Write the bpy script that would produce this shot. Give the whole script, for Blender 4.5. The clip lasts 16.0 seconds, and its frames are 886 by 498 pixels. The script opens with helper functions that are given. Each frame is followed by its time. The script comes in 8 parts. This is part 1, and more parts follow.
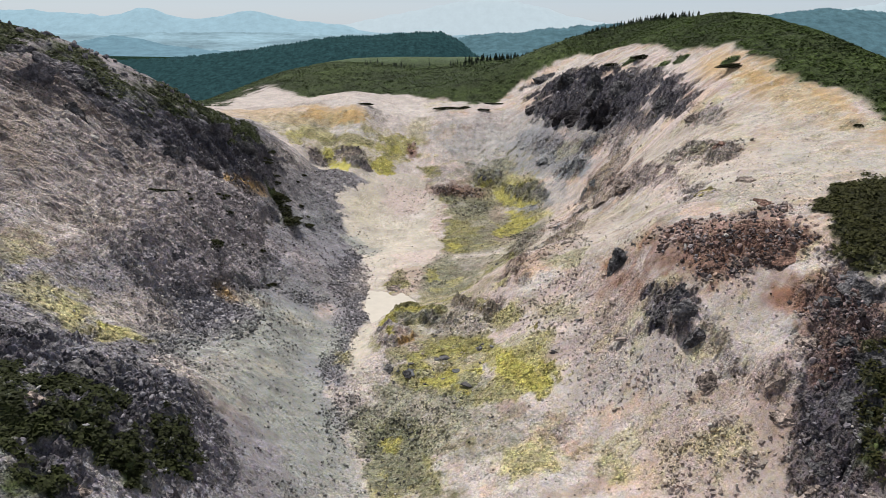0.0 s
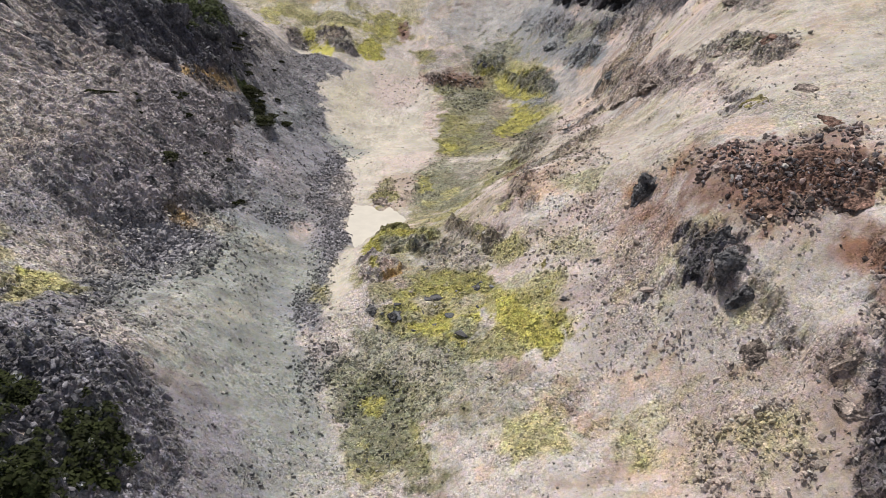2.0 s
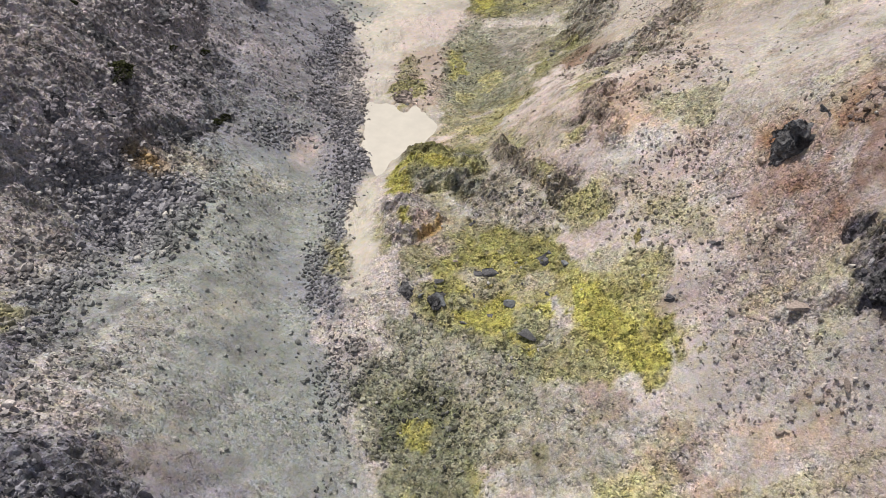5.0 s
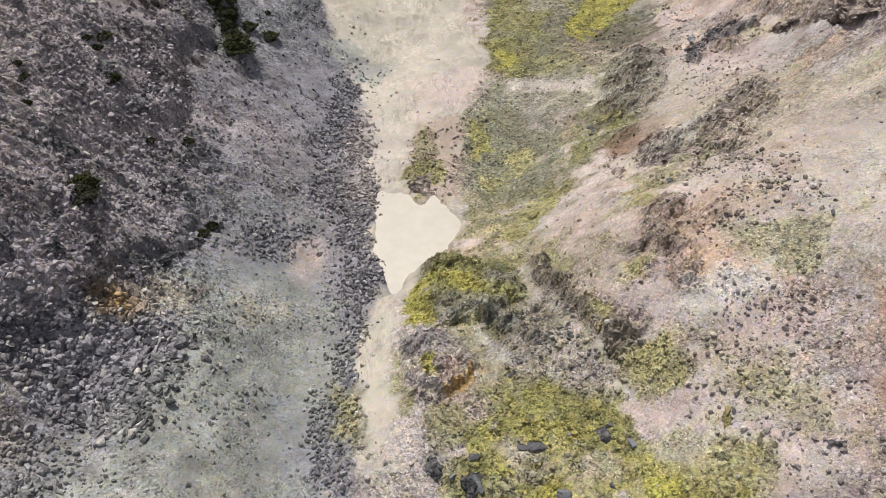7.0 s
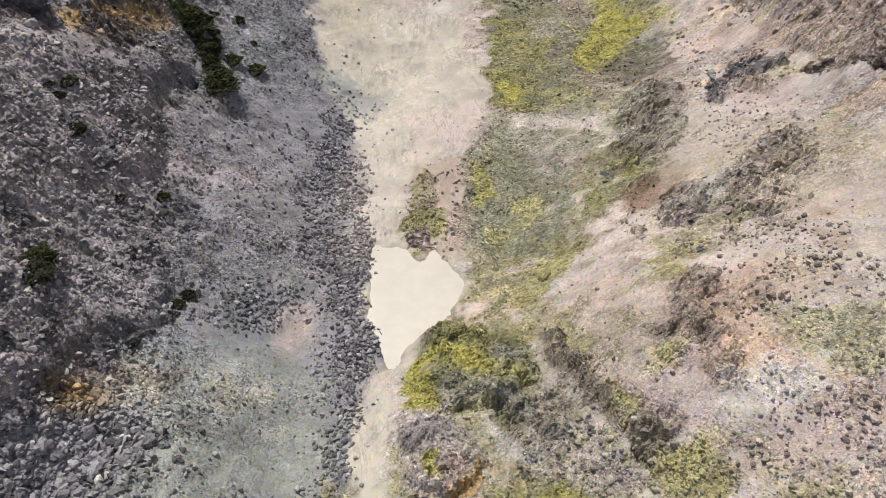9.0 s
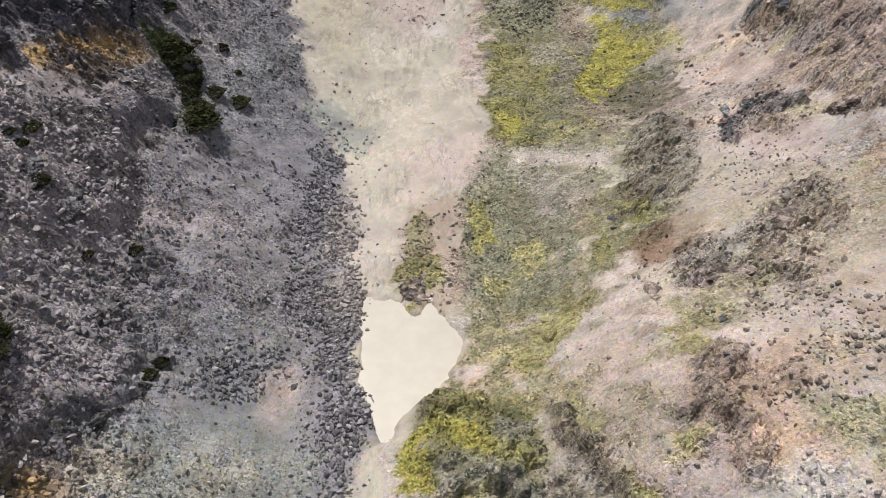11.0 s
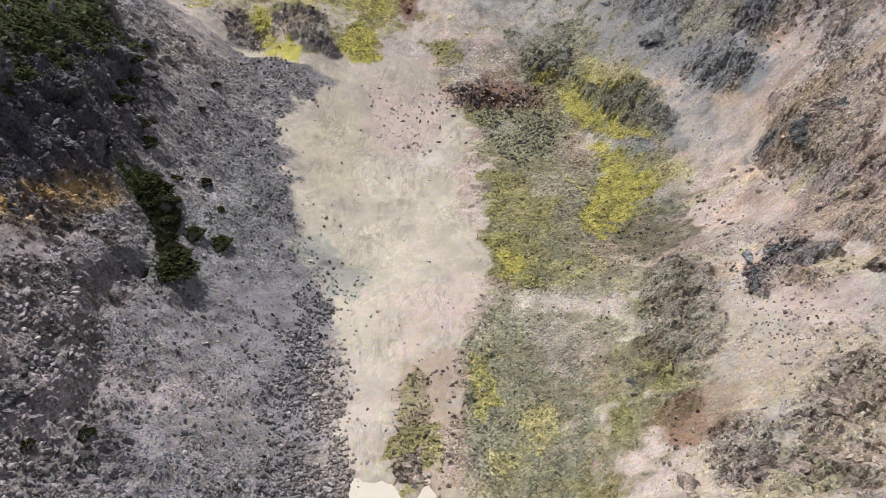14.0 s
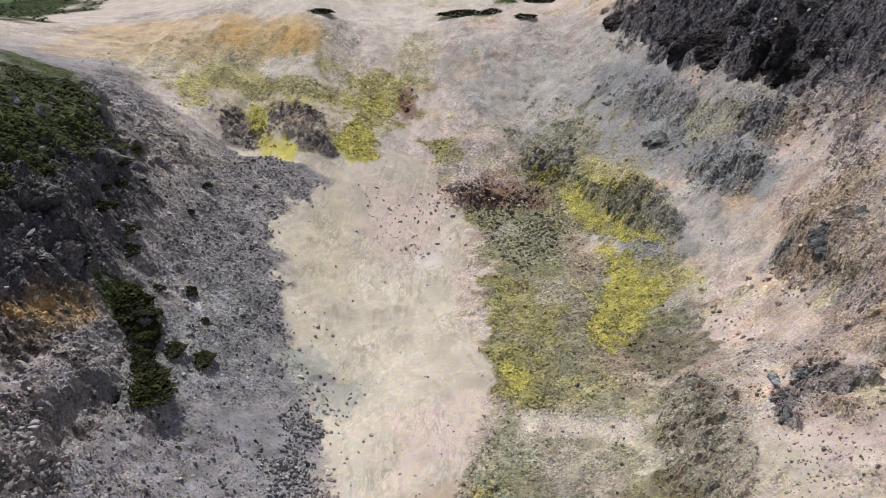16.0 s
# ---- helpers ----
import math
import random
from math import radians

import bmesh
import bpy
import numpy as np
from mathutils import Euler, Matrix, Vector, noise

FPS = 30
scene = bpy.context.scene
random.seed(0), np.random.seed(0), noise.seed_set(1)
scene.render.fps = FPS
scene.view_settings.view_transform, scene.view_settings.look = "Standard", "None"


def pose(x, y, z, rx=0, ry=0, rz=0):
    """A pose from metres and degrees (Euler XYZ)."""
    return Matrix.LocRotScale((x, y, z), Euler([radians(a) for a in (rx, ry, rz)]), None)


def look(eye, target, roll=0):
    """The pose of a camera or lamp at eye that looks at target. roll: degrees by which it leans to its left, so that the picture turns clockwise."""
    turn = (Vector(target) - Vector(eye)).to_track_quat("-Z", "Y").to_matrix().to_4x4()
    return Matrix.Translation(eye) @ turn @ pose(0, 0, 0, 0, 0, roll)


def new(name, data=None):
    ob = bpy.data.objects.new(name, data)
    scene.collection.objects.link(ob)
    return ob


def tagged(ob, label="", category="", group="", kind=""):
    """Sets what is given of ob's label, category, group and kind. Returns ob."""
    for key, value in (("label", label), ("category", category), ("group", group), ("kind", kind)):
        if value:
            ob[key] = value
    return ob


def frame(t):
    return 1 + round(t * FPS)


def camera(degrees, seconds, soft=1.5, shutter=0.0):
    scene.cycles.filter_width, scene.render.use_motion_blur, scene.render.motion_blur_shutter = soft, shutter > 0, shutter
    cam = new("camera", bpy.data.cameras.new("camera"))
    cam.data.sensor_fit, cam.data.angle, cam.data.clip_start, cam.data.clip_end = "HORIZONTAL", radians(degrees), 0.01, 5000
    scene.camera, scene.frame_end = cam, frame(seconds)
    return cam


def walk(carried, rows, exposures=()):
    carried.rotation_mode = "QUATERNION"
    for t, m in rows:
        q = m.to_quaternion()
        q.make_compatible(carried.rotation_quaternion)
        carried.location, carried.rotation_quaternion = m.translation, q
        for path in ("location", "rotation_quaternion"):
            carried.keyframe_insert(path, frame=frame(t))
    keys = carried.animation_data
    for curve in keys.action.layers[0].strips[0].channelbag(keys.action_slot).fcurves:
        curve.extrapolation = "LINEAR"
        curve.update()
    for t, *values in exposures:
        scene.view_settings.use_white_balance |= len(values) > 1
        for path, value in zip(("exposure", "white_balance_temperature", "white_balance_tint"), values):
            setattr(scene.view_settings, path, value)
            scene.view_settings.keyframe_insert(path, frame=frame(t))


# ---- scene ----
cam = camera(64.1, 16.0, soft=0.6)
PATH = [
    (0, (-0.687, 0.005, 58.586), (-0.677, 1.914, 57.987), 0.8),
    (0.5, (-0.47, 5.288, 58.749), (-0.458, 7.171, 58.073), 0.8),
    (1, (-0.25, 10.77, 58.921), (-0.236, 12.621, 58.164), 1.0),
    (1.5, (0.023, 16.102, 59.029), (0.04, 17.917, 58.19), 1.1),
    (2, (0.284, 21.575, 59.228), (0.304, 23.348, 58.303), 1.1),
    (2.5, (0.594, 26.918, 59.494), (0.615, 28.647, 58.489), 1.2),
    (3, (0.948, 32.479, 59.848), (0.969, 34.157, 58.759), 1.2),
    (5.5, (-6.306, 62.639, 62.314), (-6.315, 64.064, 60.91), -1.0),
    (6, (-7.254, 68.932, 62.629), (-7.261, 70.359, 61.228), -1.1),
    (6.5, (-7.585, 74.568, 62.898), (-7.595, 75.999, 61.502), -1.3),
    (7, (-7.889, 79.154, 62.957), (-7.897, 80.587, 61.562), -1.2),
    (7.5, (-8.051, 82.675, 62.876), (-8.057, 84.108, 61.48), -1.2),
    (8, (-8.244, 85.468, 62.585), (-8.246, 86.904, 61.193), -1.2),
    (8.5, (-8.386, 88.085, 62.363), (-8.385, 89.523, 60.973), -1.1),
    (9, (-8.426, 90.526, 62.333), (-8.423, 91.963, 60.941), -1.2),
    (11.5, (-8.539, 101.356, 62.124), (-8.516, 102.804, 60.744), -0.9),
    (12, (-8.506, 103.366, 62.175), (-8.479, 104.827, 60.811), -0.9),
    (12.5, (-8.575, 105.426, 62.194), (-8.544, 106.917, 60.861), -0.8),
    (13, (-8.658, 107.529, 62.156), (-8.622, 109.063, 60.873), -0.7),
    (13.5, (-8.704, 109.486, 62.171), (-8.665, 111.058, 60.935), -0.7),
    (14, (-8.692, 111.398, 62.17), (-8.65, 113.007, 60.983), -0.7),
    (14.5, (-8.752, 113.259, 62.178), (-8.705, 114.901, 61.036), -0.6),
    (15, (-8.701, 115.191, 62.29), (-8.652, 116.864, 61.197), -0.6),
    (15.5, (-8.665, 117.023, 62.321), (-8.613, 118.728, 61.276), -0.5),
    (16, (-8.686, 118.946, 62.337), (-8.631, 120.679, 61.34), -0.5),
]
walk(cam, [(t, look(eye, target, roll)) for t, eye, target, roll in PATH], ((0, -0.08), (3, -0.09), (6, -0.16), (9, -0.14), (11.5, -0.22), (13, -0.2), (16, -0.2)))

# ---- world, sun ----
world = bpy.data.worlds.new("sky")
scene.world = world
world.use_nodes = True
wn, wl = world.node_tree.nodes, world.node_tree.links
sky = wn.new("ShaderNodeTexSky")
sky.sky_type, sky.sun_disc = "NISHITA", False
sky.sun_elevation, sky.sun_rotation = radians(61), radians(-29)
sky.air_density, sky.dust_density, sky.ozone_density, sky.altitude = 1.0, 1.2, 1.0, 900
wn["Background"].inputs["Strength"].default_value = 0.09
veil = wn.new("ShaderNodeVectorMath")  # thin bright cloud over the blue
veil.operation = "MULTIPLY_ADD"
veil.inputs[1].default_value, veil.inputs[2].default_value = (0.34, 0.40, 0.50), (2.9, 3.0, 3.12)
wl.new(sky.outputs["Color"], veil.inputs[0])
where, split, low, haze = wn.new("ShaderNodeTexCoord"), wn.new("ShaderNodeSeparateXYZ"), wn.new("ShaderNodeMapRange"), wn.new("ShaderNodeVectorMath")
low.inputs["From Min"].default_value, low.inputs["From Max"].default_value = 0.0, 0.22
low.inputs["To Min"].default_value, low.inputs["To Max"].default_value = 1.0, 0.0
haze.operation = "MULTIPLY_ADD"  # brighter haze low over the horizon
haze.inputs[1].default_value = (1.8, 2.1, 2.6)
wl.new(where.outputs["Generated"], split.inputs["Vector"])
wl.new(split.outputs["Z"], low.inputs["Value"])
wl.new(low.outputs["Result"], haze.inputs[0])
wl.new(veil.outputs["Vector"], haze.inputs[2])
wl.new(haze.outputs["Vector"], wn["Background"].inputs["Color"])
sun = new("sun", bpy.data.lights.new("sun", "SUN"))
sun.data.energy, sun.data.angle, sun.data.color = 4.8, radians(4), (1.0, 0.955, 0.905)
sun.matrix_world = look((-30, 55, 115), (0, 0, 0))

# ---- materials ----
def material(name, rough=0.9, bump=0.3, scale=3.0, attr="", col=(0.3, 0.3, 0.3), spread=0.25, object_random=False, specular=0.25, gravel=False, facets=False):
    """A stony or earthy surface: two scales of mottling on a colour or a colour attribute, and fine relief."""
    m = bpy.data.materials.new(name)
    m.use_nodes = True
    n, l = m.node_tree.nodes, m.node_tree.links
    bsdf = n["Principled BSDF"]
    bsdf.inputs["Roughness"].default_value = rough
    bsdf.inputs["Specular IOR Level"].default_value = specular
    geo = n.new("ShaderNodeNewGeometry")
    def tex(s, detail=6, r=0.6):
        t = n.new("ShaderNodeTexNoise")
        t.inputs["Scale"].default_value, t.inputs["Detail"].default_value, t.inputs["Roughness"].default_value = s, detail, r
        l.new(geo.outputs["Position"], t.inputs["Vector"])
        return t.outputs["Fac"]
    def ramp(src, lo, hi, a=0.3, b=0.7):
        r = n.new("ShaderNodeMapRange")
        r.inputs["From Min"].default_value, r.inputs["From Max"].default_value = a, b
        r.inputs["To Min"].default_value, r.inputs["To Max"].default_value = lo, hi
        l.new(src, r.inputs["Value"])
        return r.outputs["Result"]
    def mult(a, b):
        k = n.new("ShaderNodeMath")
        k.operation = "MULTIPLY"
        l.new(a, k.inputs[0])
        l.new(b, k.inputs[1])
        return k.outputs["Value"]
    if attr:
        at = n.new("ShaderNodeAttribute")
        at.attribute_name = attr
        base = at.outputs["Color"]
    else:
        rgb = n.new("ShaderNodeRGB")
        rgb.outputs["Color"].default_value = (*col, 1)
        base = rgb.outputs["Color"]
    v = mult(ramp(tex(scale), 1 - spread, 1 + spread), ramp(tex(scale * 0.13), 1 - spread * 0.7, 1 + spread * 0.7))
    if object_random:
        info = n.new("ShaderNodeObjectInfo")
        v = mult(v, ramp(info.outputs["Random"], 0.75, 1.25, 0, 1))
    heights = []
    if gravel:
        even = n.new("ShaderNodeMix")
        even.inputs["A"].default_value = 1.0
        l.new(ramp(at.outputs["Alpha"], 0.12, 1.0, 0, 0.3), even.inputs["Factor"])
        l.new(v, even.inputs["B"])
        v = even.outputs["Result"]
    if gravel or facets:
        def combine(op, a, b):
            k = n.new("ShaderNodeVectorMath")
            k.operation = op
            for socket, value in zip(k.inputs, (a, b)):
                if isinstance(value, tuple):
                    socket.default_value = value
                else:
                    l.new(value, socket)
            return k
        def plus(a, b, times=1.0):
            k = n.new("ShaderNodeMath")
            k.operation = "MULTIPLY_ADD"
            l.new(a, k.inputs[0])
            k.inputs[1].default_value = times
            l.new(b, k.inputs[2])
            return k.outputs["Value"]
        shake = n.new("ShaderNodeTexNoise")
        shake.inputs["Scale"].default_value, shake.inputs["Detail"].default_value = 1.7, 3
        l.new(geo.outputs["Position"], shake.inputs["Vector"])
        wobble = n.new("ShaderNodeVectorMath")
        wobble.operation = "MULTIPLY_ADD"
        l.new(shake.outputs["Color"], wobble.inputs[0])
        wobble.inputs[1].default_value = (0.5, 0.5, 0.5)
        l.new(geo.outputs["Position"], wobble.inputs[2])
        amount = at.outputs["Alpha"] if gravel else None
        # each layer: stones a metre, the amount of ground on which it starts and is whole, patchiness, tone from and to
        layers = ((0.95, 0.45, 0.9, 0.46, 0.72, 1.2), (2.3, 0.2, 0.65, 0.43, 0.56, 1.34), (5.0, 0.03, 0.45, 0.37, 0.62, 1.32)) if gravel else ((0.7, 0, 0, 0.2, 0.7, 1.25), (1.9, 0, 0, 0.25, 0.6, 1.3), (4.5, 0, 0, 0.2, 0.7, 1.25))
        for size, begin, whole, patch, lo, hi in layers:
            vo = n.new("ShaderNodeTexVoronoi")
            vo.inputs["Scale"].default_value = size
            l.new(wobble.outputs["Vector"], vo.inputs["Vector"])
            off = combine("SUBTRACT", wobble.outputs["Vector"], vo.outputs["Position"])
            tilt = combine("SUBTRACT", vo.outputs["Color"], (0.5, 0.5, 0.5))
            plane = combine("DOT_PRODUCT", off.outputs["Vector"], tilt.outputs["Vector"]).outputs["Value"]
            pick = n.new("ShaderNodeSeparateColor")
            l.new(vo.outputs["Color"], pick.inputs["Color"])
            level = plus(plane, ramp(pick.outputs["Green"], 0.0, 0.32 / size, 0, 1), 2.1)
            level = plus(vo.outputs["Distance"], level, -0.28 / size)
            here = ramp(tex(size * 0.19, 4), 0.0, 1.0, patch, patch + 0.14)
            if gravel:
                here = mult(here, ramp(amount, 0.0, 1.0, begin, whole))
            heights.append(mult(level, here))
            f = n.new("ShaderNodeMix")
            f.inputs["A"].default_value = 1.0
            l.new(here, f.inputs["Factor"])
            l.new(ramp(pick.outputs["Red"], lo, hi, 0, 1), f.inputs["B"])
            v = mult(v, f.outputs["Result"])
        grain = ramp(tex(8.0, 6, 0.8), 0.78, 1.2, 0.36, 0.64)
        if gravel:
            k = n.new("ShaderNodeMix")
            k.inputs["A"].default_value = 1.0
            l.new(ramp(amount, 0.15, 1.0, 0, 0.12), k.inputs["Factor"])
            l.new(grain, k.inputs["B"])
            grain = k.outputs["Result"]
        v = mult(v, grain)
    if gravel:
        bare = ramp(at.outputs["Alpha"], 1.0, 0.0, 0.0, 0.03)
        for size, fine, deep in ((0.42, 0.03, 0.80), (0.9, 0.035, 1.15), (1.9, 0.04, 0.86)):
            long = n.new("ShaderNodeVectorMath")
            long.operation = "MULTIPLY"
            long.inputs[1].default_value = (1.0, 0.32, 1.0)
            l.new(geo.outputs["Position"], long.inputs[0])
            t = n.new("ShaderNodeTexNoise")
            t.inputs["Scale"].default_value, t.inputs["Detail"].default_value, t.inputs["Distortion"].default_value = size, 3, 1.2
            l.new(long.outputs["Vector"], t.inputs["Vector"])
            k = n.new("ShaderNodeMath")
            k.operation = "COMPARE"
            l.new(t.outputs["Fac"], k.inputs[0])
            k.inputs[1].default_value, k.inputs[2].default_value = 0.5, fine
            f = n.new("ShaderNodeMix")
            f.inputs["A"].default_value, f.inputs["B"].default_value = 1.0, deep
            l.new(mult(mult(k.outputs["Value"], bare), ramp(tex(0.12, 4), 0.0, 0.9, 0.4, 0.6)), f.inputs["Factor"])
            v = mult(v, f.outputs["Result"])
        warm = n.new("ShaderNodeCombineXYZ")  # mineral stains shift the hue a little
        for socket, size, lo, hi in zip(warm.inputs, (1.1, 0.7, 1.6), (0.93, 0.97, 0.84), (1.08, 1.03, 1.15)):
            l.new(ramp(tex(size, 7, 0.7), lo, hi, 0.36, 0.64), socket)
        stained = n.new("ShaderNodeVectorMath")
        stained.operation = "MULTIPLY"
        l.new(base, stained.inputs[0])
        l.new(warm.outputs["Vector"], stained.inputs[1])
        base = stained.outputs["Vector"]
    mix = n.new("ShaderNodeVectorMath")
    mix.operation = "SCALE"
    l.new(base, mix.inputs[0])
    l.new(v, mix.inputs["Scale"])
    l.new(mix.outputs["Vector"], bsdf.inputs["Base Color"])
    if bump:
        b = n.new("ShaderNodeBump")
        b.inputs["Strength"].default_value, b.inputs["Distance"].default_value = bump, 0.5
        high = tex(scale * 1.2, 8, 0.7)
        if heights:
            b.inputs["Distance"].default_value = 1.0
            total = n.new("ShaderNodeMath")
            total.operation = "MULTIPLY"
            total.inputs[1].default_value = 0.2
            if gravel:
                l.new(ramp(amount, 0.02, 0.2, 0, 0.45), total.inputs[1])
            l.new(high, total.inputs[0])
            high = total.outputs["Value"]
            for h in heights:
                high = plus(h, high, 1.0)
        l.new(high, b.inputs["Height"])
        l.new(b.outputs["Normal"], bsdf.inputs["Normal"])
    return m


MAT_GROUND = material("mineral_ground", attr="Col", bump=1.0, scale=2.6, spread=0.3, gravel=True)

# ---- the shape of the ground ----
def hashed(ix, iy, iz, seed):
    h = (ix.astype(np.int64) * 374761393 + iy.astype(np.int64) * 668265263 + iz * 1274126177 + seed * 974634777) & 0xFFFFFFFF
    h = ((h ^ (h >> 13)) * 1274126177) & 0xFFFFFFFF
    h = ((h ^ (h >> 16)) * 2246822519) & 0xFFFFFFFF
    return ((h ^ (h >> 15)) & 0xFFFFFF) / float(0x1000000)


def fade(u):
    return u * u * u * (u * (u * 6 - 15) + 10)


def noise2(x, y, seed=0):
    ix, iy = np.floor(x), np.floor(y)
    u, v = fade(x - ix), fade(y - iy)
    a, b = hashed(ix, iy, 0, seed), hashed(ix + 1, iy, 0, seed)
    c, d = hashed(ix, iy + 1, 0, seed), hashed(ix + 1, iy + 1, 0, seed)
    return 2 * ((a * (1 - u) + b * u) * (1 - v) + (c * (1 - u) + d * u) * v) - 1


def noise3(x, y, z, seed=0):
    iz = np.floor(z)
    w = fade(z - iz)
    ix, iy = np.floor(x), np.floor(y)
    u, v = fade(x - ix), fade(y - iy)
    out = 0
    for k, wk in ((0, 1 - w), (1, w)):
        z1 = (iz + k).astype(np.int64)
        a, b = hashed(ix, iy, z1, seed), hashed(ix + 1, iy, z1, seed)
        c, d = hashed(ix, iy + 1, z1, seed), hashed(ix + 1, iy + 1, z1, seed)
        out = out + wk * ((a * (1 - u) + b * u) * (1 - v) + (c * (1 - u) + d * u) * v)
    return 2 * out - 1


def fbm(x, y, size, octaves=4, seed=0, gain=0.5):
    out, amp = 0, 1.0
    for k in range(octaves):
        out = out + amp * noise2(x / size * 2.03**k + 17.3 * k, y / size * 2.03**k - 9.1 * k, seed + k)
        amp *= gain
    return out


def step(a, b, v):
    u = np.clip((v - a) / (b - a), 0, 1)
    return u * u * (3 - 2 * u)


# Cross-sections of the valley: its place along the valley, then the ground's height at each offset of ACROSS.
ACROSS = np.array([-150, -110, -82, -66, -54, -44, -34, -23, -11, 2, 13, 24, 36, 50, 68, 92, 130], float)
STATIONS = []


def section(y, *heights):
    STATIONS.append((y, heights))


section(20, 40.2, 36.5, 33.9, 32.2, 29.8, 24.8, 17.6, 9.1, 1.3, -4, -7.7, -8.4, -5.7, 1.7, 9.7, 14.9, 21.9)
section(62, 52.3, 40.1, 31.7, 26.9, 23.8, 22.1, 15.1, 3.4, -5, -5.3, -2.6, -0.5, 3.5, 15.3, 23.2, 26.8, 31.3)
section(84, 58.4, 42.1, 30.9, 24.3, 19.5, 17.5, 11.5, 1, -5.4, -3.2, 0.7, 3.2, 12.7, 25.2, 31, 33.7, 36.6)
section(100, 62.4, 43.7, 30.9, 23.6, 15.4, 11, 7.3, -0.5, -4.2, 0.1, 5.1, 10.7, 24.1, 30.9, 35.4, 38.2, 40.5)
section(116, 65.3, 45.7, 31.6, 23.7, 16.3, 6.6, 5.4, -1, 1.2, 3.1, 8.5, 15.6, 26.9, 32.9, 37.3, 41.1, 44)
section(134, 67.1, 48.9, 33.9, 25.8, 20.7, 10.8, 4.2, -2.2, 0.7, 4.3, 13, 17.9, 22.5, 32.7, 39, 44.4, 48.4)
section(154, 67.8, 53.2, 38.2, 27.9, 22.5, 9.9, 4.1, -0.8, -1.5, -0.6, 5.5, 12.1, 19.5, 32.1, 40.8, 48.8, 54.4)
section(178, 67.6, 56.2, 44, 31.4, 20.1, 10.4, 2.8, -2.2, -1.6, -1.8, 0.9, 6.2, 13.1, 27.1, 44.2, 54.1, 59.6)
section(204, 63.8, 52.1, 41.5, 31.9, 20.1, 8.2, 2.8, -2, -2.3, -1.1, 0.9, 0.8, 7.3, 21.1, 43.6, 57.4, 63.1)
section(232, 56.4, 43.4, 33.7, 26.7, 17.4, 9.2, 6.2, 2.7, 1, 2.4, 1.8, 3.9, 14.3, 27.7, 45.2, 58.6, 66.5)
section(258, 47.3, 35.5, 28, 23, 17.7, 11.7, 14.9, 11.9, 10.9, 13.2, 12.7, 15.3, 25, 36.4, 49.1, 59.7, 66.7)
section(284, 37.4, 29.6, 25.6, 25.5, 25.8, 25.3, 27.2, 23.9, 22.5, 25, 25.7, 25, 31.7, 41.2, 51.7, 61.6, 65.8)
section(312, 27, 24.3, 24.1, 26.5, 29.2, 30.8, 30.6, 27.2, 26.2, 27.5, 30.3, 30.5, 34.6, 40.9, 49.8, 60.1, 64.2)
section(350, 13.5, 18, 21.9, 25.2, 29.9, 33.7, 32.1, 27.4, 26.8, 27.8, 32.9, 36.1, 36.8, 36.8, 41.9, 52.2, 62)
ALONG = np.array([s[0] for s in STATIONS], float)
HEIGHTS = np.array([s[1] for s in STATIONS], float)


def spline_terms(v, knots):
    """Indices and weights of a cubic spline through the knots."""
    v = np.clip(v, knots[0], knots[-1])
    i = np.clip(np.searchsorted(knots, v) - 1, 0, len(knots) - 2)
    h = knots[i + 1] - knots[i]
    u = (v - knots[i]) / h
    h00, h10, h01, h11 = 2 * u**3 - 3 * u**2 + 1, u**3 - 2 * u**2 + u, -2 * u**3 + 3 * u**2, u**3 - u**2
    a, b = np.maximum(i - 1, 0), np.minimum(i + 2, len(knots) - 1)
    m0, m1 = h10 * h / (knots[i + 1] - knots[a]), h11 * h / (knots[b] - knots[i])
    return ((a, -m0), (i, h00 - m1), (i + 1, h01 + m0), (b, m1))


def distance_land(x, y):
    """The plateau, the green hill and the country beyond the valley."""
    z = 26 - 66 * step(520, 1500, np.hypot(x * 0.7, y)) + 0 * x
    z = z + 44 * np.exp(-(((x - 98) / 82) ** 2) - ((y - 300) / 120) ** 2)
    z = z + 30 * np.exp(-(((x + 130) / 60) ** 2) - ((y - 150) / 90) ** 2)
    z = z + 9 * step(330, 520, y) * step(-160, -60, x)
    z = z - 45 * step(-75, -260, x) * step(270, 420, y)
    return z + 2.5 * fbm(x, y, 90, 3, 5)


MOUNDS = []


def mound(x, y, rx, ry, turn, rise):
    """A knoll or rib standing out of the slope, steep at its edge."""
    MOUNDS.append((x, y, rx, ry, radians(turn), rise))


mound(-12.9, 161.1, 4.9, 2.2, 92, 0.9)
mound(-45.3, 260.0, 6.7, 6.3, 54, 0.9)
mound(-29.5, 254.5, 6.9, 5.7, 34, 0.9)
mound(-21.5, 261.9, 9.1, 5.7, 85, 0.9)
mound(-52.0, 128.4, 14.0, 5.7, 47, 2.5)
mound(43.6, 197.8, 7.6, 2.5, 91, 2)
mound(28.8, 231.4, 10.6, 2.7, 115, 1.5)
mound(42.4, 81.0, 2.9, 2.2, 116, 1.6)
SCARPS = []


def scarp(x0, y0, x1, y1, rise, back):
    """A broken rock face along a line; the high ground lies to the left of the line and eases off behind it."""
    SCARPS.append((x0, y0, x1, y1, rise, back))


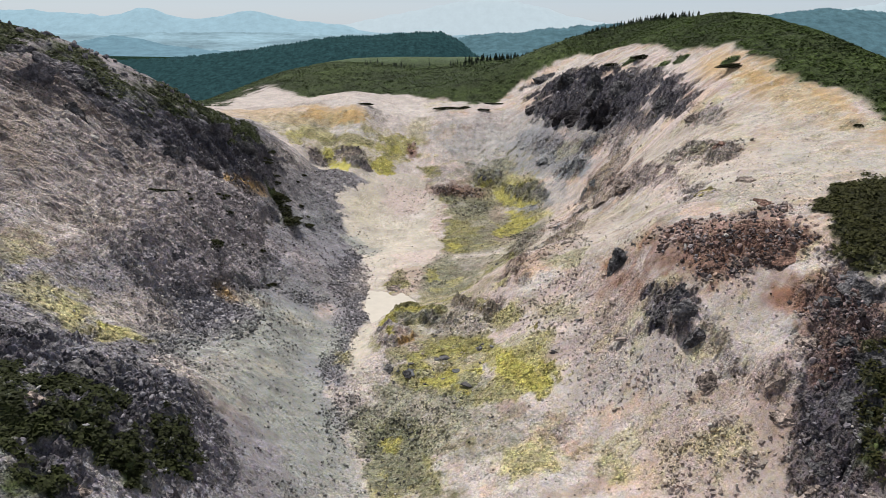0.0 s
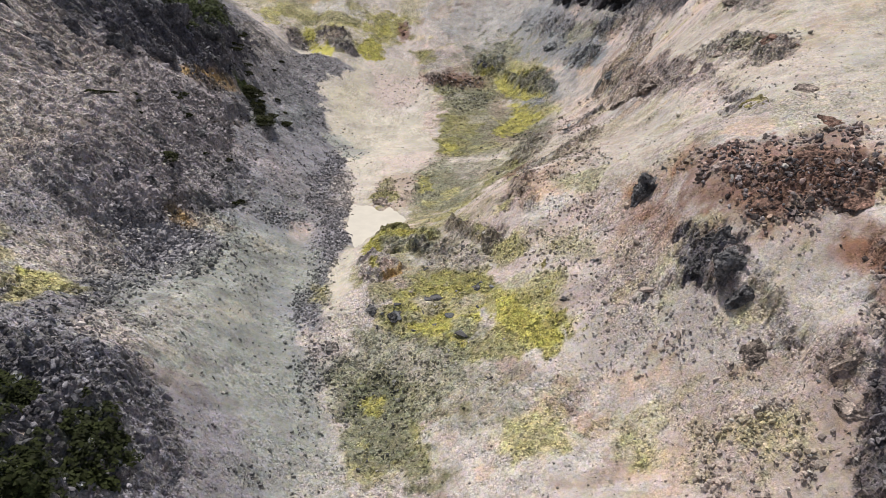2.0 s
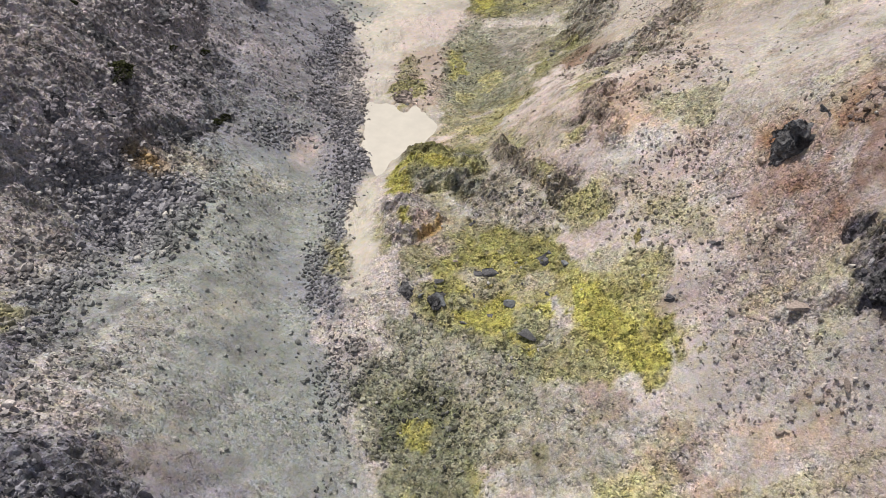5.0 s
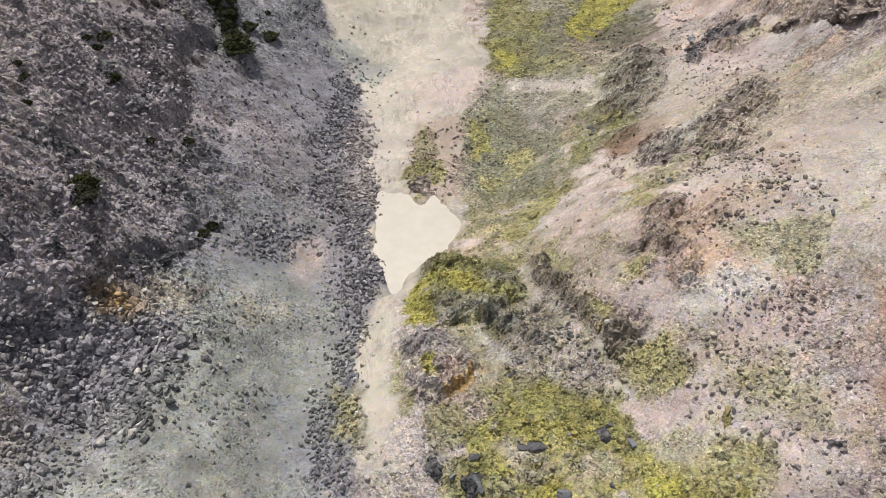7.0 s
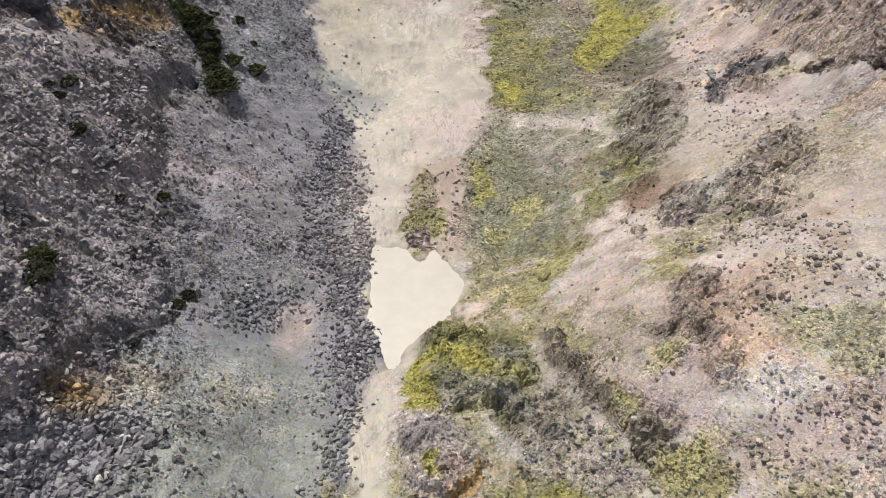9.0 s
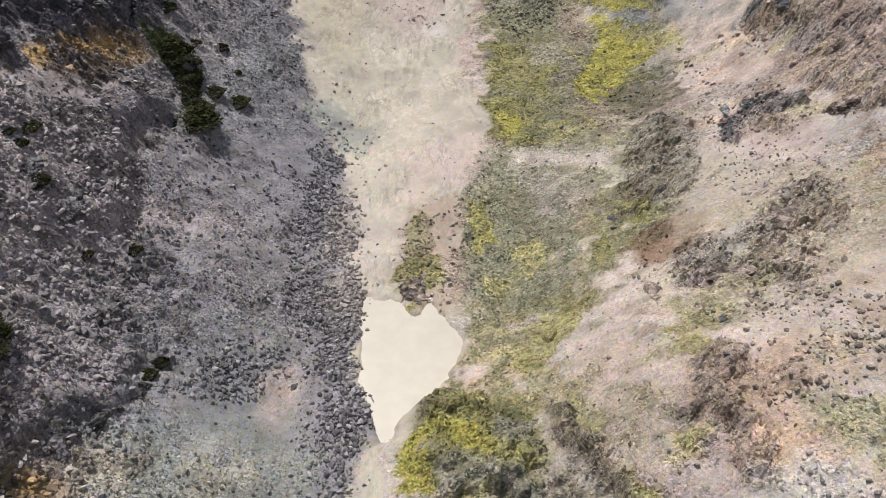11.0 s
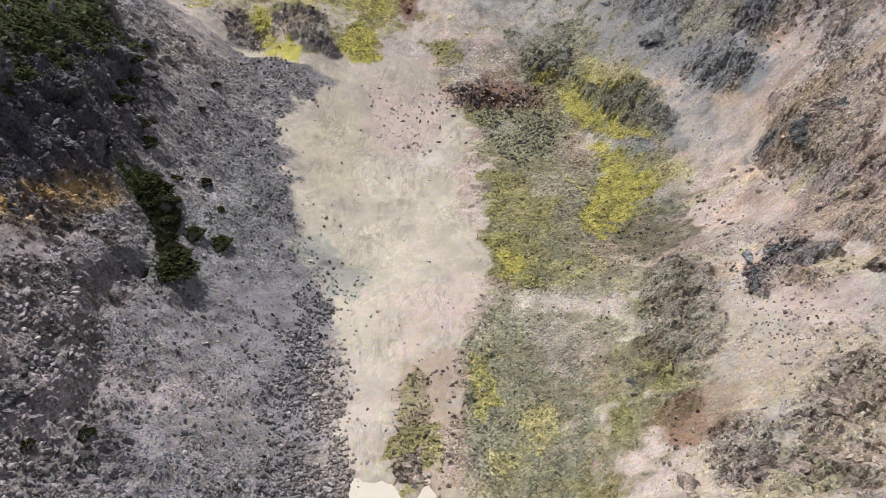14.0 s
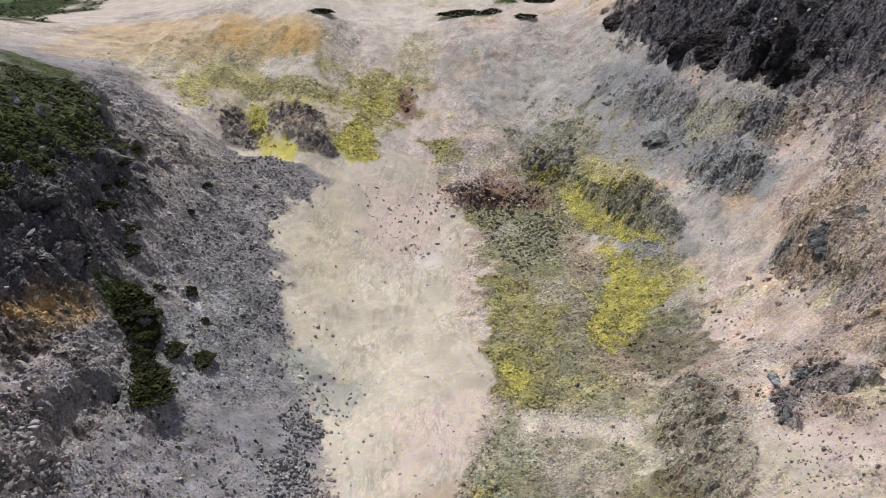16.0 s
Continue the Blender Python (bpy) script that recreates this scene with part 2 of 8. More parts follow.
scarp(-38.8, 136.7, -37.6, 148.3, 1.0, 9)
scarp(-42.8, 129.8, -38.8, 136.7, 1.0, 9)
scarp(-48.0, 124.8, -42.8, 129.8, 1.0, 9)
scarp(-43.3, 158.3, -45.6, 174.7, 2.2, 6)
scarp(-45.5, 174.0, -43.6, 182.5, 2, 6)
scarp(29.1, 99.5, 38.3, 87.7, 1.1, 5)
scarp(-52.4, 192.3, -54.8, 221.1, 3, 8)
scarp(-54.8, 221.1, -63.6, 239.6, 3, 8)
scarp(32.3, 175.5, 32.3, 168.4, 1.4, 4)


def scarp_at(x, y, wobble=0.0):
    """The lift that the scarps give, and how near their faces are."""
    lift, face = 0 * x, 0 * x
    for x0, y0, x1, y1, rise, back in SCARPS:
        dx, dy = x1 - x0, y1 - y0
        length = math.hypot(dx, dy)
        dx, dy = dx / length, dy / length
        along = ((x - x0) * dx + (y - y0) * dy) / length
        off = -(x - x0) * dy + (y - y0) * dx + wobble
        ends = step(-0.25, 0.12, along) * step(1.25, 0.88, along)
        lift = np.maximum(lift, rise * ends * step(-0.7, 0.5, off) * np.exp(-np.maximum(off, 0) / back))
        face = np.maximum(face, ends * step(-1.6, -0.3, off) * step(1.6, 0.4, off))
    return lift, face


mound(-95, 196, 24, 8, 27, 2.8)


def valley(x, y):
    z = 0
    for j, wy in spline_terms(y, ALONG):
        for i, wx in spline_terms(x, ACROSS):
            z = z + wy * wx * HEIGHTS[j, i]
    for mx, my, rx, ry, turn, rise in MOUNDS:
        c, t = math.cos(turn), math.sin(turn)
        d = ((x - mx) * c + (y - my) * t) ** 2 / rx**2 + (-(x - mx) * t + (y - my) * c) ** 2 / ry**2
        z = z + rise * np.exp(-(d**1.6) * 0.8)
    k = step(95, 132, np.abs(x + 10) - 8) 
    k = 1 - (1 - k) * (1 - step(305, 350, y)) * step(-40, 20, y)
    return z * (1 - k) + distance_land(x, y) * k

# ---- ground sheet ----
def spaced(lo, hi, fine, far_lo, far_hi, grow=1.13):
    v = list(np.arange(lo, hi, fine))
    s, a = fine, lo
    while a > far_lo:
        s *= grow
        a -= s
        v.insert(0, a)
    s, a = fine, hi
    while a < far_hi:
        v.append(a)
        s *= grow
        a += s
    v.append(far_hi)
    return np.array(v)


STEP = 0.32
GX, GY = np.meshgrid(spaced(-66, 86, STEP, -4600, 4600, 1.1), spaced(66, 290, STEP, -1500, 4700, 1.05))
XS, YSS = GX.ravel(), GY.ravel()

TONES = dict(
    ash=(0.485, 0.425, 0.385), cream=(0.455, 0.408, 0.345), greymud=(0.285, 0.29, 0.262), slate=(0.225, 0.217, 0.235), earth=(0.37, 0.29, 0.235),
    sulphur=(0.43, 0.39, 0.105), paleyellow=(0.46, 0.415, 0.20), olive=(0.29, 0.27, 0.11), greyolive=(0.28, 0.275, 0.195), darkolive=(0.11, 0.115, 0.07),
    paleolive=(0.38, 0.35, 0.2), rust=(0.25, 0.105, 0.048), ochre=(0.46, 0.31, 0.14), brown=(0.27, 0.18, 0.13), pink=(0.495, 0.395, 0.36),
    white=(0.53, 0.49, 0.45), peach=(0.53, 0.385, 0.285), redrock=(0.20, 0.115, 0.085), bluegrey=(0.25, 0.26, 0.265), crag=(0.107, 0.099, 0.114), green=(0.062, 0.078, 0.026),
    dusty=(0.325, 0.288, 0.292), dun=(0.41, 0.375, 0.30), ribgrey=(0.25, 0.243, 0.205), ribbrown=(0.255, 0.215, 0.165))
COLOUR = np.tile(np.array(TONES["ash"]), (len(XS), 1))
MASK = {"dusty": np.zeros(len(XS)), "crag": np.zeros(len(XS)), "green": np.zeros(len(XS)), "cream": np.zeros(len(XS)), "sulphur": np.zeros(len(XS)), "rocky": np.zeros(len(XS)), "olive": np.zeros(len(XS)), "greymud": np.zeros(len(XS))}
WARP = fbm(XS, YSS, 7.0, 5, 21, 0.6)
FLECK = fbm(XS, YSS, 2.2, 4, 45, 0.65)
WARP_WIDE = fbm(XS, YSS, 30.0, 3, 33)


def blend(tone, m):
    global COLOUR
    COLOUR = COLOUR * (1 - m[:, None]) + np.array(TONES[tone]) * m[:, None]
    for key in MASK:
        MASK[key] = np.maximum(MASK[key], m) if key == tone or (key == "sulphur" and "yellow" in tone) else MASK[key] * (1 - m) if tone == "cream" else MASK[key]


def paint(tone, x, y, rx, ry, turn, strength=1.0):
    """A stained patch of ground with a ragged edge."""
    near = np.nonzero((np.abs(XS - x) < 1.8 * rx) & (np.abs(YSS - y) < 1.8 * rx))[0]
    c, s = math.cos(radians(turn)), math.sin(radians(turn))
    dx, dy = XS[near] - x, YSS[near] - y
    d = np.hypot((dx * c + dy * s) / rx, (-dx * s + dy * c) / ry) + 0.34 * WARP[near] + 0.30 * FLECK[near]
    keen = tone in ("olive", "darkolive", "greyolive", "sulphur", "rust", "crag", "redrock")
    m = strength * (step(1.12, 0.78, d) if keen else step(1.3, 0.55, d)) * (0.95 + 0.35 * np.clip(FLECK[near], -1, 0.3))
    m = np.clip(m, 0, 1)
    if tone == "rocky":
        COLOUR[near] *= (1 - 0.22 * m)[:, None]
    else:
        COLOUR[near] = COLOUR[near] * (1 - m[:, None]) + np.array(TONES[tone]) * m[:, None]
    for key in MASK:
        if key == tone or (key == "sulphur" and tone == "paleyellow") or (key == "olive" and "olive" in tone):
            MASK[key][near] = np.maximum(MASK[key][near], m)
        elif tone == "cream" or (tone == "greymud" and key != "greymud"):
            MASK[key][near] *= 1 - m


def inside_of(points, x, y):
    """How far inside a closed outline each place lies; negative outside it."""
    far, odd = np.full(len(x), 1e9), np.zeros(len(x), bool)
    for (ax, ay), (bx, by) in zip(points, points[1:] + points[:1]):
        ex, ey = bx - ax, by - ay
        u = np.clip(((x - ax) * ex + (y - ay) * ey) / (ex * ex + ey * ey), 0, 1)
        far = np.minimum(far, np.hypot(x - ax - u * ex, y - ay - u * ey))
        odd ^= ((ay > y) != (by > y)) & (x < (by - ay and (y - ay) * ex / (by - ay)) + ax)
    return np.where(odd, far, -far)


def within(points, margin):
    xs, ys = zip(*points)
    return np.nonzero((XS > min(xs) - margin) & (XS < max(xs) + margin) & (YSS > min(ys) - margin) & (YSS < max(ys) + margin))[0]


def patch(tone, strength, *points):
    """Stained ground within an outline, ragged at the rim and broken up by flecks."""
    near = within(points, 4)
    d = inside_of(points, XS[near], YSS[near])
    size = min(1.0, 0.35 * max(d.max(), 0.3))
    keen = tone in ("olive", "darkolive", "greyolive", "sulphur", "rust", "crag", "redrock", "ochre", "brown")
    d = d + size * (1.1 * WARP[near] + 0.9 * FLECK[near]) + 0.35 * SPECK[near]
    m = step(-0.35, 0.35, d) if keen else step(-0.9, 0.9, d)
    m = np.clip(strength * m * (1.0 + 0.38 * np.clip(FLECK[near] + SPECK[near], -1.6, 0.4)), 0, 1)
    COLOUR[near] = COLOUR[near] * (1 - m[:, None]) + np.array(TONES[tone]) * m[:, None]
    for key in MASK:
        if key == tone or (key == "sulphur" and tone == "paleyellow") or (key == "olive" and "olive" in tone):
            MASK[key][near] = np.maximum(MASK[key][near], m)
        elif tone in ("cream", "greymud", "ash", "white", "dusty", "pink"):
            MASK[key][near] *= 1 - 0.8 * m


KNOLLS = []


def knoll(rise, *points):
    """A rock standing out of the slope, broken and steep at its outline."""
    KNOLLS.append((rise, points))


SPECK = fbm(XS, YSS, 0.9, 2, 46, 0.6)

# broad tones: the dark talus side, then the stained patches
foot = np.interp(YSS, [60, 93, 111, 127, 140, 153, 173, 190, 203, 215, 228, 243, 256], [-16, -16, -15.2, -16.8, -15.7, -17.9, -19, -22.3, -28.5, -31.5, -33.8, -25.6, -66])
bank = np.interp(YSS, [100, 130, 139, 149, 174, 187, 191, 200, 220, 229, 243, 252], [-13.5, -12.8, -13.7, -6.3, -6, 0.3, -1, -1.6, -4.9, -0.6, -7.3, -10])
blend("slate", 0.85 * step(1.5, -1.5, XS - foot + 2 * WARP) * step(275, 255, YSS))
side = step(-44, -52, XS + 5 * WARP) * step(265, 240, YSS)
blend("earth", 0.15 * side * step(-0.2, 0.5, WARP_WIDE))
bare = step(0, 6, XS - foot) * step(4, 10, XS + 14)
for tone, size, seed, limit, most in (("pink", 11, 101, 0.05, 0.6), ("white", 8, 102, 0.35, 0.25), ("paleyellow", 5, 103, 0.55, 0.45), ("peach", 6, 104, 0.40, 0.6), ("paleolive", 4, 105, 0.58, 0.45), ("bluegrey", 9, 106, 0.5, 0.35), ("brown", 4, 107, 0.55, 0.5)):
    blend(tone, most * bare * step(limit, limit + 0.35, fbm(XS * 0.75 + 2 * WARP_WIDE, YSS, size, 4, seed, 0.55) + 0.18 * FLECK))
floor_mask = step(-0.8, 0.8, XS - foot + 2.0 * WARP + 0.7 * FLECK) * step(0.8, -0.8, XS - bank + 1.8 * WARP + 0.6 * FLECK) * step(108, 122, YSS) * step(253, 249, YSS + 2 * WARP)
paint("ash", -18.2, 170.4, 14.5, 4.9, 89, 0.7)
paint("greymud", -28.7, 125.0, 14.5, 6.9, 88, 0.9)
paint("greymud", -33.3, 112.5, 5.5, 4.7, 43, 0.9)
paint("greymud", -19.2, 94.7, 16.3, 6.8, 109, 0.9)
paint("greymud", -35.3, 113.0, 16.2, 8.3, 59, 0.8)
paint("greymud", -33.1, 134.6, 8.8, 7.0, 74, 0.9)
paint("greymud", -34.6, 147.1, 8.5, 3.6, 21, 0.6)
paint("slate", -35.9, 208.6, 24.4, 9.1, 97, 0.9)
paint("slate", -30.7, 196.3, 14.9, 4.2, 98, 0.8)
paint("ash", -53.9, 241.4, 15.1, 6.6, 90, 0.6)
paint("ash", -25.8, 143.0, 2.7, 1.9, 80, 0.9)
paint("ash", -25.6, 142.4, 3.0, 2.3, 80, 0.9)
paint("ash", -50.8, 110.8, 10.7, 3.6, 71, 0.6)
paint("paleyellow", -57.2, 98.8, 7.5, 6.0, 167, 0.8)
paint("paleyellow", -48.6, 93.8, 6.2, 1.9, 107, 0.9)
paint("paleyellow", -67.4, 109.9, 5.8, 3.0, 100, 0.7)
paint("earth", -81.1, 143.9, 12.0, 10.1, 170, 0.8)
paint("earth", -64.2, 164.8, 9.6, 5.8, 65, 0.4)
paint("earth", -58.6, 132.9, 17.6, 7.2, 68, 0.4)
paint("sulphur", -2.8, 133.5, 4.4, 2.4, 168, 0.7)
paint("sulphur", 1.5, 119.9, 3.4, 2.8, 139, 0.8)
paint("sulphur", -2.2, 114.0, 4.2, 3.1, 168, 0.8)
paint("sulphur", 7.1, 114.4, 2.9, 2.0, 154, 0.8)
paint("paleyellow", 12.0, 118.6, 2.7, 2.2, 137, 0.8)
paint("paleyellow", 16.3, 108.7, 3.1, 2.2, 161, 0.8)
paint("olive", -16.3, 119.2, 3.9, 1.8, 98, 0.8)
paint("sulphur", 12.8, 102.0, 6.2, 4.2, 130, 0.9)
paint("sulphur", -2.7, 109.3, 5.5, 3.1, 157, 0.7)
paint("sulphur", 2.6, 117.0, 5.3, 3.1, 139, 0.7)
paint("sulphur", 5.7, 101.4, 5.2, 1.9, 149, 0.8)
paint("olive", -5.3, 93.6, 8.6, 6.3, 122, 0.8)
paint("olive", -8.4, 85.4, 3.8, 3.4, 129, 0.8)
paint("paleyellow", 11.4, 86.0, 4.8, 2.8, 164, 0.8)
paint("sulphur", 12.5, 101.7, 4.5, 4.0, 133, 0.8)
paint("sulphur", 0.1, 107.1, 5.8, 2.9, 162, 0.8)
paint("greyolive", 1.4, 172.3, 15.5, 6.4, 86, 0.85)
paint("greyolive", 1.9, 158.3, 6.7, 4.9, 114, 0.8)
paint("olive", 3.0, 197.6, 8.3, 3.9, 88, 0.8)
paint("greyolive", 13.2, 201.8, 12.8, 11.4, 69, 0.8)
paint("olive", 5.0, 209.3, 7.9, 5.4, 97, 0.6)
paint("greyolive", 17.8, 166.5, 10.6, 3.4, 78, 0.8)
paint("sulphur", 25.6, 228.9, 8.1, 4.2, 114, 0.9)
paint("sulphur", 25.9, 214.3, 6.6, 4.6, 104, 0.8)
paint("paleyellow", 3.2, 163.6, 3.6, 2.7, 112, 0.9)
paint("paleyellow", -2.5, 174.8, 4.3, 1.1, 86, 0.8)
paint("white", 16.6, 210.8, 2.3, 1.8, 115, 0.9)
paint("olive", -13.2, 161.2, 4.1, 1.7, 91, 0.8)
paint("olive", 14.3, 148.4, 7.1, 2.8, 69, 0.2)
paint("paleyellow", -1.7, 148.6, 4.8, 3.9, 103, 0.5)
paint("sulphur", -6.5, 134.6, 3.0, 2.0, 152, 0.7)
paint("olive", -4.0, 136.9, 6.4, 3.5, 160, 0.7)
paint("sulphur", -46.4, 269.0, 12.4, 4.5, 8, 0.5)
paint("sulphur", -22.2, 254.1, 4.8, 3.4, 59, 1)
paint("sulphur", -18.6, 265.6, 7.8, 6.1, 43, 0.8)
paint("sulphur", -30.2, 264.0, 8.2, 4.1, 5, 0.7)
paint("sulphur", -55.0, 264.7, 6.7, 4.6, 68, 0.6)
paint("sulphur", -37.8, 249.2, 4.5, 2.2, 152, 0.8)
paint("ochre", -48.3, 283.7, 4.3, 3.7, 107, 0.9)
paint("ochre", -36.1, 278.0, 6.1, 5.0, 12, 0.8)
paint("ochre", -55.0, 292.1, 5.7, 2.8, 164, 0.7)
paint("ochre", -73.4, 287.0, 16.7, 9.5, 171, 0.3)
paint("rust", -11.7, 264.9, 3.8, 2.2, 89, 0.6)
paint("olive", -3.6, 251.5, 3.6, 2.8, 142, 0.8)
paint("sulphur", 15.4, 245.7, 4.9, 3.2, 163, 0.7)
paint("crag", 12.9, 247.1, 2.8, 2.6, 162, 0.6)
paint("bluegrey", 32.0, 258.6, 11.2, 5.6, 128, 0.5)
paint("darkolive", 28.2, 229.5, 9.7, 2.4, 116, 0.9)
paint("sulphur", 22.2, 237.6, 6.2, 4.0, 105, 0.9)
paint("sulphur", 29.1, 221.1, 5.5, 2.1, 126, 0.7)
paint("bluegrey", 35.9, 220.1, 4.4, 2.4, 106, 0.7)
paint("olive", 7.3, 236.0, 8.4, 5.7, 4, 0.8)
paint("crag", 2.2, 238.4, 4.2, 2.4, 171, 0.7)
paint("olive", 8.1, 225.3, 6.7, 5.8, 69, 0.7)
paint("greyolive", 9.4, 208.5, 9.3, 8.4, 55, 0.8)
paint("sulphur", 21.6, 205.0, 6.1, 4.0, 79, 0.8)
paint("greyolive", 20.1, 178.7, 8.7, 3.9, 76, 0.7)
paint("rust", -52.4, 186.4, 3.7, 1.2, 77, 0.8)
paint("ochre", -52.7, 184.7, 2.2, 1.1, 74, 0.8)
paint("brown", 18.0, 156.9, 5.0, 4.2, 79, 0.9)
paint("pink", 17.5, 126.3, 3.3, 1.8, 152, 0.8)
paint("paleolive", 23.1, 126.3, 5.4, 1.3, 135, 0.7)
paint("rust", 27.9, 110.5, 2.9, 2.1, 95, 0.32)
paint("ochre", 28.9, 116.2, 2.0, 0.9, 117, 0.41)
paint("rust", 40.3, 107.1, 7.5, 2.1, 141, 0.36)
paint("brown", 42.0, 96.8, 11.5, 5.5, 141, 0.27)
paint("rust", 46.5, 88.5, 3.2, 1.2, 111, 0.41)
paint("crag", 48.9, 78.1, 7.7, 3.9, 72, 0.7)
paint("crag", 33.8, 95.8, 6.0, 2.4, 121, 0.8)
paint("ochre", 77.1, 160.4, 27.9, 6.0, 92, 0.8)
paint("ochre", 76.3, 199.6, 21.8, 5.6, 85, 0.7)
paint("pink", 45.1, 161.2, 27.8, 4.4, 92, 0.7)
paint("pink", 24.0, 133.3, 13.4, 4.0, 113, 0.5)
paint("cream", 53.2, 116.0, 14.8, 7.9, 138, 0.5)
paint("crag", 54.7, 254.3, 40.0, 5.3, 100, 0.9)
paint("crag", 64.7, 209.0, 24.9, 4.7, 87, 0.8)
paint("bluegrey", 34.2, 240.9, 18.3, 5.0, 118, 0.5)
paint("crag", -87.7, 166.2, 16.5, 9.1, 21, 0.8)
paint("crag", -66.5, 184.0, 20.1, 11.4, 71, 0.9)
paint("crag", -57.7, 197.6, 18.8, 5.8, 87, 0.9)
paint("crag", -51.4, 127.2, 18.8, 4.1, 58, 0.24)
paint("crag", -37.5, 68.5, 14.0, 8.2, 65, 0.9)
paint("crag", -50.5, 79.6, 11.4, 7.0, 114, 0.9)
paint("rust", 5.2, 129.8, 0.8, 0.8, 102, 0.1)
paint("ochre", -8.0, 121.6, 2.3, 1.5, 4, 0.7)
paint("rust", -8.4, 123.8, 2.1, 1.3, 12, 0.6)
paint("paleolive", 16.7, 141.7, 4.5, 2.6, 101, 0.6)
paint("paleyellow", 14.7, 142.8, 4.4, 1.5, 100, 0.6)
paint("pink", 17.9, 134.2, 4.2, 2.5, 159, 0.8)
paint("pink", 29.6, 162.8, 9.4, 4.7, 71, 0.7)
paint("pink", 28.8, 140.4, 9.1, 6.5, 92, 0.6)
paint("green", -86.4, 180.7, 14.3, 7.6, 161, 1)
paint("green", -74.7, 196.1, 10.6, 6.7, 92, 1)
paint("green", -67.6, 221.9, 21.3, 7.8, 95, 1)
paint("green", 58.0, 92.1, 6.5, 3.9, 62, 1)
paint("green", 65.2, 104.7, 5.8, 2.2, 61, 1)
paint("green", 49.5, 72.5, 5.1, 1.6, 67, 1)
paint("greyolive", 9.7, 179.3, 18.2, 10.4, 106, 0.6)
paint("greyolive", 15.6, 216.7, 22.5, 15.9, 104, 0.5)
paint("olive", -1.3, 158.9, 12.7, 5.1, 86, 0.5)
paint("olive", -1.5, 125.2, 11.3, 8.1, 117, 0.45)
paint("greyolive", -0.7, 97.8, 15.0, 9.8, 128, 0.45)
paint("olive", 1.7, 132.4, 13.5, 6.7, 120, 0.6)
paint("paleolive", 4.2, 138.1, 8.8, 4.5, 130, 0.6)
paint("olive", 0.8, 133.2, 10.8, 3.1, 125, 0.45)
paint("darkolive", -8.3, 132.5, 2.5, 1.8, 143, 0.8)
paint("darkolive", -2.9, 136.7, 2.9, 2.4, 176, 0.6)
paint("darkolive", 19.6, 171.3, 12.3, 3.6, 77, 0.7)
paint("olive", -4.9, 98.3, 8.3, 3.2, 166, 0.6)
paint("darkolive", -3.7, 94.1, 4.8, 3.1, 129, 0.7)
paint("pink", 16.2, 127.3, 3.7, 2.2, 158, 0.6)
paint("rust", 29.3, 114.7, 3.3, 2.2, 83, 0.36)
paint("ochre", 28.6, 117.0, 3.4, 1.1, 96, 0.41)
paint("rust", 35.0, 114.1, 4.3, 1.4, 110, 0.32)
paint("rust", 46.1, 88.3, 3.6, 1.5, 119, 0.36)
paint("ochre", 25.4, 109.8, 0.8, 0.8, 104, 0.05)
paint("earth", -72.8, 157.3, 8.3, 6.1, 76, 0.6)
paint("ochre", -52.6, 180.8, 10.4, 2.2, 75, 0.8)
paint("ochre", -56.4, 174.6, 6.8, 2.2, 57, 0.9)
paint("earth", -52.3, 171.1, 10.4, 4.6, 66, 0.5)
paint("ash", -48.6, 166.5, 16.0, 5.4, 69, 0.45)
paint("ash", -52.1, 149.8, 22.6, 6.2, 65, 0.45)
paint("earth", -41.7, 167.7, 8.6, 4.2, 67, 0.4)
paint("bluegrey", -35.7, 195.0, 22.1, 8.1, 100, 0.6)
paint("ash", -36.6, 140.5, 6.0, 3.8, 71, 0.4)
paint("ochre", -41.9, 128.4, 2.2, 1.2, 5, 0.7)
paint("ochre", -42.1, 127.1, 3.4, 1.6, 28, 0.6)
paint("ash", -51.7, 104.9, 8.7, 4.8, 60, 0.6)
paint("ochre", -31.7, 92.0, 5.5, 4.8, 74, 0.2)
paint("ash", -37.4, 93.2, 9.9, 3.0, 66, 0.8)
paint("bluegrey", -23.5, 127.9, 19.5, 6.3, 108, 0.4)
paint("paleyellow", -49.1, 99.2, 4.4, 3.2, 180, 0.9)
paint("sulphur", -50.7, 99.7, 3.3, 1.6, 174, 0.8)
paint("paleyellow", -55.7, 99.1, 7.4, 2.8, 111, 0.8)
paint("rocky", 42.6, 197.9, 7.7, 3.1, 90, 1)
paint("rocky", 51.1, 207.4, 11.4, 3.4, 75, 0.9)
paint("rocky", 40.5, 223.8, 8.0, 3.5, 114, 0.9)
paint("rocky", 47.0, 227.6, 8.6, 2.8, 115, 0.9)
paint("rocky", 37.0, 244.6, 14.7, 3.8, 117, 0.7)
paint("rocky", 26.9, 150.9, 10.9, 4.3, 66, 0.8)
paint("rocky", 17.8, 150.0, 8.0, 2.6, 72, 0.9)
paint("rocky", 14.8, 133.5, 4.2, 2.9, 167, 0.5)
paint("rocky", 43.7, 165.1, 34.3, 4.1, 93, 1)
paint("rocky", 52.8, 147.9, 12.4, 4.4, 100, 0.9)
paint("rocky", 53.9, 230.3, 34.3, 4.1, 106, 0.8)
paint("rocky", 12.8, 129.4, 2.8, 2.6, 117, 0.9)
paint("rocky", -1.8, 129.6, 5.4, 3.6, 130, 0.8)
paint("rocky", -9.2, 122.3, 4.2, 2.8, 20, 0.9)
paint("rocky", 5.0, 128.4, 7.7, 0.8, 118, 1)
paint("rocky", 20.0, 173.9, 12.9, 3.7, 77, 0.9)
paint("rocky", 28.3, 230.0, 11.7, 3.2, 118, 0.9)
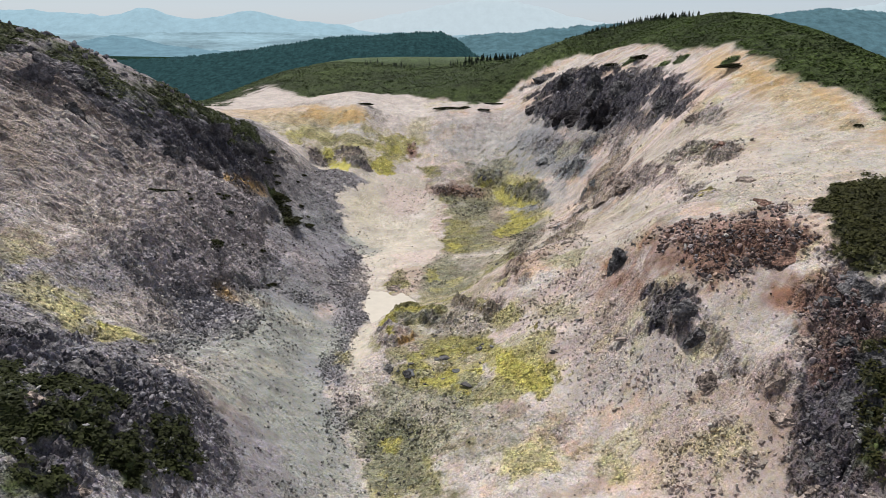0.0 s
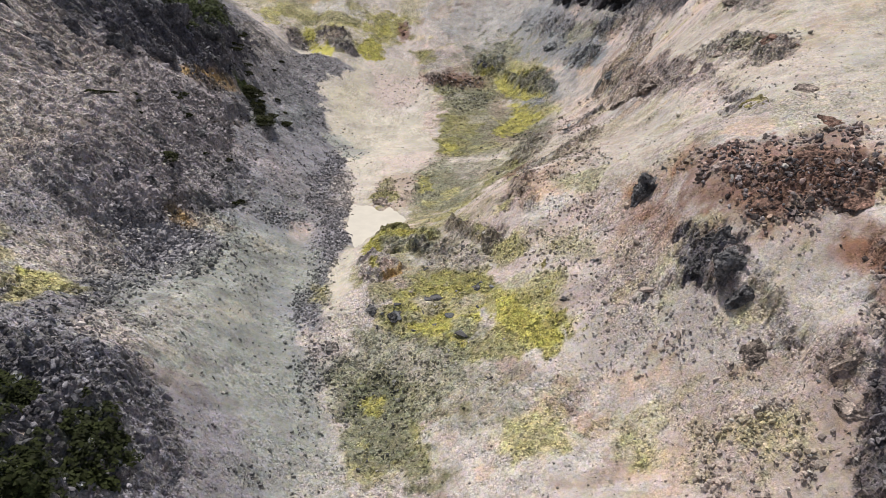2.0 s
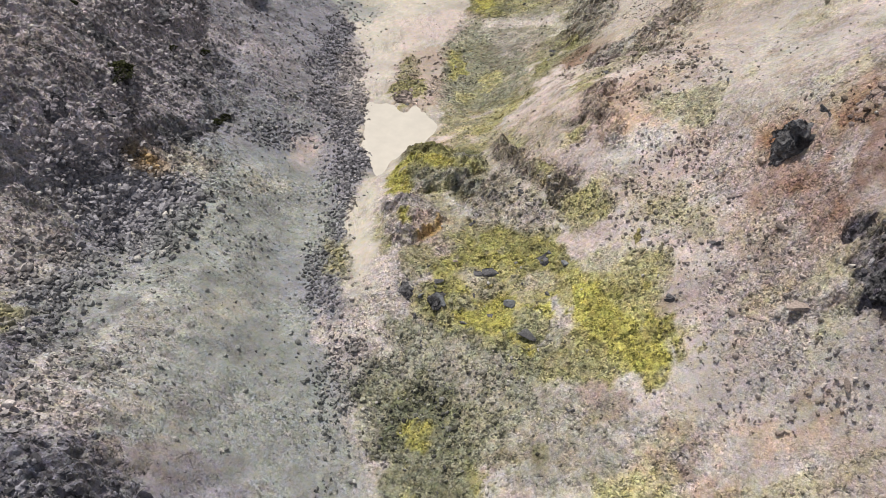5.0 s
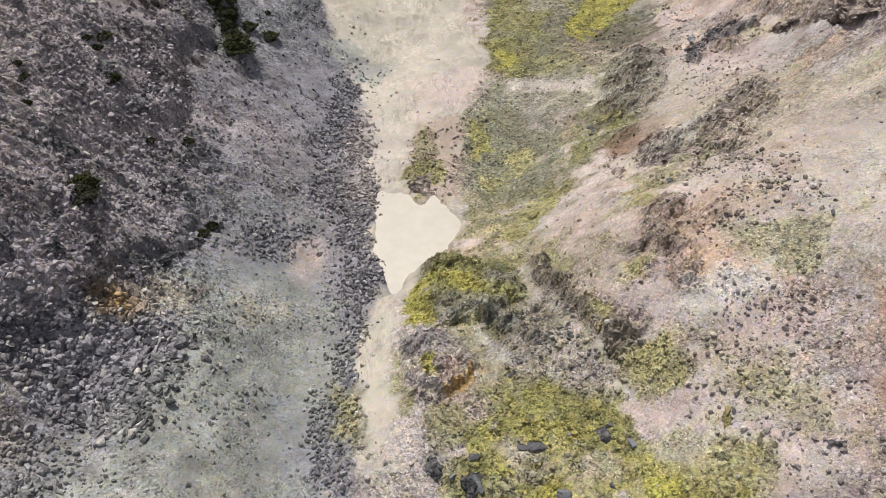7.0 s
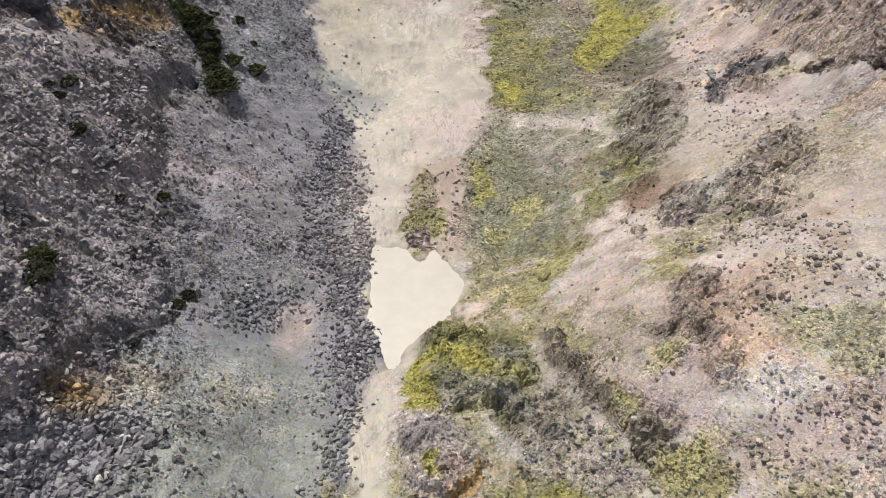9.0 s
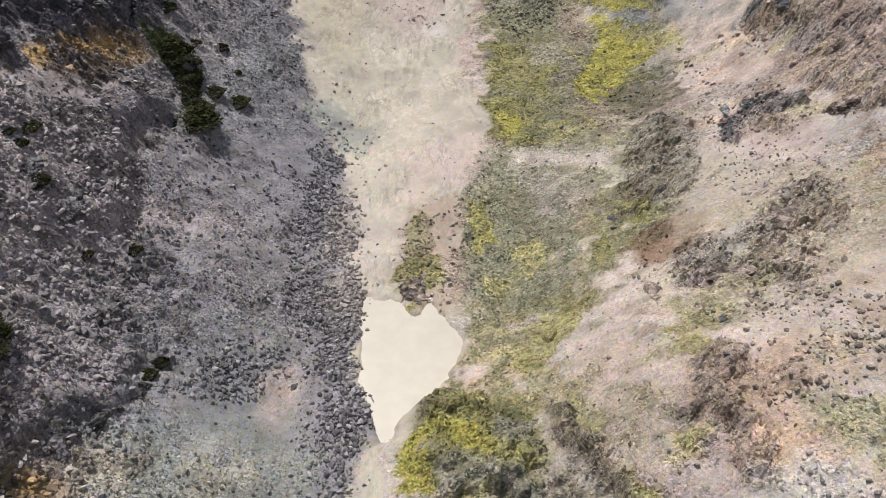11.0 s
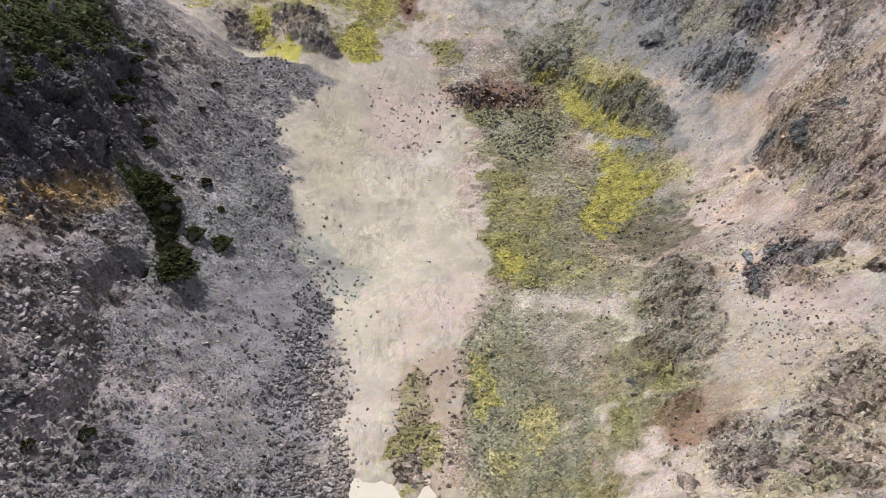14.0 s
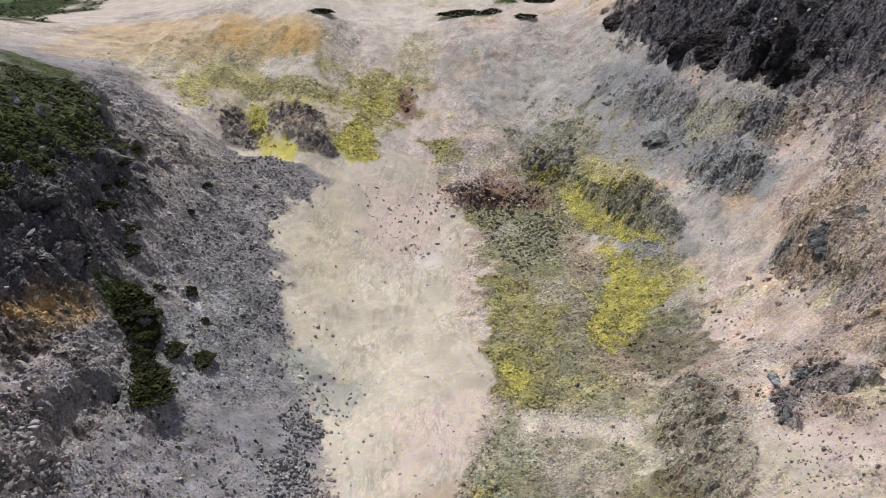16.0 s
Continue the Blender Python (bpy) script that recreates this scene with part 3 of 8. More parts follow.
paint("rocky", -48.3, 133.4, 20.0, 4.2, 67, 0.9)
paint("rocky", -73.7, 124.2, 12.6, 6.9, 99, 0.5)
paint("rocky", -47.3, 155.1, 15.0, 6.1, 83, 0.6)
paint("rocky", -44.5, 148.7, 13.3, 7.8, 78, 0.6)
paint("rocky", 45.1, 99.4, 10.8, 4.7, 146, 0.6)
paint("rocky", 49.5, 82.7, 11.3, 4.7, 71, 0.9)
paint("rocky", 40.0, 82.8, 6.5, 1.7, 122, 0.8)
paint("rocky", -42.4, 142.5, 6.5, 4.5, 96, 0.8)
paint("rocky", -46.4, 165.7, 8.9, 3.4, 101, 0.8)
paint("crag", 48.6, 247.5, 23.8, 5.7, 118, 1)
paint("crag", 56.3, 227.1, 9.8, 2.9, 103, 0.8)
paint("crag", 48.1, 273.4, 30.4, 9.5, 104, 1)
paint("crag", 59.3, 240.7, 34.0, 5.5, 100, 1)
paint("crag", -57.5, 201.1, 12.1, 4.6, 93, 0.8)
paint("crag", -57.9, 217.1, 14.3, 4.1, 98, 0.8)
paint("crag", -56.0, 192.5, 12.9, 4.5, 82, 0.7)
paint("crag", -42.9, 131.9, 8.5, 1.8, 46, 0.28)
paint("crag", -72.2, 166.5, 22.2, 8.7, 35, 0.8)
paint("peach", 17.7, 128.3, 3.4, 1.7, 135, 0.8)
paint("peach", 17.8, 125.5, 2.9, 2.0, 144, 0.7)
paint("paleyellow", 6.2, 139.6, 3.7, 1.6, 52, 0.8)
paint("sulphur", 3.3, 147.3, 6.5, 1.8, 46, 0.7)
paint("paleyellow", 6.1, 131.8, 2.0, 1.3, 160, 0.8)
paint("sulphur", 11.2, 128.9, 1.8, 0.8, 138, 0.7)
paint("paleyellow", 9.7, 134.3, 1.7, 0.8, 122, 0.7)
paint("sulphur", 14.0, 137.4, 2.1, 1.4, 87, 0.7)
paint("paleolive", 22.1, 126.3, 4.1, 2.2, 139, 0.8)
paint("pink", 13.7, 125.2, 6.0, 2.3, 161, 0.7)
paint("white", 19.2, 122.6, 4.2, 1.2, 159, 0.6)
paint("white", 56.5, 124.0, 17.3, 8.3, 137, 0.6)
paint("pink", 54.6, 131.8, 9.6, 4.8, 89, 0.7)
paint("white", 20.6, 266.7, 21.0, 10.6, 108, 0.5)
paint("white", 13.5, 262.5, 11.1, 8.1, 34, 0.5)
paint("bluegrey", 27.8, 258.9, 8.9, 5.3, 141, 0.5)
paint("pink", 36.7, 183.0, 8.9, 3.3, 91, 0.7)
paint("pink", 35.1, 201.0, 8.6, 4.0, 91, 0.5)
paint("paleyellow", -8.9, 276.5, 9.5, 5.1, 88, 0.5)
paint("ochre", -38.7, 282.1, 7.6, 6.0, 132, 0.8)
paint("ochre", -49.5, 286.8, 7.6, 4.9, 101, 0.7)
paint("sulphur", -30.3, 264.6, 19.1, 7.8, 12, 0.5)
paint("paleyellow", -48.4, 272.7, 21.1, 11.8, 173, 0.5)
paint("white", -19.6, 296.4, 36.3, 11.7, 3, 0.4)
paint("peach", 19.6, 133.2, 5.5, 2.5, 176, 0.7)
paint("pink", 26.6, 113.3, 11.0, 3.2, 116, 0.5)
paint("peach", 21.0, 124.3, 5.6, 2.6, 128, 0.7)
paint("paleyellow", 19.8, 114.3, 6.3, 2.6, 126, 0.5)
paint("olive", 11.1, 193.5, 39.1, 11.0, 92, 0.6)
paint("sulphur", 22.1, 239.5, 17.6, 8.6, 107, 0.6)
paint("greyolive", 14.5, 228.8, 28.5, 10.3, 88, 0.6)
paint("brown", 36.1, 100.0, 9.7, 3.7, 144, 0.23)
paint("paleyellow", 23.6, 82.0, 3.8, 2.1, 148, 0.6)
paint("white", 15.7, 81.8, 2.6, 2.3, 3, 0.8)
paint("redrock", 42.8, 99.5, 8.9, 3.3, 146, 0.8)
paint("redrock", 49.4, 98.2, 5.0, 3.3, 141, 0.8)
paint("redrock", 50.4, 88.0, 3.9, 3.2, 128, 0.6)
paint("rust", 46.5, 87.9, 3.0, 1.5, 117, 0.41)
paint("crag", 50.6, 82.0, 6.2, 4.6, 76, 0.85)
paint("crag", 46.3, 70.1, 5.9, 3.9, 80, 0.85)
paint("crag", 44.5, 75.9, 3.5, 1.6, 77, 0.5)
paint("sulphur", 2.6, 112.6, 10.5, 5.7, 149, 0.6)
paint("sulphur", 12.8, 102.0, 5.4, 3.8, 126, 0.8)
paint("sulphur", 8.5, 109.4, 6.0, 3.0, 135, 0.7)
paint("olive", -5.2, 92.6, 9.2, 6.5, 113, 0.7)
paint("darkolive", -8.1, 90.3, 6.0, 3.7, 102, 0.6)
paint("sulphur", -7.3, 100.4, 3.8, 2.7, 139, 0.5)
paint("crag", 50.8, 246.0, 21.8, 5.6, 115, 1)
paint("crag", 64.9, 227.9, 22.7, 5.2, 92, 0.75)
paint("crag", 63.4, 201.5, 14.7, 2.4, 84, 0.75)
paint("crag", 58.5, 210.9, 10.3, 2.0, 91, 0.6)
paint("crag", 62.4, 168.3, 8.1, 2.6, 88, 0.45)
paint("rust", 28.8, 115.9, 2.5, 1.0, 87, 0.36)
paint("rust", 29.9, 106.7, 3.5, 1.4, 102, 0.36)
paint("rust", 28.7, 110.9, 2.3, 1.2, 98, 0.27)
paint("ochre", 25.5, 108.0, 3.3, 1.9, 102, 0.23)
paint("earth", -82.8, 147.5, 12.7, 10.8, 90, 0.7)
paint("ash", -87.9, 154.0, 8.9, 5.5, 113, 0.5)
paint("earth", -66.9, 140.5, 29.1, 10.2, 71, 0.6)
paint("ash", -76.4, 145.3, 9.1, 6.0, 48, 0.45)
paint("bluegrey", 35.8, 213.1, 9.5, 3.5, 115, 0.6)
paint("slate", -43.9, 119.7, 7.4, 5.8, 32, 0.21)
paint("earth", 19.0, 224.3, 9.5, 3.5, 81, 0.75)
paint("pink", -1.9, 213.0, 10.2, 3.2, 87, 0.7)
paint("earth", 9.1, 208.7, 7.3, 6.2, 85, 0.6)
paint("greyolive", 9.9, 207.6, 5.3, 4.5, 170, 0.4)
paint("bluegrey", 35.1, 217.3, 13.1, 3.2, 113, 0.8)
paint("sulphur", 20.8, 236.9, 4.4, 3.2, 109, 0.9)
paint("sulphur", 24.1, 216.2, 6.3, 2.7, 82, 0.85)
paint("olive", 20.7, 201.5, 4.8, 3.9, 83, 0.7)
paint("sulphur", 3.3, 196.3, 4.2, 3.5, 114, 0.7)
paint("olive", 2.9, 232.9, 3.6, 2.7, 3, 0.7)
paint("brown", 6.7, 239.4, 10.3, 3.8, 173, 0.55)
paint("earth", 21.4, 190.7, 9.1, 5.7, 115, 0.75)
paint("ash", 10.2, 184.4, 9.3, 1.4, 152, 0.85)
paint("paleyellow", -1.6, 176.3, 6.5, 1.9, 93, 0.9)
paint("earth", 7.9, 171.9, 8.4, 4.7, 87, 0.65)
paint("ash", 9.3, 175.5, 5.9, 3.8, 90, 0.55)
paint("paleyellow", 2.7, 163.4, 2.3, 1.4, 87, 0.9)
paint("darkolive", -3.4, 164.6, 4.5, 2.5, 85, 0.5)
paint("earth", 20.9, 172.8, 9.9, 4.2, 75, 0.85)
paint("rocky", 20.9, 172.8, 9.9, 4.2, 75, 0.35)
paint("brown", 17.6, 158.0, 4.3, 3.5, 44, 0.75)
paint("olive", 11.1, 159.2, 3.0, 1.2, 79, 0.7)
paint("ash", 25.6, 166.3, 8.3, 2.8, 70, 0.6)
paint("ash", 3.2, 127.6, 7.1, 2.9, 119, 0.8)
paint("ash", 10.5, 126.8, 3.9, 2.8, 120, 0.7)
paint("pink", -6.3, 118.7, 2.7, 1.8, 180, 0.8)
paint("ash", 3.4, 121.9, 5.8, 1.9, 146, 0.7)
paint("olive", 0.4, 118.8, 4.5, 1.7, 157, 0.6)
paint("paleyellow", 11.6, 118.6, 2.6, 1.7, 139, 0.7)
paint("olive", -12.0, 122.2, 4.8, 1.1, 87, 0.7)
paint("white", -9.3, 122.9, 3.4, 2.1, 11, 0.6)
paint("ochre", -6.8, 121.9, 1.3, 0.9, 25, 0.7)
paint("redrock", 47.1, 73.6, 8.6, 3.6, 71, 0.5)
paint("crag", 48.9, 76.6, 7.6, 4.3, 72, 0.6)
paint("greyolive", -7.1, 95.3, 11.2, 5.9, 101, 0.75)
paint("earth", -41.7, 129.4, 7.0, 2.0, 30, 0.6)
paint("ochre", -42.6, 127.9, 1.6, 0.9, 35, 0.6)
paint("crag", 45.5, 70.8, 7.0, 4.4, 80, 0.6)
paint("brown", 38.4, 75.1, 5.7, 3.1, 127, 0.3)
paint("slate", -51.9, 126.2, 16.7, 4.1, 65, 0.21)
paint("pink", 18.7, 120.2, 5.5, 4.2, 147, 0.7)
paint("white", 15.5, 123.8, 4.3, 2.5, 158, 0.55)
paint("peach", 22.6, 124.1, 2.4, 1.7, 148, 0.5)
paint("ash", -0.8, 113.2, 2.7, 1.4, 135, 0.7)
paint("greyolive", -4.6, 110.4, 2.5, 1.4, 168, 0.6)
paint("ash", 5.7, 111.5, 2.9, 1.6, 154, 0.6)
paint("greyolive", 3.5, 105.6, 3.0, 1.7, 140, 0.6)
paint("paleyellow", 9.5, 101.5, 4.8, 2.0, 129, 0.8)
paint("olive", -8.3, 116.9, 2.8, 2.5, 119, 0.7)
paint("ash", -2.3, 105.8, 1.8, 1.4, 151, 0.6)
paint("slate", -49.5, 128.5, 20.8, 3.4, 69, 0.21)
paint("earth", -65.4, 120.0, 10.2, 7.6, 69, 0.5)
paint("ash", -67.1, 142.3, 11.8, 9.5, 68, 0.35)
paint("earth", -77.7, 151.4, 11.7, 8.3, 110, 0.5)
paint("rust", 28.1, 116.4, 1.7, 0.9, 106, 0.32)
paint("ochre", 77.1, 160.4, 24.1, 3.9, 94, 0.5)
paint("ochre", 76.6, 181.7, 16.5, 2.7, 83, 0.5)
paint("slate", -84.2, 166.4, 17.5, 11.6, 41, 0.6)
paint("earth", -94.1, 167.2, 7.5, 6.2, 110, 0.4)
blend("cream", floor_mask)
braid = fbm(XS + 2.5 * WARP, YSS * 0.22, 1.6, 4, 57, 0.6)
thread = step(0.10, 0.0, np.abs(fbm(XS + 3 * WARP_WIDE, YSS * 0.3, 5.0, 4, 58, 0.55)))
rill = step(0.16, 0.0, np.abs(fbm(XS + 1.5 * WARP + 2 * WARP_WIDE, YSS * 0.3, 2.2, 4, 59, 0.6)))
COLOUR = COLOUR * (1 - floor_mask * (0.09 * step(-0.1, 0.6, braid) + 0.2 * thread - 0.17 * rill))[:, None] + (floor_mask * 0.012 * step(0.2, 0.7, WARP_WIDE))[:, None] * np.array((-0.4, 0.1, -0.3))
# sulphur crusts and dark clay break up the olive ground
stain = np.clip(MASK["olive"], 0, 1)
blend("sulphur", 0.55 * stain * step(0.35, 0.8, 0.5 * FLECK + 0.7 * SPECK + 0.35 * WARP))
blend("darkolive", 0.7 * stain * step(0.25, 0.7, -0.6 * FLECK + 0.7 * SPECK))
blend("ash", 0.45 * stain * step(0.45, 0.9, 0.6 * WARP + 0.6 * SPECK))
crust = np.clip(MASK["sulphur"], 0, 1)
blend("olive", 0.45 * crust * step(0.1, 0.7, -0.6 * FLECK + 0.6 * SPECK))
blend("ash", 0.3 * crust * step(0.5, 1.0, -WARP + 0.5 * SPECK))
face_lift, face = scarp_at(XS, YSS, 0.9 * WARP)
blend("crag", 0.35 * face * step(-36, -40, XS))
blend("brown", 0.15 * face * step(-40, -36, XS))
blend("darkolive", 0.15 * face * step(-40, -36, XS) * step(0, 0.6, SPECK))
paint("pink", -18.8, 189.5, 1.6, 1.2, 90, 0.8)
paint("ash", -5.5, 184, 7, 4, 110, 0.7)
paint("ash", -14.5, 232, 6, 3.5, 120, 0.7)
paint("ash", -10, 224, 7, 3, 40, 0.7)
islet = step(1.15, 0.75, np.hypot((XS + 10.8) / 2.3, (YSS - 166) / 9.5) + 0.5 * WARP + 0.3 * FLECK)
MASK["cream"] *= 1 - islet
paint("earth", -10.8, 166, 9.5, 2.2, 92, 0.7)
paint("olive", -10.4, 168, 5.5, 1.6, 92, 0.7)
paint("greyolive", -10.8, 161.5, 3, 1.5, 92, 0.6)
paint("ash", -17.5, 168, 10, 2.5, 92, 0.7)
# the stained patches, by their outlines
patch("dusty", 0.7, (-58.3, 166.5), (-54.1, 176.6), (-45.2, 176.3), (-43.3, 164.5), (-42.7, 158.0), (-40.4, 145.7), (-40.4, 135.7), (-44.2, 128.3), (-45.6, 127.1))
patch("crag", 0.45, (-50.5, 175.7), (-46.6, 181.4), (-43.1, 181.5), (-45.2, 173.4), (-47.4, 171.9))
patch("crag", 0.45, (-46.2, 161.0), (-44.0, 167.6), (-42.8, 159.6), (-46.0, 154.4))
patch("crag", 0.48, (-40.9, 143.2), (-38.5, 145.9), (-37.8, 137.7), (-41.0, 132.3), (-44.3, 127.6), (-44.7, 127.7), (-41.9, 133.0), (-40.2, 138.3))
patch("crag", 0.36, (-47.4, 133.9), (-44.3, 134.8), (-42.8, 131.8), (-44.5, 128.6), (-46.4, 129.3))
patch("crag", 0.36, (-51.1, 144.8), (-49.4, 145.9), (-46.1, 139.8), (-49.1, 138.0))
patch("ochre", 0.8, (-57.0, 172.5), (-52.3, 188.7), (-51.0, 186.0), (-53.1, 179.5), (-55.4, 170.6))
patch("dusty", 0.8, (-44.4, 172.9), (-38.4, 181.9), (-32.7, 174.5), (-35.1, 163.5), (-40.9, 163.3), (-44.0, 166.9))
patch("slate", 0.7, (-39.0, 189.8), (-31.2, 209.7), (-25.6, 189.1), (-23.9, 170.3), (-25.3, 162.8), (-30.6, 170.1))
patch("ochre", 0.7, (-43.8, 128.2), (-42.3, 129.5), (-40.4, 128.5), (-41.2, 127.3), (-43.1, 127.2))
patch("greymud", 0.9, (-36.0, 136.3), (-30.0, 140.1), (-21.8, 135.8), (-19.4, 130.2), (-20.4, 122.6), (-32.6, 120.0), (-34.9, 125.5))
patch("dun", 0.6, (-32.4, 135.8), (-28.5, 137.6), (-26.8, 133.7), (-30.5, 130.9))
patch("dun", 0.6, (-41.1, 131.1), (-37.1, 134.9), (-35.2, 130.4), (-39.1, 127.9))
patch("greymud", 0.85, (-36.5, 121.9), (-26.3, 114.7), (-20.8, 109.7), (-18.2, 101.4), (-16.5, 94.9), (-33.7, 88.3), (-37.2, 95.6), (-35.2, 106.9))
patch("bluegrey", 0.5, (-27.7, 123.0), (-23.7, 121.8), (-20.2, 109.8), (-18.2, 100.8), (-20.0, 101.7), (-23.4, 110.9))
patch("dun", 0.5, (-37.2, 105.0), (-29.0, 111.4), (-25.8, 108.4), (-32.6, 100.6))
patch("dun", 0.6, (-34.8, 92.5), (-32.9, 96.1), (-31.1, 92.6), (-33.6, 90.1))
patch("ash", 0.8, (-39.8, 99.0), (-36.9, 100.2), (-36.2, 98.3), (-38.7, 97.8))
patch("pink", 0.95, (-27.8, 144.2), (-25.6, 147.3), (-23.3, 144.3), (-23.9, 140.5), (-26.5, 139.8))
patch("greymud", 0.7, (-31.6, 102.1), (-23.6, 113.4), (-18.5, 102.5), (-13.9, 91.9), (-10.6, 82.0), (-18.9, 78.7), (-23.4, 92.7))
patch("ash", 0.6, (-40.8, 93.8), (-35.6, 108.0), (-33.4, 103.4), (-32.8, 92.9), (-35.7, 86.6))
patch("paleyellow", 0.8, (-51.5, 99.3), (-48.6, 101.9), (-45.9, 95.9), (-49.9, 96.1))
patch("greyolive", 0.8, (-3.8, 182.3), (0.1, 187.1), (10.3, 182.8), (9.3, 165.5), (6.8, 153.7), (0.1, 155.0), (-4.9, 156.0), (-5.6, 169.7))
patch("sulphur", 0.6, (-4.1, 175.1), (-1.5, 176.3), (-1.2, 167.7), (-3.8, 164.8))
patch("ash", 0.55, (4.9, 181.0), (9.1, 180.1), (8.4, 169.3), (4.7, 171.2))
patch("paleyellow", 0.95, (1.4, 165.6), (5.0, 166.8), (5.8, 160.9), (2.7, 159.9))
patch("paleyellow", 0.8, (-2.5, 159.6), (0.6, 160.6), (1.0, 157.1), (-2.0, 155.6))
patch("paleyellow", 0.8, (4.2, 154.4), (7.6, 154.5), (6.4, 151.3))
patch("dun", 0.6, (2.4, 187.3), (14.5, 185.8), (16.6, 176.5), (11.3, 170.8), (5.0, 177.7))
patch("ash", 0.7, (1.1, 188.4), (15.9, 181.9), (16.8, 178.3), (1.7, 185.1))
patch("greyolive", 0.6, (-1.2, 236.0), (16.0, 234.8), (15.0, 221.2), (4.2, 223.2))
patch("olive", 0.75, (0.9, 216.7), (11.9, 219.7), (15.8, 209.4), (9.7, 200.7), (2.2, 204.0))
patch("dun", 0.7, (7.6, 217.9), (16.0, 215.4), (18.0, 206.4), (10.2, 208.6))
patch("olive", 0.8, (-1.0, 200.4), (6.7, 200.1), (7.2, 190.2), (2.9, 188.3), (-0.6, 191.1))
patch("sulphur", 0.85, (1.6, 196.4), (6.4, 196.7), (6.4, 191.8), (2.2, 191.4))
patch("sulphur", 0.95, (13.4, 199.6), (20.8, 214.4), (27.4, 212.3), (25.4, 206.6), (20.7, 197.2), (16.7, 195.8))
patch("paleyellow", 0.95, (15.0, 215.4), (18.6, 209.1), (17.6, 206.9), (15.2, 211.4))
patch("darkolive", 0.6, (18.0, 197.8), (31.0, 207.0), (29.1, 189.7), (21.3, 188.1))
patch("sulphur", 0.9, (22.4, 223.4), (24.5, 215.2), (28.9, 210.7), (29.6, 207.0), (22.2, 204.6), (19.4, 208.3), (22.6, 214.8))
patch("paleyellow", 0.9, (29.3, 212.9), (32.8, 209.8), (33.0, 207.2), (29.3, 208.8))
patch("bluegrey", 0.8, (25.5, 224.4), (30.0, 219.8), (30.6, 214.7), (26.0, 217.6))
patch("sulphur", 0.85, (17.6, 239.0), (22.8, 237.9), (26.4, 229.6), (30.0, 219.8), (26.5, 224.8), (20.7, 230.8))
patch("ribgrey", 0.75, (19.5, 245.3), (24.4, 235.8), (32.9, 221.8), (32.8, 217.1), (28.3, 224.5), (23.2, 233.8))
patch("ribgrey", 0.75, (11.1, 250.7), (21.3, 250.2), (20.3, 242.4), (11.4, 242.6))
patch("sulphur", 0.85, (12.9, 246.4), (19.4, 244.2), (15.8, 241.5), (11.4, 242.6))
patch("redrock", 0.6, (-3.1, 241.4), (14.8, 242.4), (14.1, 236.7), (-1.3, 235.0))
patch("bluegrey", 0.5, (22.6, 252.0), (39.4, 240.8), (48.3, 228.9), (36.0, 228.2), (28.8, 238.3))
patch("ash", 0.6, (34.8, 222.6), (43.2, 212.1), (41.0, 202.6), (34.1, 208.6))
patch("earth", 0.5, (44.3, 211.4), (53.9, 201.8), (44.6, 182.6), (42.5, 190.4), (40.4, 197.2))
patch("ribgrey", 0.55, (20.1, 184.3), (24.3, 187.3), (27.1, 180.1), (23.9, 167.4), (20.9, 164.9), (16.8, 170.9))
patch("olive", 0.7, (15.9, 168.4), (19.8, 163.4), (18.7, 161.1), (15.1, 162.9))
patch("brown", 0.9, (14.7, 157.7), (19.7, 160.0), (21.6, 158.2), (18.6, 154.4), (15.1, 154.0))
patch("paleyellow", 0.7, (14.0, 140.5), (14.8, 137.8), (13.8, 136.9), (10.0, 138.3), (10.9, 139.8))
patch("paleolive", 0.7, (20.6, 149.4), (24.7, 148.3), (22.3, 143.6), (18.9, 144.1))
patch("paleyellow", 0.7, (-2.0, 147.1), (3.3, 152.5), (6.7, 152.6), (4.7, 148.6), (-0.9, 144.3))
patch("pink", 0.6, (5.5, 145.6), (12.4, 135.4), (13.8, 126.7), (13.1, 121.8), (8.2, 125.2), (5.1, 132.3))
patch("olive", 0.8, (-11.1, 143.4), (-5.6, 141.8), (0.1, 136.9), (0.8, 131.9), (-3.3, 131.0), (-7.8, 129.8), (-11.8, 133.4))
patch("sulphur", 0.9, (-10.0, 139.0), (-5.8, 137.3), (-3.7, 133.8), (-7.7, 134.5), (-10.6, 136.5))
patch("sulphur", 0.9, (-13.1, 136.7), (-11.3, 136.8), (-8.9, 130.0), (-12.3, 131.3))
patch("ribgrey", 0.7, (-3.4, 138.2), (0.0, 136.5), (0.5, 132.9), (-3.1, 134.3))
patch("ribgrey", 0.7, (-8.8, 135.0), (-4.9, 132.0), (-5.5, 130.6), (-8.9, 131.0))
patch("ribgrey", 0.8, (-3.8, 131.3), (-2.1, 131.1), (2.6, 126.0), (3.0, 124.8), (0.4, 125.2), (-2.8, 128.9))
patch("white", 0.8, (-4.5, 128.9), (-0.6, 124.5), (-0.7, 123.1), (-3.7, 125.2))
patch("ash", 0.8, (0.8, 137.7), (2.1, 135.9), (7.6, 122.8), (4.5, 126.6), (1.3, 133.0))
patch("ribbrown", 0.75, (1.9, 138.7), (3.7, 136.4), (5.7, 129.6), (8.3, 125.7), (11.1, 122.7), (10.0, 121.6), (7.9, 122.8), (5.1, 128.0), (2.4, 134.0))
patch("ribbrown", 0.75, (1.9, 138.7), (3.7, 136.4), (5.7, 129.6), (8.3, 125.7), (11.1, 122.7), (10.0, 121.6), (7.9, 122.8), (5.1, 128.0), (2.4, 134.0))
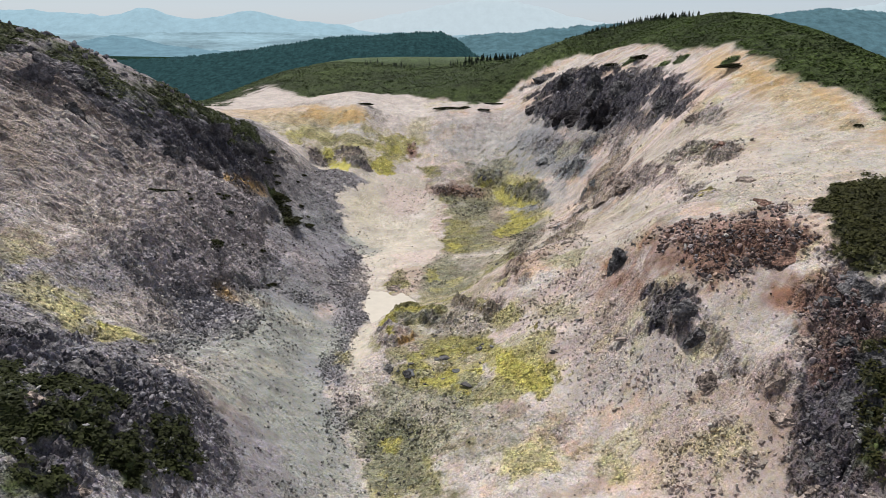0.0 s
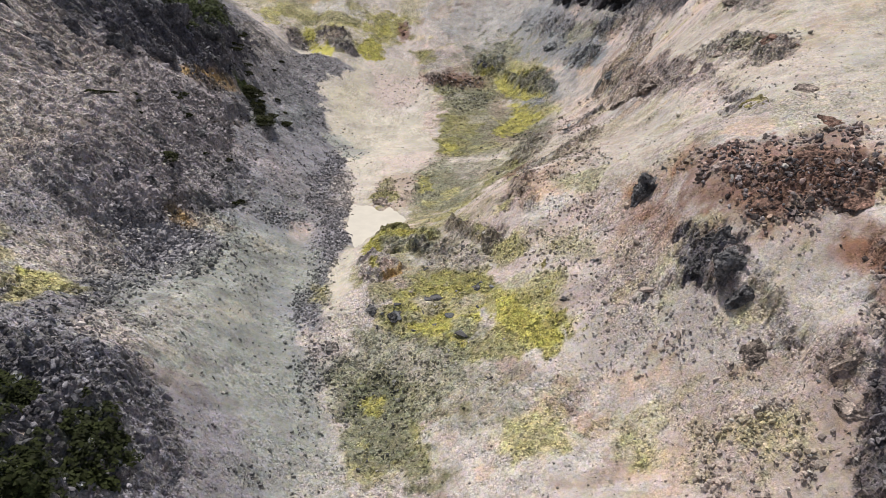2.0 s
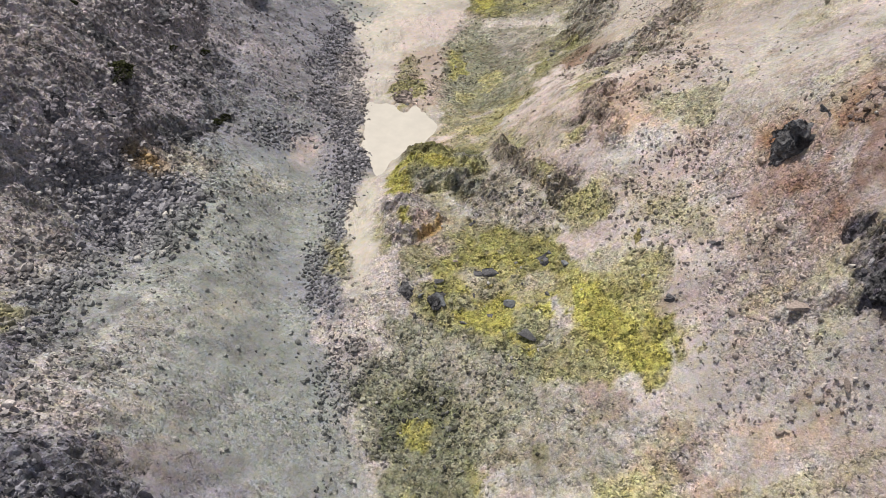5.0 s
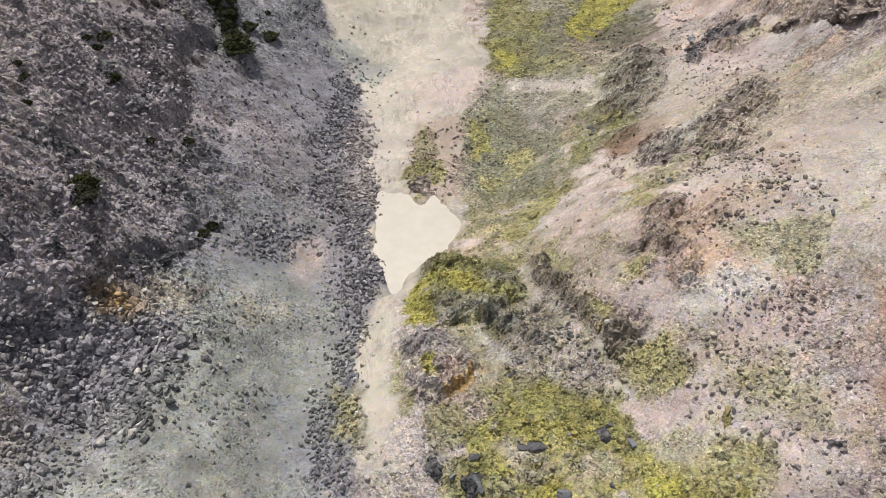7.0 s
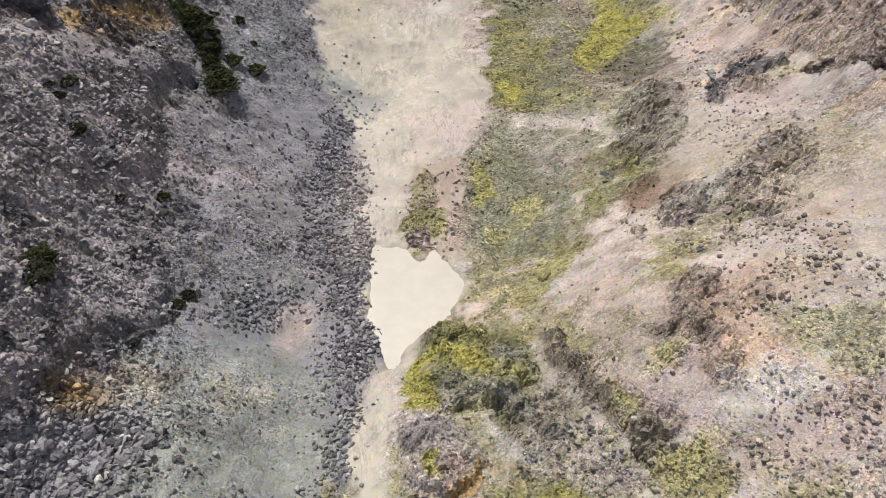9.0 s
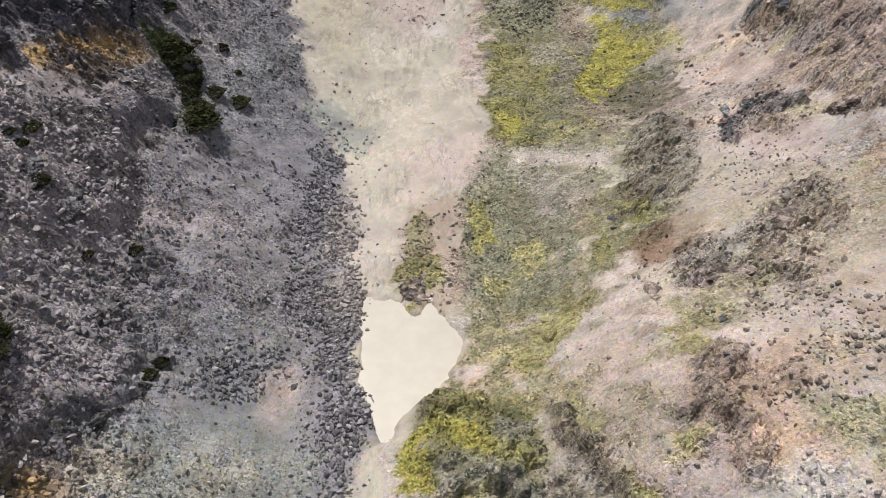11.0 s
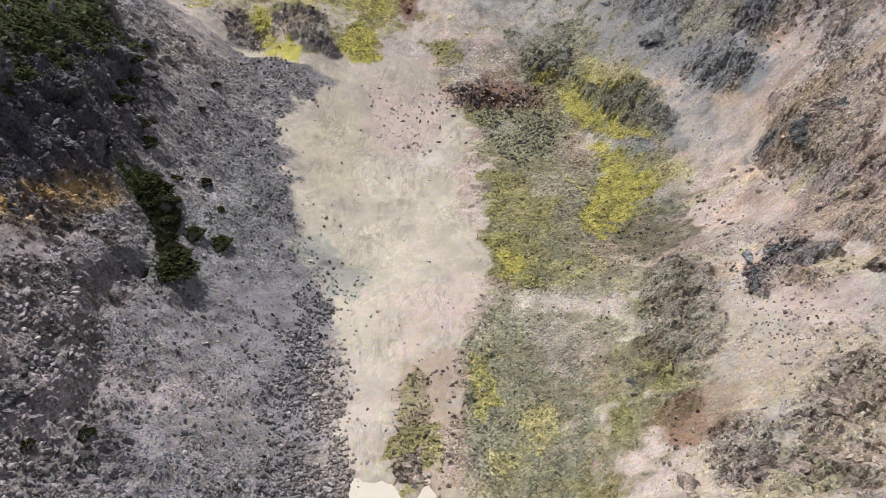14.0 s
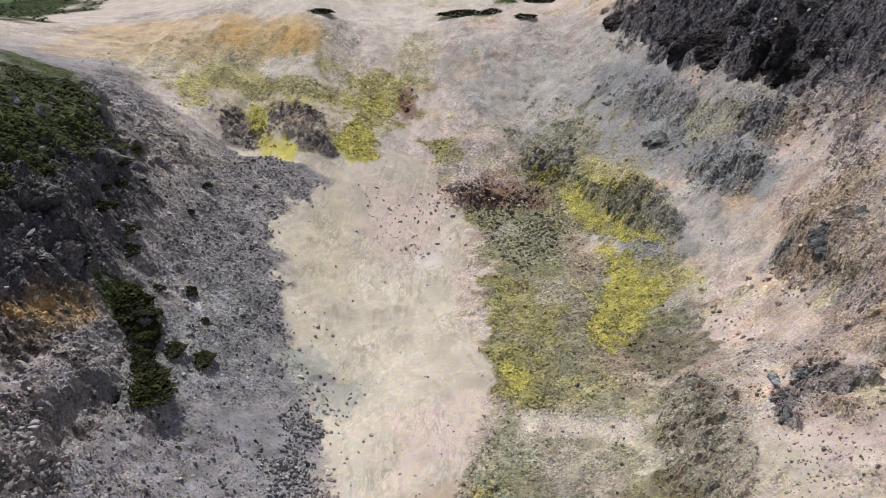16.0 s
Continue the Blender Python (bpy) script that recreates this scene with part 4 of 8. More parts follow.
patch("ash", 0.8, (-13.0, 128.1), (-8.3, 129.2), (-4.7, 125.2), (-5.4, 122.7), (-8.0, 120.1), (-12.1, 122.4))
patch("crag", 0.5, (-13.0, 128.1), (-8.3, 128.7), (-7.9, 126.2), (-12.0, 125.3))
patch("rust", 0.32, (-8.9, 123.1), (-6.4, 124.5), (-6.2, 123.1), (-8.5, 121.2))
patch("ochre", 0.9, (-8.0, 120.9), (-5.3, 123.7), (-5.5, 121.5), (-8.0, 120.1))
patch("sulphur", 0.85, (-11.0, 123.8), (-9.4, 124.0), (-9.2, 122.5), (-10.7, 122.4))
patch("olive", 0.8, (-13.9, 127.0), (-12.9, 125.4), (-12.9, 121.1), (-14.0, 121.4))
patch("earth", 0.7, (11.9, 132.8), (13.8, 136.9), (15.6, 136.7), (16.1, 135.1), (14.7, 130.6), (16.2, 127.8), (15.2, 124.9), (14.1, 125.7), (13.9, 129.2), (12.0, 130.4))
patch("peach", 0.7, (15.4, 128.5), (18.4, 128.2), (19.3, 125.0), (16.7, 124.4), (15.4, 126.1))
patch("paleolive", 0.75, (20.3, 128.9), (26.9, 127.4), (25.2, 122.4), (22.3, 124.2))
patch("white", 0.7, (15.2, 125.3), (21.7, 124.9), (22.0, 122.0), (15.3, 122.9))
patch("paleyellow", 0.9, (9.3, 121.4), (13.4, 120.6), (14.2, 118.7), (13.5, 116.8), (8.7, 117.8), (9.6, 118.7))
patch("paleyellow", 0.8, (10.5, 130.9), (12.2, 129.5), (11.7, 127.6), (9.9, 128.6))
patch("paleyellow", 0.8, (6.6, 126.7), (8.4, 126.2), (7.7, 124.8))
patch("earth", 0.7, (30.2, 160.9), (34.1, 153.1), (32.2, 146.0), (27.4, 141.5), (26.0, 147.0))
patch("rust", 0.32, (27.1, 141.9), (30.0, 141.0), (28.0, 138.7), (26.1, 139.7))
patch("brown", 0.75, (25.5, 138.5), (28.1, 137.1), (27.2, 134.0), (24.9, 135.1))
patch("crag", 0.6, (32.8, 182.0), (35.9, 179.2), (36.2, 171.4), (33.1, 173.1), (32.1, 177.8))
patch("crag", 0.6, (30.1, 178.1), (31.1, 176.8), (29.0, 170.1), (27.9, 172.1))
patch("earth", 0.75, (38.2, 177.7), (40.3, 177.7), (44.7, 169.3), (41.8, 162.5), (39.3, 164.1))
patch("greyolive", 0.6, (-12.1, 109.6), (5.4, 102.7), (4.9, 97.4), (-0.6, 94.2), (-12.8, 95.3), (-15.4, 102.3))
patch("sulphur", 0.95, (-4.6, 110.4), (0.4, 111.0), (3.8, 109.2), (6.3, 106.0), (4.4, 103.6), (-0.0, 105.1), (-4.0, 108.6))
patch("paleyellow", 0.8, (11.0, 109.3), (17.7, 109.2), (17.8, 104.5), (14.6, 102.8), (11.7, 106.6))
patch("sulphur", 0.95, (9.3, 108.7), (11.4, 108.5), (14.2, 103.4), (16.9, 98.7), (16.7, 97.2), (12.7, 99.2), (10.1, 102.5))
patch("olive", 0.75, (-9.5, 113.3), (-3.9, 113.8), (-4.0, 108.6), (-8.3, 110.3))
patch("olive", 0.75, (2.3, 121.1), (7.5, 116.8), (9.1, 111.5), (4.1, 113.4))
patch("darkolive", 0.7, (-10.7, 101.3), (-4.8, 100.4), (-4.4, 94.9), (-11.7, 95.4))
patch("sulphur", 0.7, (-9.4, 97.7), (-6.6, 97.9), (-6.0, 95.0), (-9.4, 95.4))
patch("ash", 0.8, (-18.9, 109.8), (-14.6, 110.9), (-12.0, 107.2), (-15.4, 101.6), (-17.7, 102.1))
patch("paleyellow", 0.8, (-20.4, 123.8), (-17.8, 123.1), (-17.2, 116.1), (-20.1, 117.7))
patch("rust", 0.32, (27.7, 119.6), (30.7, 118.4), (29.9, 114.3), (28.5, 114.6), (27.8, 116.3))
patch("rust", 0.32, (25.6, 111.9), (28.2, 111.2), (31.6, 109.8), (30.6, 108.4), (27.7, 109.1), (25.9, 109.5))
patch("peach", 0.45, (20.0, 92.3), (21.7, 98.2), (25.3, 102.0), (30.3, 103.8), (29.9, 101.4), (26.1, 100.2), (23.2, 96.9))
patch("redrock", 0.7, (33.1, 113.8), (44.0, 110.1), (53.0, 106.3), (48.4, 95.2), (42.1, 95.6), (38.2, 95.1), (36.5, 99.5), (31.7, 105.3))
patch("rust", 0.32, (29.3, 120.4), (34.8, 113.4), (32.5, 108.7), (28.7, 114.5))
patch("rust", 0.32, (30.7, 105.4), (32.0, 104.0), (30.6, 100.1), (29.8, 102.7))
patch("crag", 0.85, (31.1, 103.5), (33.8, 98.6), (35.2, 93.9), (34.6, 91.4), (31.1, 96.6))
patch("ash", 0.7, (34.4, 95.4), (43.5, 91.3), (41.9, 88.1), (36.6, 88.7))
patch("crag", 0.5, (-41.9, 82.8), (-34.1, 87.7), (-30.1, 86.3), (-26.3, 79.0), (-25.5, 73.4), (-33.3, 65.2))
patch("white", 0.7, (14.3, 83.4), (19.9, 85.0), (19.2, 81.0), (14.2, 80.0))
patch("paleyellow", 0.75, (9.5, 89.1), (15.9, 88.5), (15.9, 83.4), (10.3, 83.4))
patch("paleyellow", 0.7, (22.8, 81.2), (24.4, 80.8), (24.1, 79.4), (22.2, 79.9))
patch("ochre", 0.4, (-85.8, 299.2), (-32.0, 287.7), (-26.5, 279.7), (-61.6, 271.6), (-82.7, 258.7))
patch("paleyellow", 0.35, (-71.2, 266.3), (-50.4, 273.3), (-30.4, 266.6), (-21.3, 275.3), (-13.9, 269.4), (-13.8, 256.2), (-24.8, 249.6), (-29.1, 253.9), (-45.9, 265.8), (-59.1, 261.1))
patch("white", 0.6, (-40.8, 274.0), (-23.5, 270.9), (-24.6, 266.9), (-40.3, 269.0))
patch("sulphur", 0.85, (-45.7, 264.0), (-41.1, 265.3), (-39.8, 255.4), (-33.2, 248.2), (-29.1, 250.1), (-29.0, 248.0), (-37.5, 247.0), (-41.8, 253.5))
patch("sulphur", 0.9, (-26.0, 254.6), (-20.8, 260.6), (-17.2, 254.1), (-22.7, 250.2), (-25.8, 250.5))
patch("earth", 0.6, (-50.2, 259.0), (-45.7, 264.0), (-42.7, 252.7), (-47.9, 252.5))
patch("earth", 0.6, (-38.3, 262.4), (-28.5, 257.9), (-29.1, 251.6), (-24.8, 249.6), (-27.9, 247.9), (-35.7, 251.2))
patch("rust", 0.32, (-13.9, 269.4), (-10.2, 267.8), (-11.5, 263.2), (-13.3, 263.8))
patch("ochre", 0.8, (-52.9, 288.3), (-46.7, 288.9), (-47.5, 278.8), (-56.1, 279.0))
patch("ochre", 0.8, (-42.4, 286.5), (-31.3, 280.1), (-29.8, 275.9), (-39.7, 276.2))
patch("crag", 0.7, (33.1, 281.4), (39.8, 275.1), (63.1, 229.5), (59.6, 220.6), (50.9, 227.6), (47.6, 240.5), (43.0, 250.5), (34.2, 269.6))
patch("bluegrey", 0.6, (28.9, 264.9), (35.5, 260.1), (38.1, 248.9), (34.9, 243.2), (29.8, 252.1))
patch("bluegrey", 0.8, (39.3, 231.5), (46.9, 222.9), (46.8, 215.1), (42.9, 214.0), (37.4, 224.6))
patch("pink", 0.5, (-12.7, 187.6), (-1.4, 193.7), (1.1, 188.8), (-3.1, 179.3), (-8.3, 177.6), (-13.4, 175.1))
patch("slate", 0.6, (-28.3, 198.2), (-20.6, 195.8), (-20.3, 190.6), (-24.9, 191.2))
patch("earth", 0.5, (-9.2, 174.8), (-4.0, 176.6), (-6.4, 156.0), (-7.9, 155.0), (-8.5, 162.5))
patch("olive", 0.8, (-13.8, 161.5), (-11.6, 169.6), (-10.0, 160.5), (-11.5, 155.0), (-13.7, 157.4))
patch("earth", 0.8, (-11.5, 158.3), (-8.5, 160.3), (-8.2, 155.9), (-11.5, 154.0))
patch("paleyellow", 0.14, (-30.9, 224.2), (-25.3, 245.1), (-20.6, 235.8), (-21.7, 215.7), (-27.0, 212.3))
patch("pink", 0.6, (-21.0, 246.2), (-7.5, 243.8), (-3.4, 235.6), (-8.0, 225.9), (-15.1, 222.7), (-20.5, 232.7))
patch("white", 0.6, (-12.1, 226.1), (-4.8, 226.6), (-5.1, 220.1), (-10.1, 221.1))
patch("peach", 0.9, (-21.1, 193.4), (-18.6, 194.0), (-17.6, 191.1), (-20.1, 190.5))
patch("cream", 0.8, (-17.5, 131.6), (-13.8, 134.0), (-14.1, 127.2), (-14.8, 115.0), (-12.1, 111.9), (-15.3, 112.2), (-16.9, 116.9), (-16.9, 124.9))
patch("crag", 0.7, (-63.6, 208.9), (-59.4, 225.6), (-52.7, 217.9), (-49.0, 198.5), (-52.9, 187.5), (-55.8, 188.0))
patch("crag", 0.7, (-59.7, 193.1), (-56.4, 201.7), (-56.9, 224.9), (-50.1, 220.4), (-49.6, 202.3), (-48.2, 193.7), (-55.9, 180.3))
patch("green", 0.95, (-67.3, 213.2), (-61.9, 234.9), (-56.9, 224.9), (-56.4, 201.7), (-59.7, 193.1))
patch("green", 0.95, (-85.2, 252.1), (-71.5, 250.9), (-62.2, 232.2), (-61.3, 218.2), (-64.1, 210.2))
patch("green", 0.95, (-49.5, 195.2), (-47.2, 199.1), (-44.1, 193.7), (-42.1, 186.3), (-40.1, 182.9), (-40.2, 180.7), (-43.0, 178.1), (-43.1, 185.3), (-44.7, 191.2), (-47.9, 191.4))
patch("earth", 0.5, (29.0, 87.8), (43.1, 79.4), (41.3, 66.8), (26.1, 75.3))
patch("redrock", 0.6, (47.2, 90.5), (55.9, 83.7), (51.8, 75.2), (44.2, 76.5))
patch("crag", 0.6, (42.9, 77.9), (51.4, 74.3), (46.2, 62.5), (38.6, 68.8))
patch("earth", 0.45, (-100.1, 165.0), (-82.9, 166.3), (-60.7, 165.5), (-67.0, 140.8), (-78.3, 122.4))
patch("ash", 0.4, (-69.8, 137.1), (-60.0, 163.3), (-52.4, 177.0), (-58.8, 133.4), (-65.5, 114.9))
patch("earth", 0.6, (-10.3, 174.3), (-6.7, 176.2), (-4.2, 170.9), (-5.5, 160.0), (-7.5, 154.3), (-12.8, 155.6), (-14.1, 161.0), (-11.7, 166.9))
patch("olive", 0.7, (-13.5, 163.4), (-9.7, 165.1), (-8.6, 158.6), (-11.6, 155.3), (-14.0, 158.8))
patch("greymud", 0.8, (-29.1, 200.0), (-25.1, 201.2), (-17.9, 195.9), (-17.3, 191.7), (-20.0, 189.4), (-22.5, 190.5), (-26.8, 194.3))
patch("green", 0.95, (-44.1, 68.2), (-44.5, 78.2), (-38.0, 75.5), (-38.4, 73.0), (-42.8, 68.6))
patch("green", 0.95, (-51.1, 74.3), (-49.2, 72.9), (-41.5, 61.3), (-41.0, 65.2), (-39.6, 63.5), (-41.2, 57.2))
patch("green", 0.95, (-33.2, 70.7), (-33.2, 77.9), (-30.3, 74.5), (-29.7, 68.9), (-31.5, 67.4))
patch("green", 0.95, (-40.4, 65.2), (-37.6, 68.7), (-34.1, 63.1), (-36.2, 61.8))
patch("green", 0.95, (-34.2, 63.6), (-34.4, 69.1), (-31.1, 63.9), (-32.3, 62.3))
patch("green", 0.95, (-38.3, 51.7), (-39.6, 56.5), (-37.8, 59.0), (-36.0, 57.9), (-35.5, 55.9))
patch("green", 0.95, (49.1, 76.9), (52.9, 77.1), (50.3, 71.8), (48.3, 72.7))
patch("green", 0.95, (46.4, 71.7), (49.7, 70.5), (46.2, 62.5), (44.9, 65.3))
patch("ash", 0.45, (-92.7, 150.1), (-80.1, 151.4), (-69.9, 147.9), (-58.7, 148.8), (-61.8, 123.3), (-69.2, 115.2), (-70.6, 108.0))
patch("dun", 0.5, (-17.0, 137.7), (-13.9, 138.6), (-15.4, 132.3), (-15.4, 121.7), (-17.5, 122.0), (-17.1, 129.8))
patch("dusty", 0.6, (-72.1, 146.3), (-58.3, 155.3), (-47.4, 161.6), (-48.4, 151.3), (-55.6, 136.7), (-64.1, 128.5))
patch("dusty", 0.5, (-54.5, 124.2), (-46.0, 131.1), (-39.6, 142.5), (-40.5, 132.6), (-53.2, 119.2))
patch("dusty", 0.75, (-55.2, 172.0), (-48.9, 180.3), (-44.4, 178.2), (-43.3, 163.6), (-43.7, 155.8), (-48.2, 148.3))
patch("crag", 0.36, (-48.0, 172.5), (-43.3, 181.6), (-42.6, 177.8), (-46.6, 170.5))
patch("crag", 0.36, (-50.2, 155.2), (-43.7, 164.2), (-43.3, 162.2), (-46.3, 154.8), (-49.2, 152.1))
patch("dusty", 0.35, (-45.2, 175.1), (-34.2, 185.5), (-30.6, 176.4), (-28.8, 162.4), (-34.9, 156.9), (-43.3, 160.7))
patch("bluegrey", 0.4, (-6.4, 274.1), (26.2, 291.4), (43.0, 250.5), (50.9, 227.6), (40.7, 219.1), (29.3, 244.1), (8.8, 251.1))
patch("dusty", 0.5, (-58.5, 141.9), (-53.8, 152.9), (-48.1, 142.6), (-41.1, 143.7), (-39.2, 136.1), (-45.0, 130.9), (-51.6, 131.3))
# bluish grey ground; these two patches also paint in the lens's corner darkening
patch("bluegrey", 0.6, (-46.5, 143.5), (-40.7, 149.8), (-35.8, 149.2), (-29.3, 147.4), (-26.7, 136.8), (-42.6, 131.2))
patch("crag", 0.42, (-45.1, 139.4), (-39.4, 146.4), (-38.5, 138.3), (-41.3, 132.4), (-42.6, 131.2))
patch("slate", 0.6, (-44.3, 175.2), (-37.5, 184.9), (-24.2, 185.9), (-21.5, 175.0), (-42.7, 166.2))
patch("dusty", 0.6, (-86.2, 152.7), (-75.7, 163.8), (-59.0, 174.5), (-50.4, 173.7), (-50.4, 137.1), (-64.7, 136.5), (-74.3, 127.8))
patch("ash", 0.6, (-56.7, 263.2), (-45.5, 268.3), (-21.2, 268.0), (-21.1, 265.3), (-37.5, 262.8), (-55.2, 260.4))
patch("sulphur", 0.9, (-26.2, 253.5), (-18.7, 257.2), (-17.4, 250.8), (-24.1, 249.4))
patch("sulphur", 0.9, (-44.5, 264.9), (-41.1, 262.5), (-40.3, 256.6), (-42.6, 256.5))
patch("sulphur", 0.9, (-41.2, 253.2), (-33.8, 249.7), (-33.6, 246.3), (-39.3, 247.6))
patch("ash", 0.6, (-30.3, 261.7), (-21.1, 262.7), (-25.1, 253.5), (-31.6, 253.9))
patch("dusty", 0.6, (-59.3, 130.7), (-49.5, 141.1), (-41.9, 155.7), (-38.7, 135.5), (-48.2, 122.0), (-56.2, 118.9))
patch("dun", 0.4, (17.0, 192.2), (42.5, 137.2), (33.1, 114.2), (20.1, 130.2))
patch("dun", 0.45, (48.7, 190.8), (62.6, 170.7), (79.0, 165.0), (81.9, 132.1), (67.6, 106.2), (46.0, 108.6))
patch("slate", 0.35, (37.5, 259.6), (59.5, 218.6), (54.8, 205.9), (49.3, 220.3), (36.3, 230.9))
patch("slate", 0.5, (-48.3, 150.9), (-37.4, 159.1), (-30.1, 155.4), (-27.2, 140.5), (-42.1, 134.1))
patch("greymud", 0.6, (-43.5, 106.9), (-32.7, 111.2), (-29.3, 102.3), (-30.9, 94.7), (-35.4, 91.1), (-41.0, 97.9))
patch("paleyellow", 0.5, (32.5, 79.6), (37.2, 78.1), (38.7, 73.8), (35.1, 74.2))
patch("ash", 0.45, (-87.9, 156.4), (-73.7, 167.1), (-58.9, 156.6), (-48.9, 141.7), (-53.4, 119.9), (-66.5, 112.3))
patch("dusty", 0.5, (-57.5, 146.3), (-44.7, 166.8), (-38.0, 147.7), (-41.9, 130.7), (-55.0, 117.2), (-60.5, 127.5))
patch("slate", 0.5, (-52.7, 86.4), (-41.7, 87.6), (-30.9, 84.5), (-25.8, 77.4), (-26.5, 70.2), (-29.2, 66.1), (-34.9, 75.1), (-45.2, 74.3))
patch("olive", 0.6, (-48.6, 268.4), (-41.7, 270.3), (-26.2, 266.3), (-26.6, 262.5), (-45.8, 264.9))
patch("white", 0.7, (-43.0, 273.6), (-35.5, 270.9), (-26.4, 270.2), (-26.9, 267.5), (-40.4, 269.5))
patch("crag", 0.6, (-48.9, 255.7), (-46.7, 263.7), (-41.2, 257.0), (-41.8, 253.5), (-42.7, 251.3), (-48.0, 249.5))
patch("crag", 0.6, (-40.2, 263.0), (-28.9, 258.3), (-28.5, 253.7), (-38.7, 257.3))
patch("crag", 0.65, (-34.4, 251.9), (-29.1, 251.6), (-24.8, 249.5), (-25.8, 248.4), (-32.1, 247.8))
patch("sulphur", 0.9, (-45.4, 263.8), (-41.6, 261.1), (-39.9, 255.9), (-43.1, 255.7))
patch("sulphur", 0.9, (-41.0, 253.1), (-33.9, 250.3), (-33.4, 246.7), (-39.3, 247.6))
patch("sulphur", 0.9, (-25.1, 252.7), (-20.8, 259.6), (-17.4, 253.6), (-22.7, 250.3))
patch("sulphur", 0.7, (-21.2, 265.5), (-16.3, 267.6), (-15.5, 261.3), (-20.3, 261.0))
patch("sulphur", 0.6, (-57.7, 264.1), (-52.6, 266.0), (-52.2, 258.6), (-55.4, 256.7))
patch("redrock", 0.6, (-13.9, 269.4), (-10.8, 269.0), (-8.4, 261.5), (-12.1, 260.9))
patch("ochre", 0.7, (-51.8, 288.5), (-47.4, 289.0), (-46.5, 279.7), (-49.7, 280.5))
patch("ochre", 0.7, (-41.5, 287.1), (-35.2, 281.8), (-30.3, 274.9), (-38.4, 275.7))
patch("olive", 0.6, (-9.2, 255.7), (-2.5, 252.3), (0.1, 247.9), (-4.9, 247.3))
patch("slate", 0.5, (28.1, 264.1), (34.9, 257.5), (41.6, 243.5), (40.3, 237.9), (33.2, 249.3))
patch("bluegrey", 0.7, (37.7, 227.6), (42.2, 224.5), (45.8, 217.7), (43.6, 213.9), (37.0, 223.0))
patch("crag", 0.6, (45.6, 230.6), (50.2, 226.7), (48.2, 222.4), (45.2, 227.7))
patch("paleolive", 0.4, (39.1, 239.9), (46.3, 233.3), (44.2, 228.5), (38.2, 234.1))
patch("slate", 0.45, (-48.5, 178.6), (-40.5, 189.3), (-24.2, 185.9), (-21.5, 175.0), (-44.2, 164.2))
patch("greyolive", 0.7, (-4.0, 108.6), (-1.1, 106.6), (3.3, 103.9), (2.1, 102.6), (-2.3, 105.2))
patch("greyolive", 0.7, (2.6, 109.6), (5.7, 106.2), (7.7, 104.3), (5.9, 102.6), (3.5, 105.6))
patch("paleolive", 0.6, (5.4, 102.7), (10.0, 102.0), (12.6, 98.7), (8.1, 98.7))
patch("greyolive", 0.6, (-10.8, 109.5), (-5.8, 108.9), (-4.1, 106.1), (-8.3, 105.6))
knoll(0.9, (-38.3, 262.4), (-28.5, 257.9), (-24.8, 249.6), (-27.9, 247.9), (-35.7, 251.2))
knoll(1.6, (-11.1, 143.4), (-5.6, 141.8), (0.1, 136.9), (0.8, 131.9), (-3.3, 131.0), (-7.8, 129.8), (-11.8, 133.4))
knoll(1.6, (-3.8, 131.3), (-2.1, 131.1), (2.6, 126.0), (3.0, 124.8), (0.4, 125.2), (-2.8, 128.9))
knoll(2.8, (2.3, 137.6), (3.7, 136.4), (5.7, 129.6), (8.3, 125.7), (11.1, 122.7), (10.1, 121.8), (8.0, 123.2), (5.5, 127.8), (2.8, 133.5))
knoll(1.9, (-13.0, 128.1), (-8.3, 129.2), (-4.7, 125.2), (-5.4, 122.7), (-8.0, 120.1), (-12.1, 122.4))
knoll(1.3, (12.5, 132.0), (13.6, 135.5), (15.6, 136.7), (16.5, 134.8), (15.6, 130.5), (16.6, 127.7), (15.9, 124.6), (14.4, 125.5), (14.4, 129.2), (12.8, 130.2))
knoll(0.8, (20.1, 184.3), (24.3, 187.3), (27.1, 180.1), (23.9, 167.4), (20.9, 164.9), (16.8, 170.9))
knoll(1.4, (32.8, 182.0), (35.9, 179.2), (36.2, 171.4), (33.1, 173.1), (32.1, 177.8))
knoll(1.4, (19.5, 245.3), (24.4, 235.8), (32.9, 221.8), (32.8, 217.1), (28.3, 224.5), (23.2, 233.8))
knoll(1.4, (11.1, 250.7), (21.3, 250.2), (20.3, 242.4), (11.4, 242.6))
knoll(2, (44.3, 211.4), (53.9, 201.8), (44.6, 182.6), (42.5, 190.4), (40.4, 197.2))
knoll(2.2, (38.2, 177.7), (40.3, 177.7), (44.7, 169.3), (41.8, 162.5), (39.3, 164.1))
knoll(1.6, (-50.5, 175.7), (-46.6, 181.4), (-43.1, 181.5), (-45.2, 173.4), (-47.4, 171.9))
knoll(1.4, (-46.2, 161.0), (-44.0, 167.6), (-42.8, 159.6), (-46.0, 154.4))
brink = np.interp(YSS, [60, 69, 76, 84, 92, 97, 103, 110, 112, 138, 151, 162, 172, 186, 201, 217, 240, 267, 295, 328], [51, 53, 55, 57, 56, 56.5, 60, 67, 83, 85.5, 85, 82.5, 81, 81, 83, 85, 79, 75, 66, 60])
edge = np.interp(XS, [-110, -93, -67, -45, -22, 0, 13, 23, 44, 70], [400, 387, 352, 318, 330, 316, 297, 304, 325, 330])
veg = np.maximum(step(-2, 2, XS - brink + (1.6 + 2.4 * step(130, 112, YSS)) * WARP), step(-3, 3, YSS - edge + 4 * WARP + 3 * WARP_WIDE))
veg = np.maximum(veg, step(-100, -106, XS + 6 * WARP)) * step(56, 66, YSS + 60 * step(46, 70, np.abs(XS)))
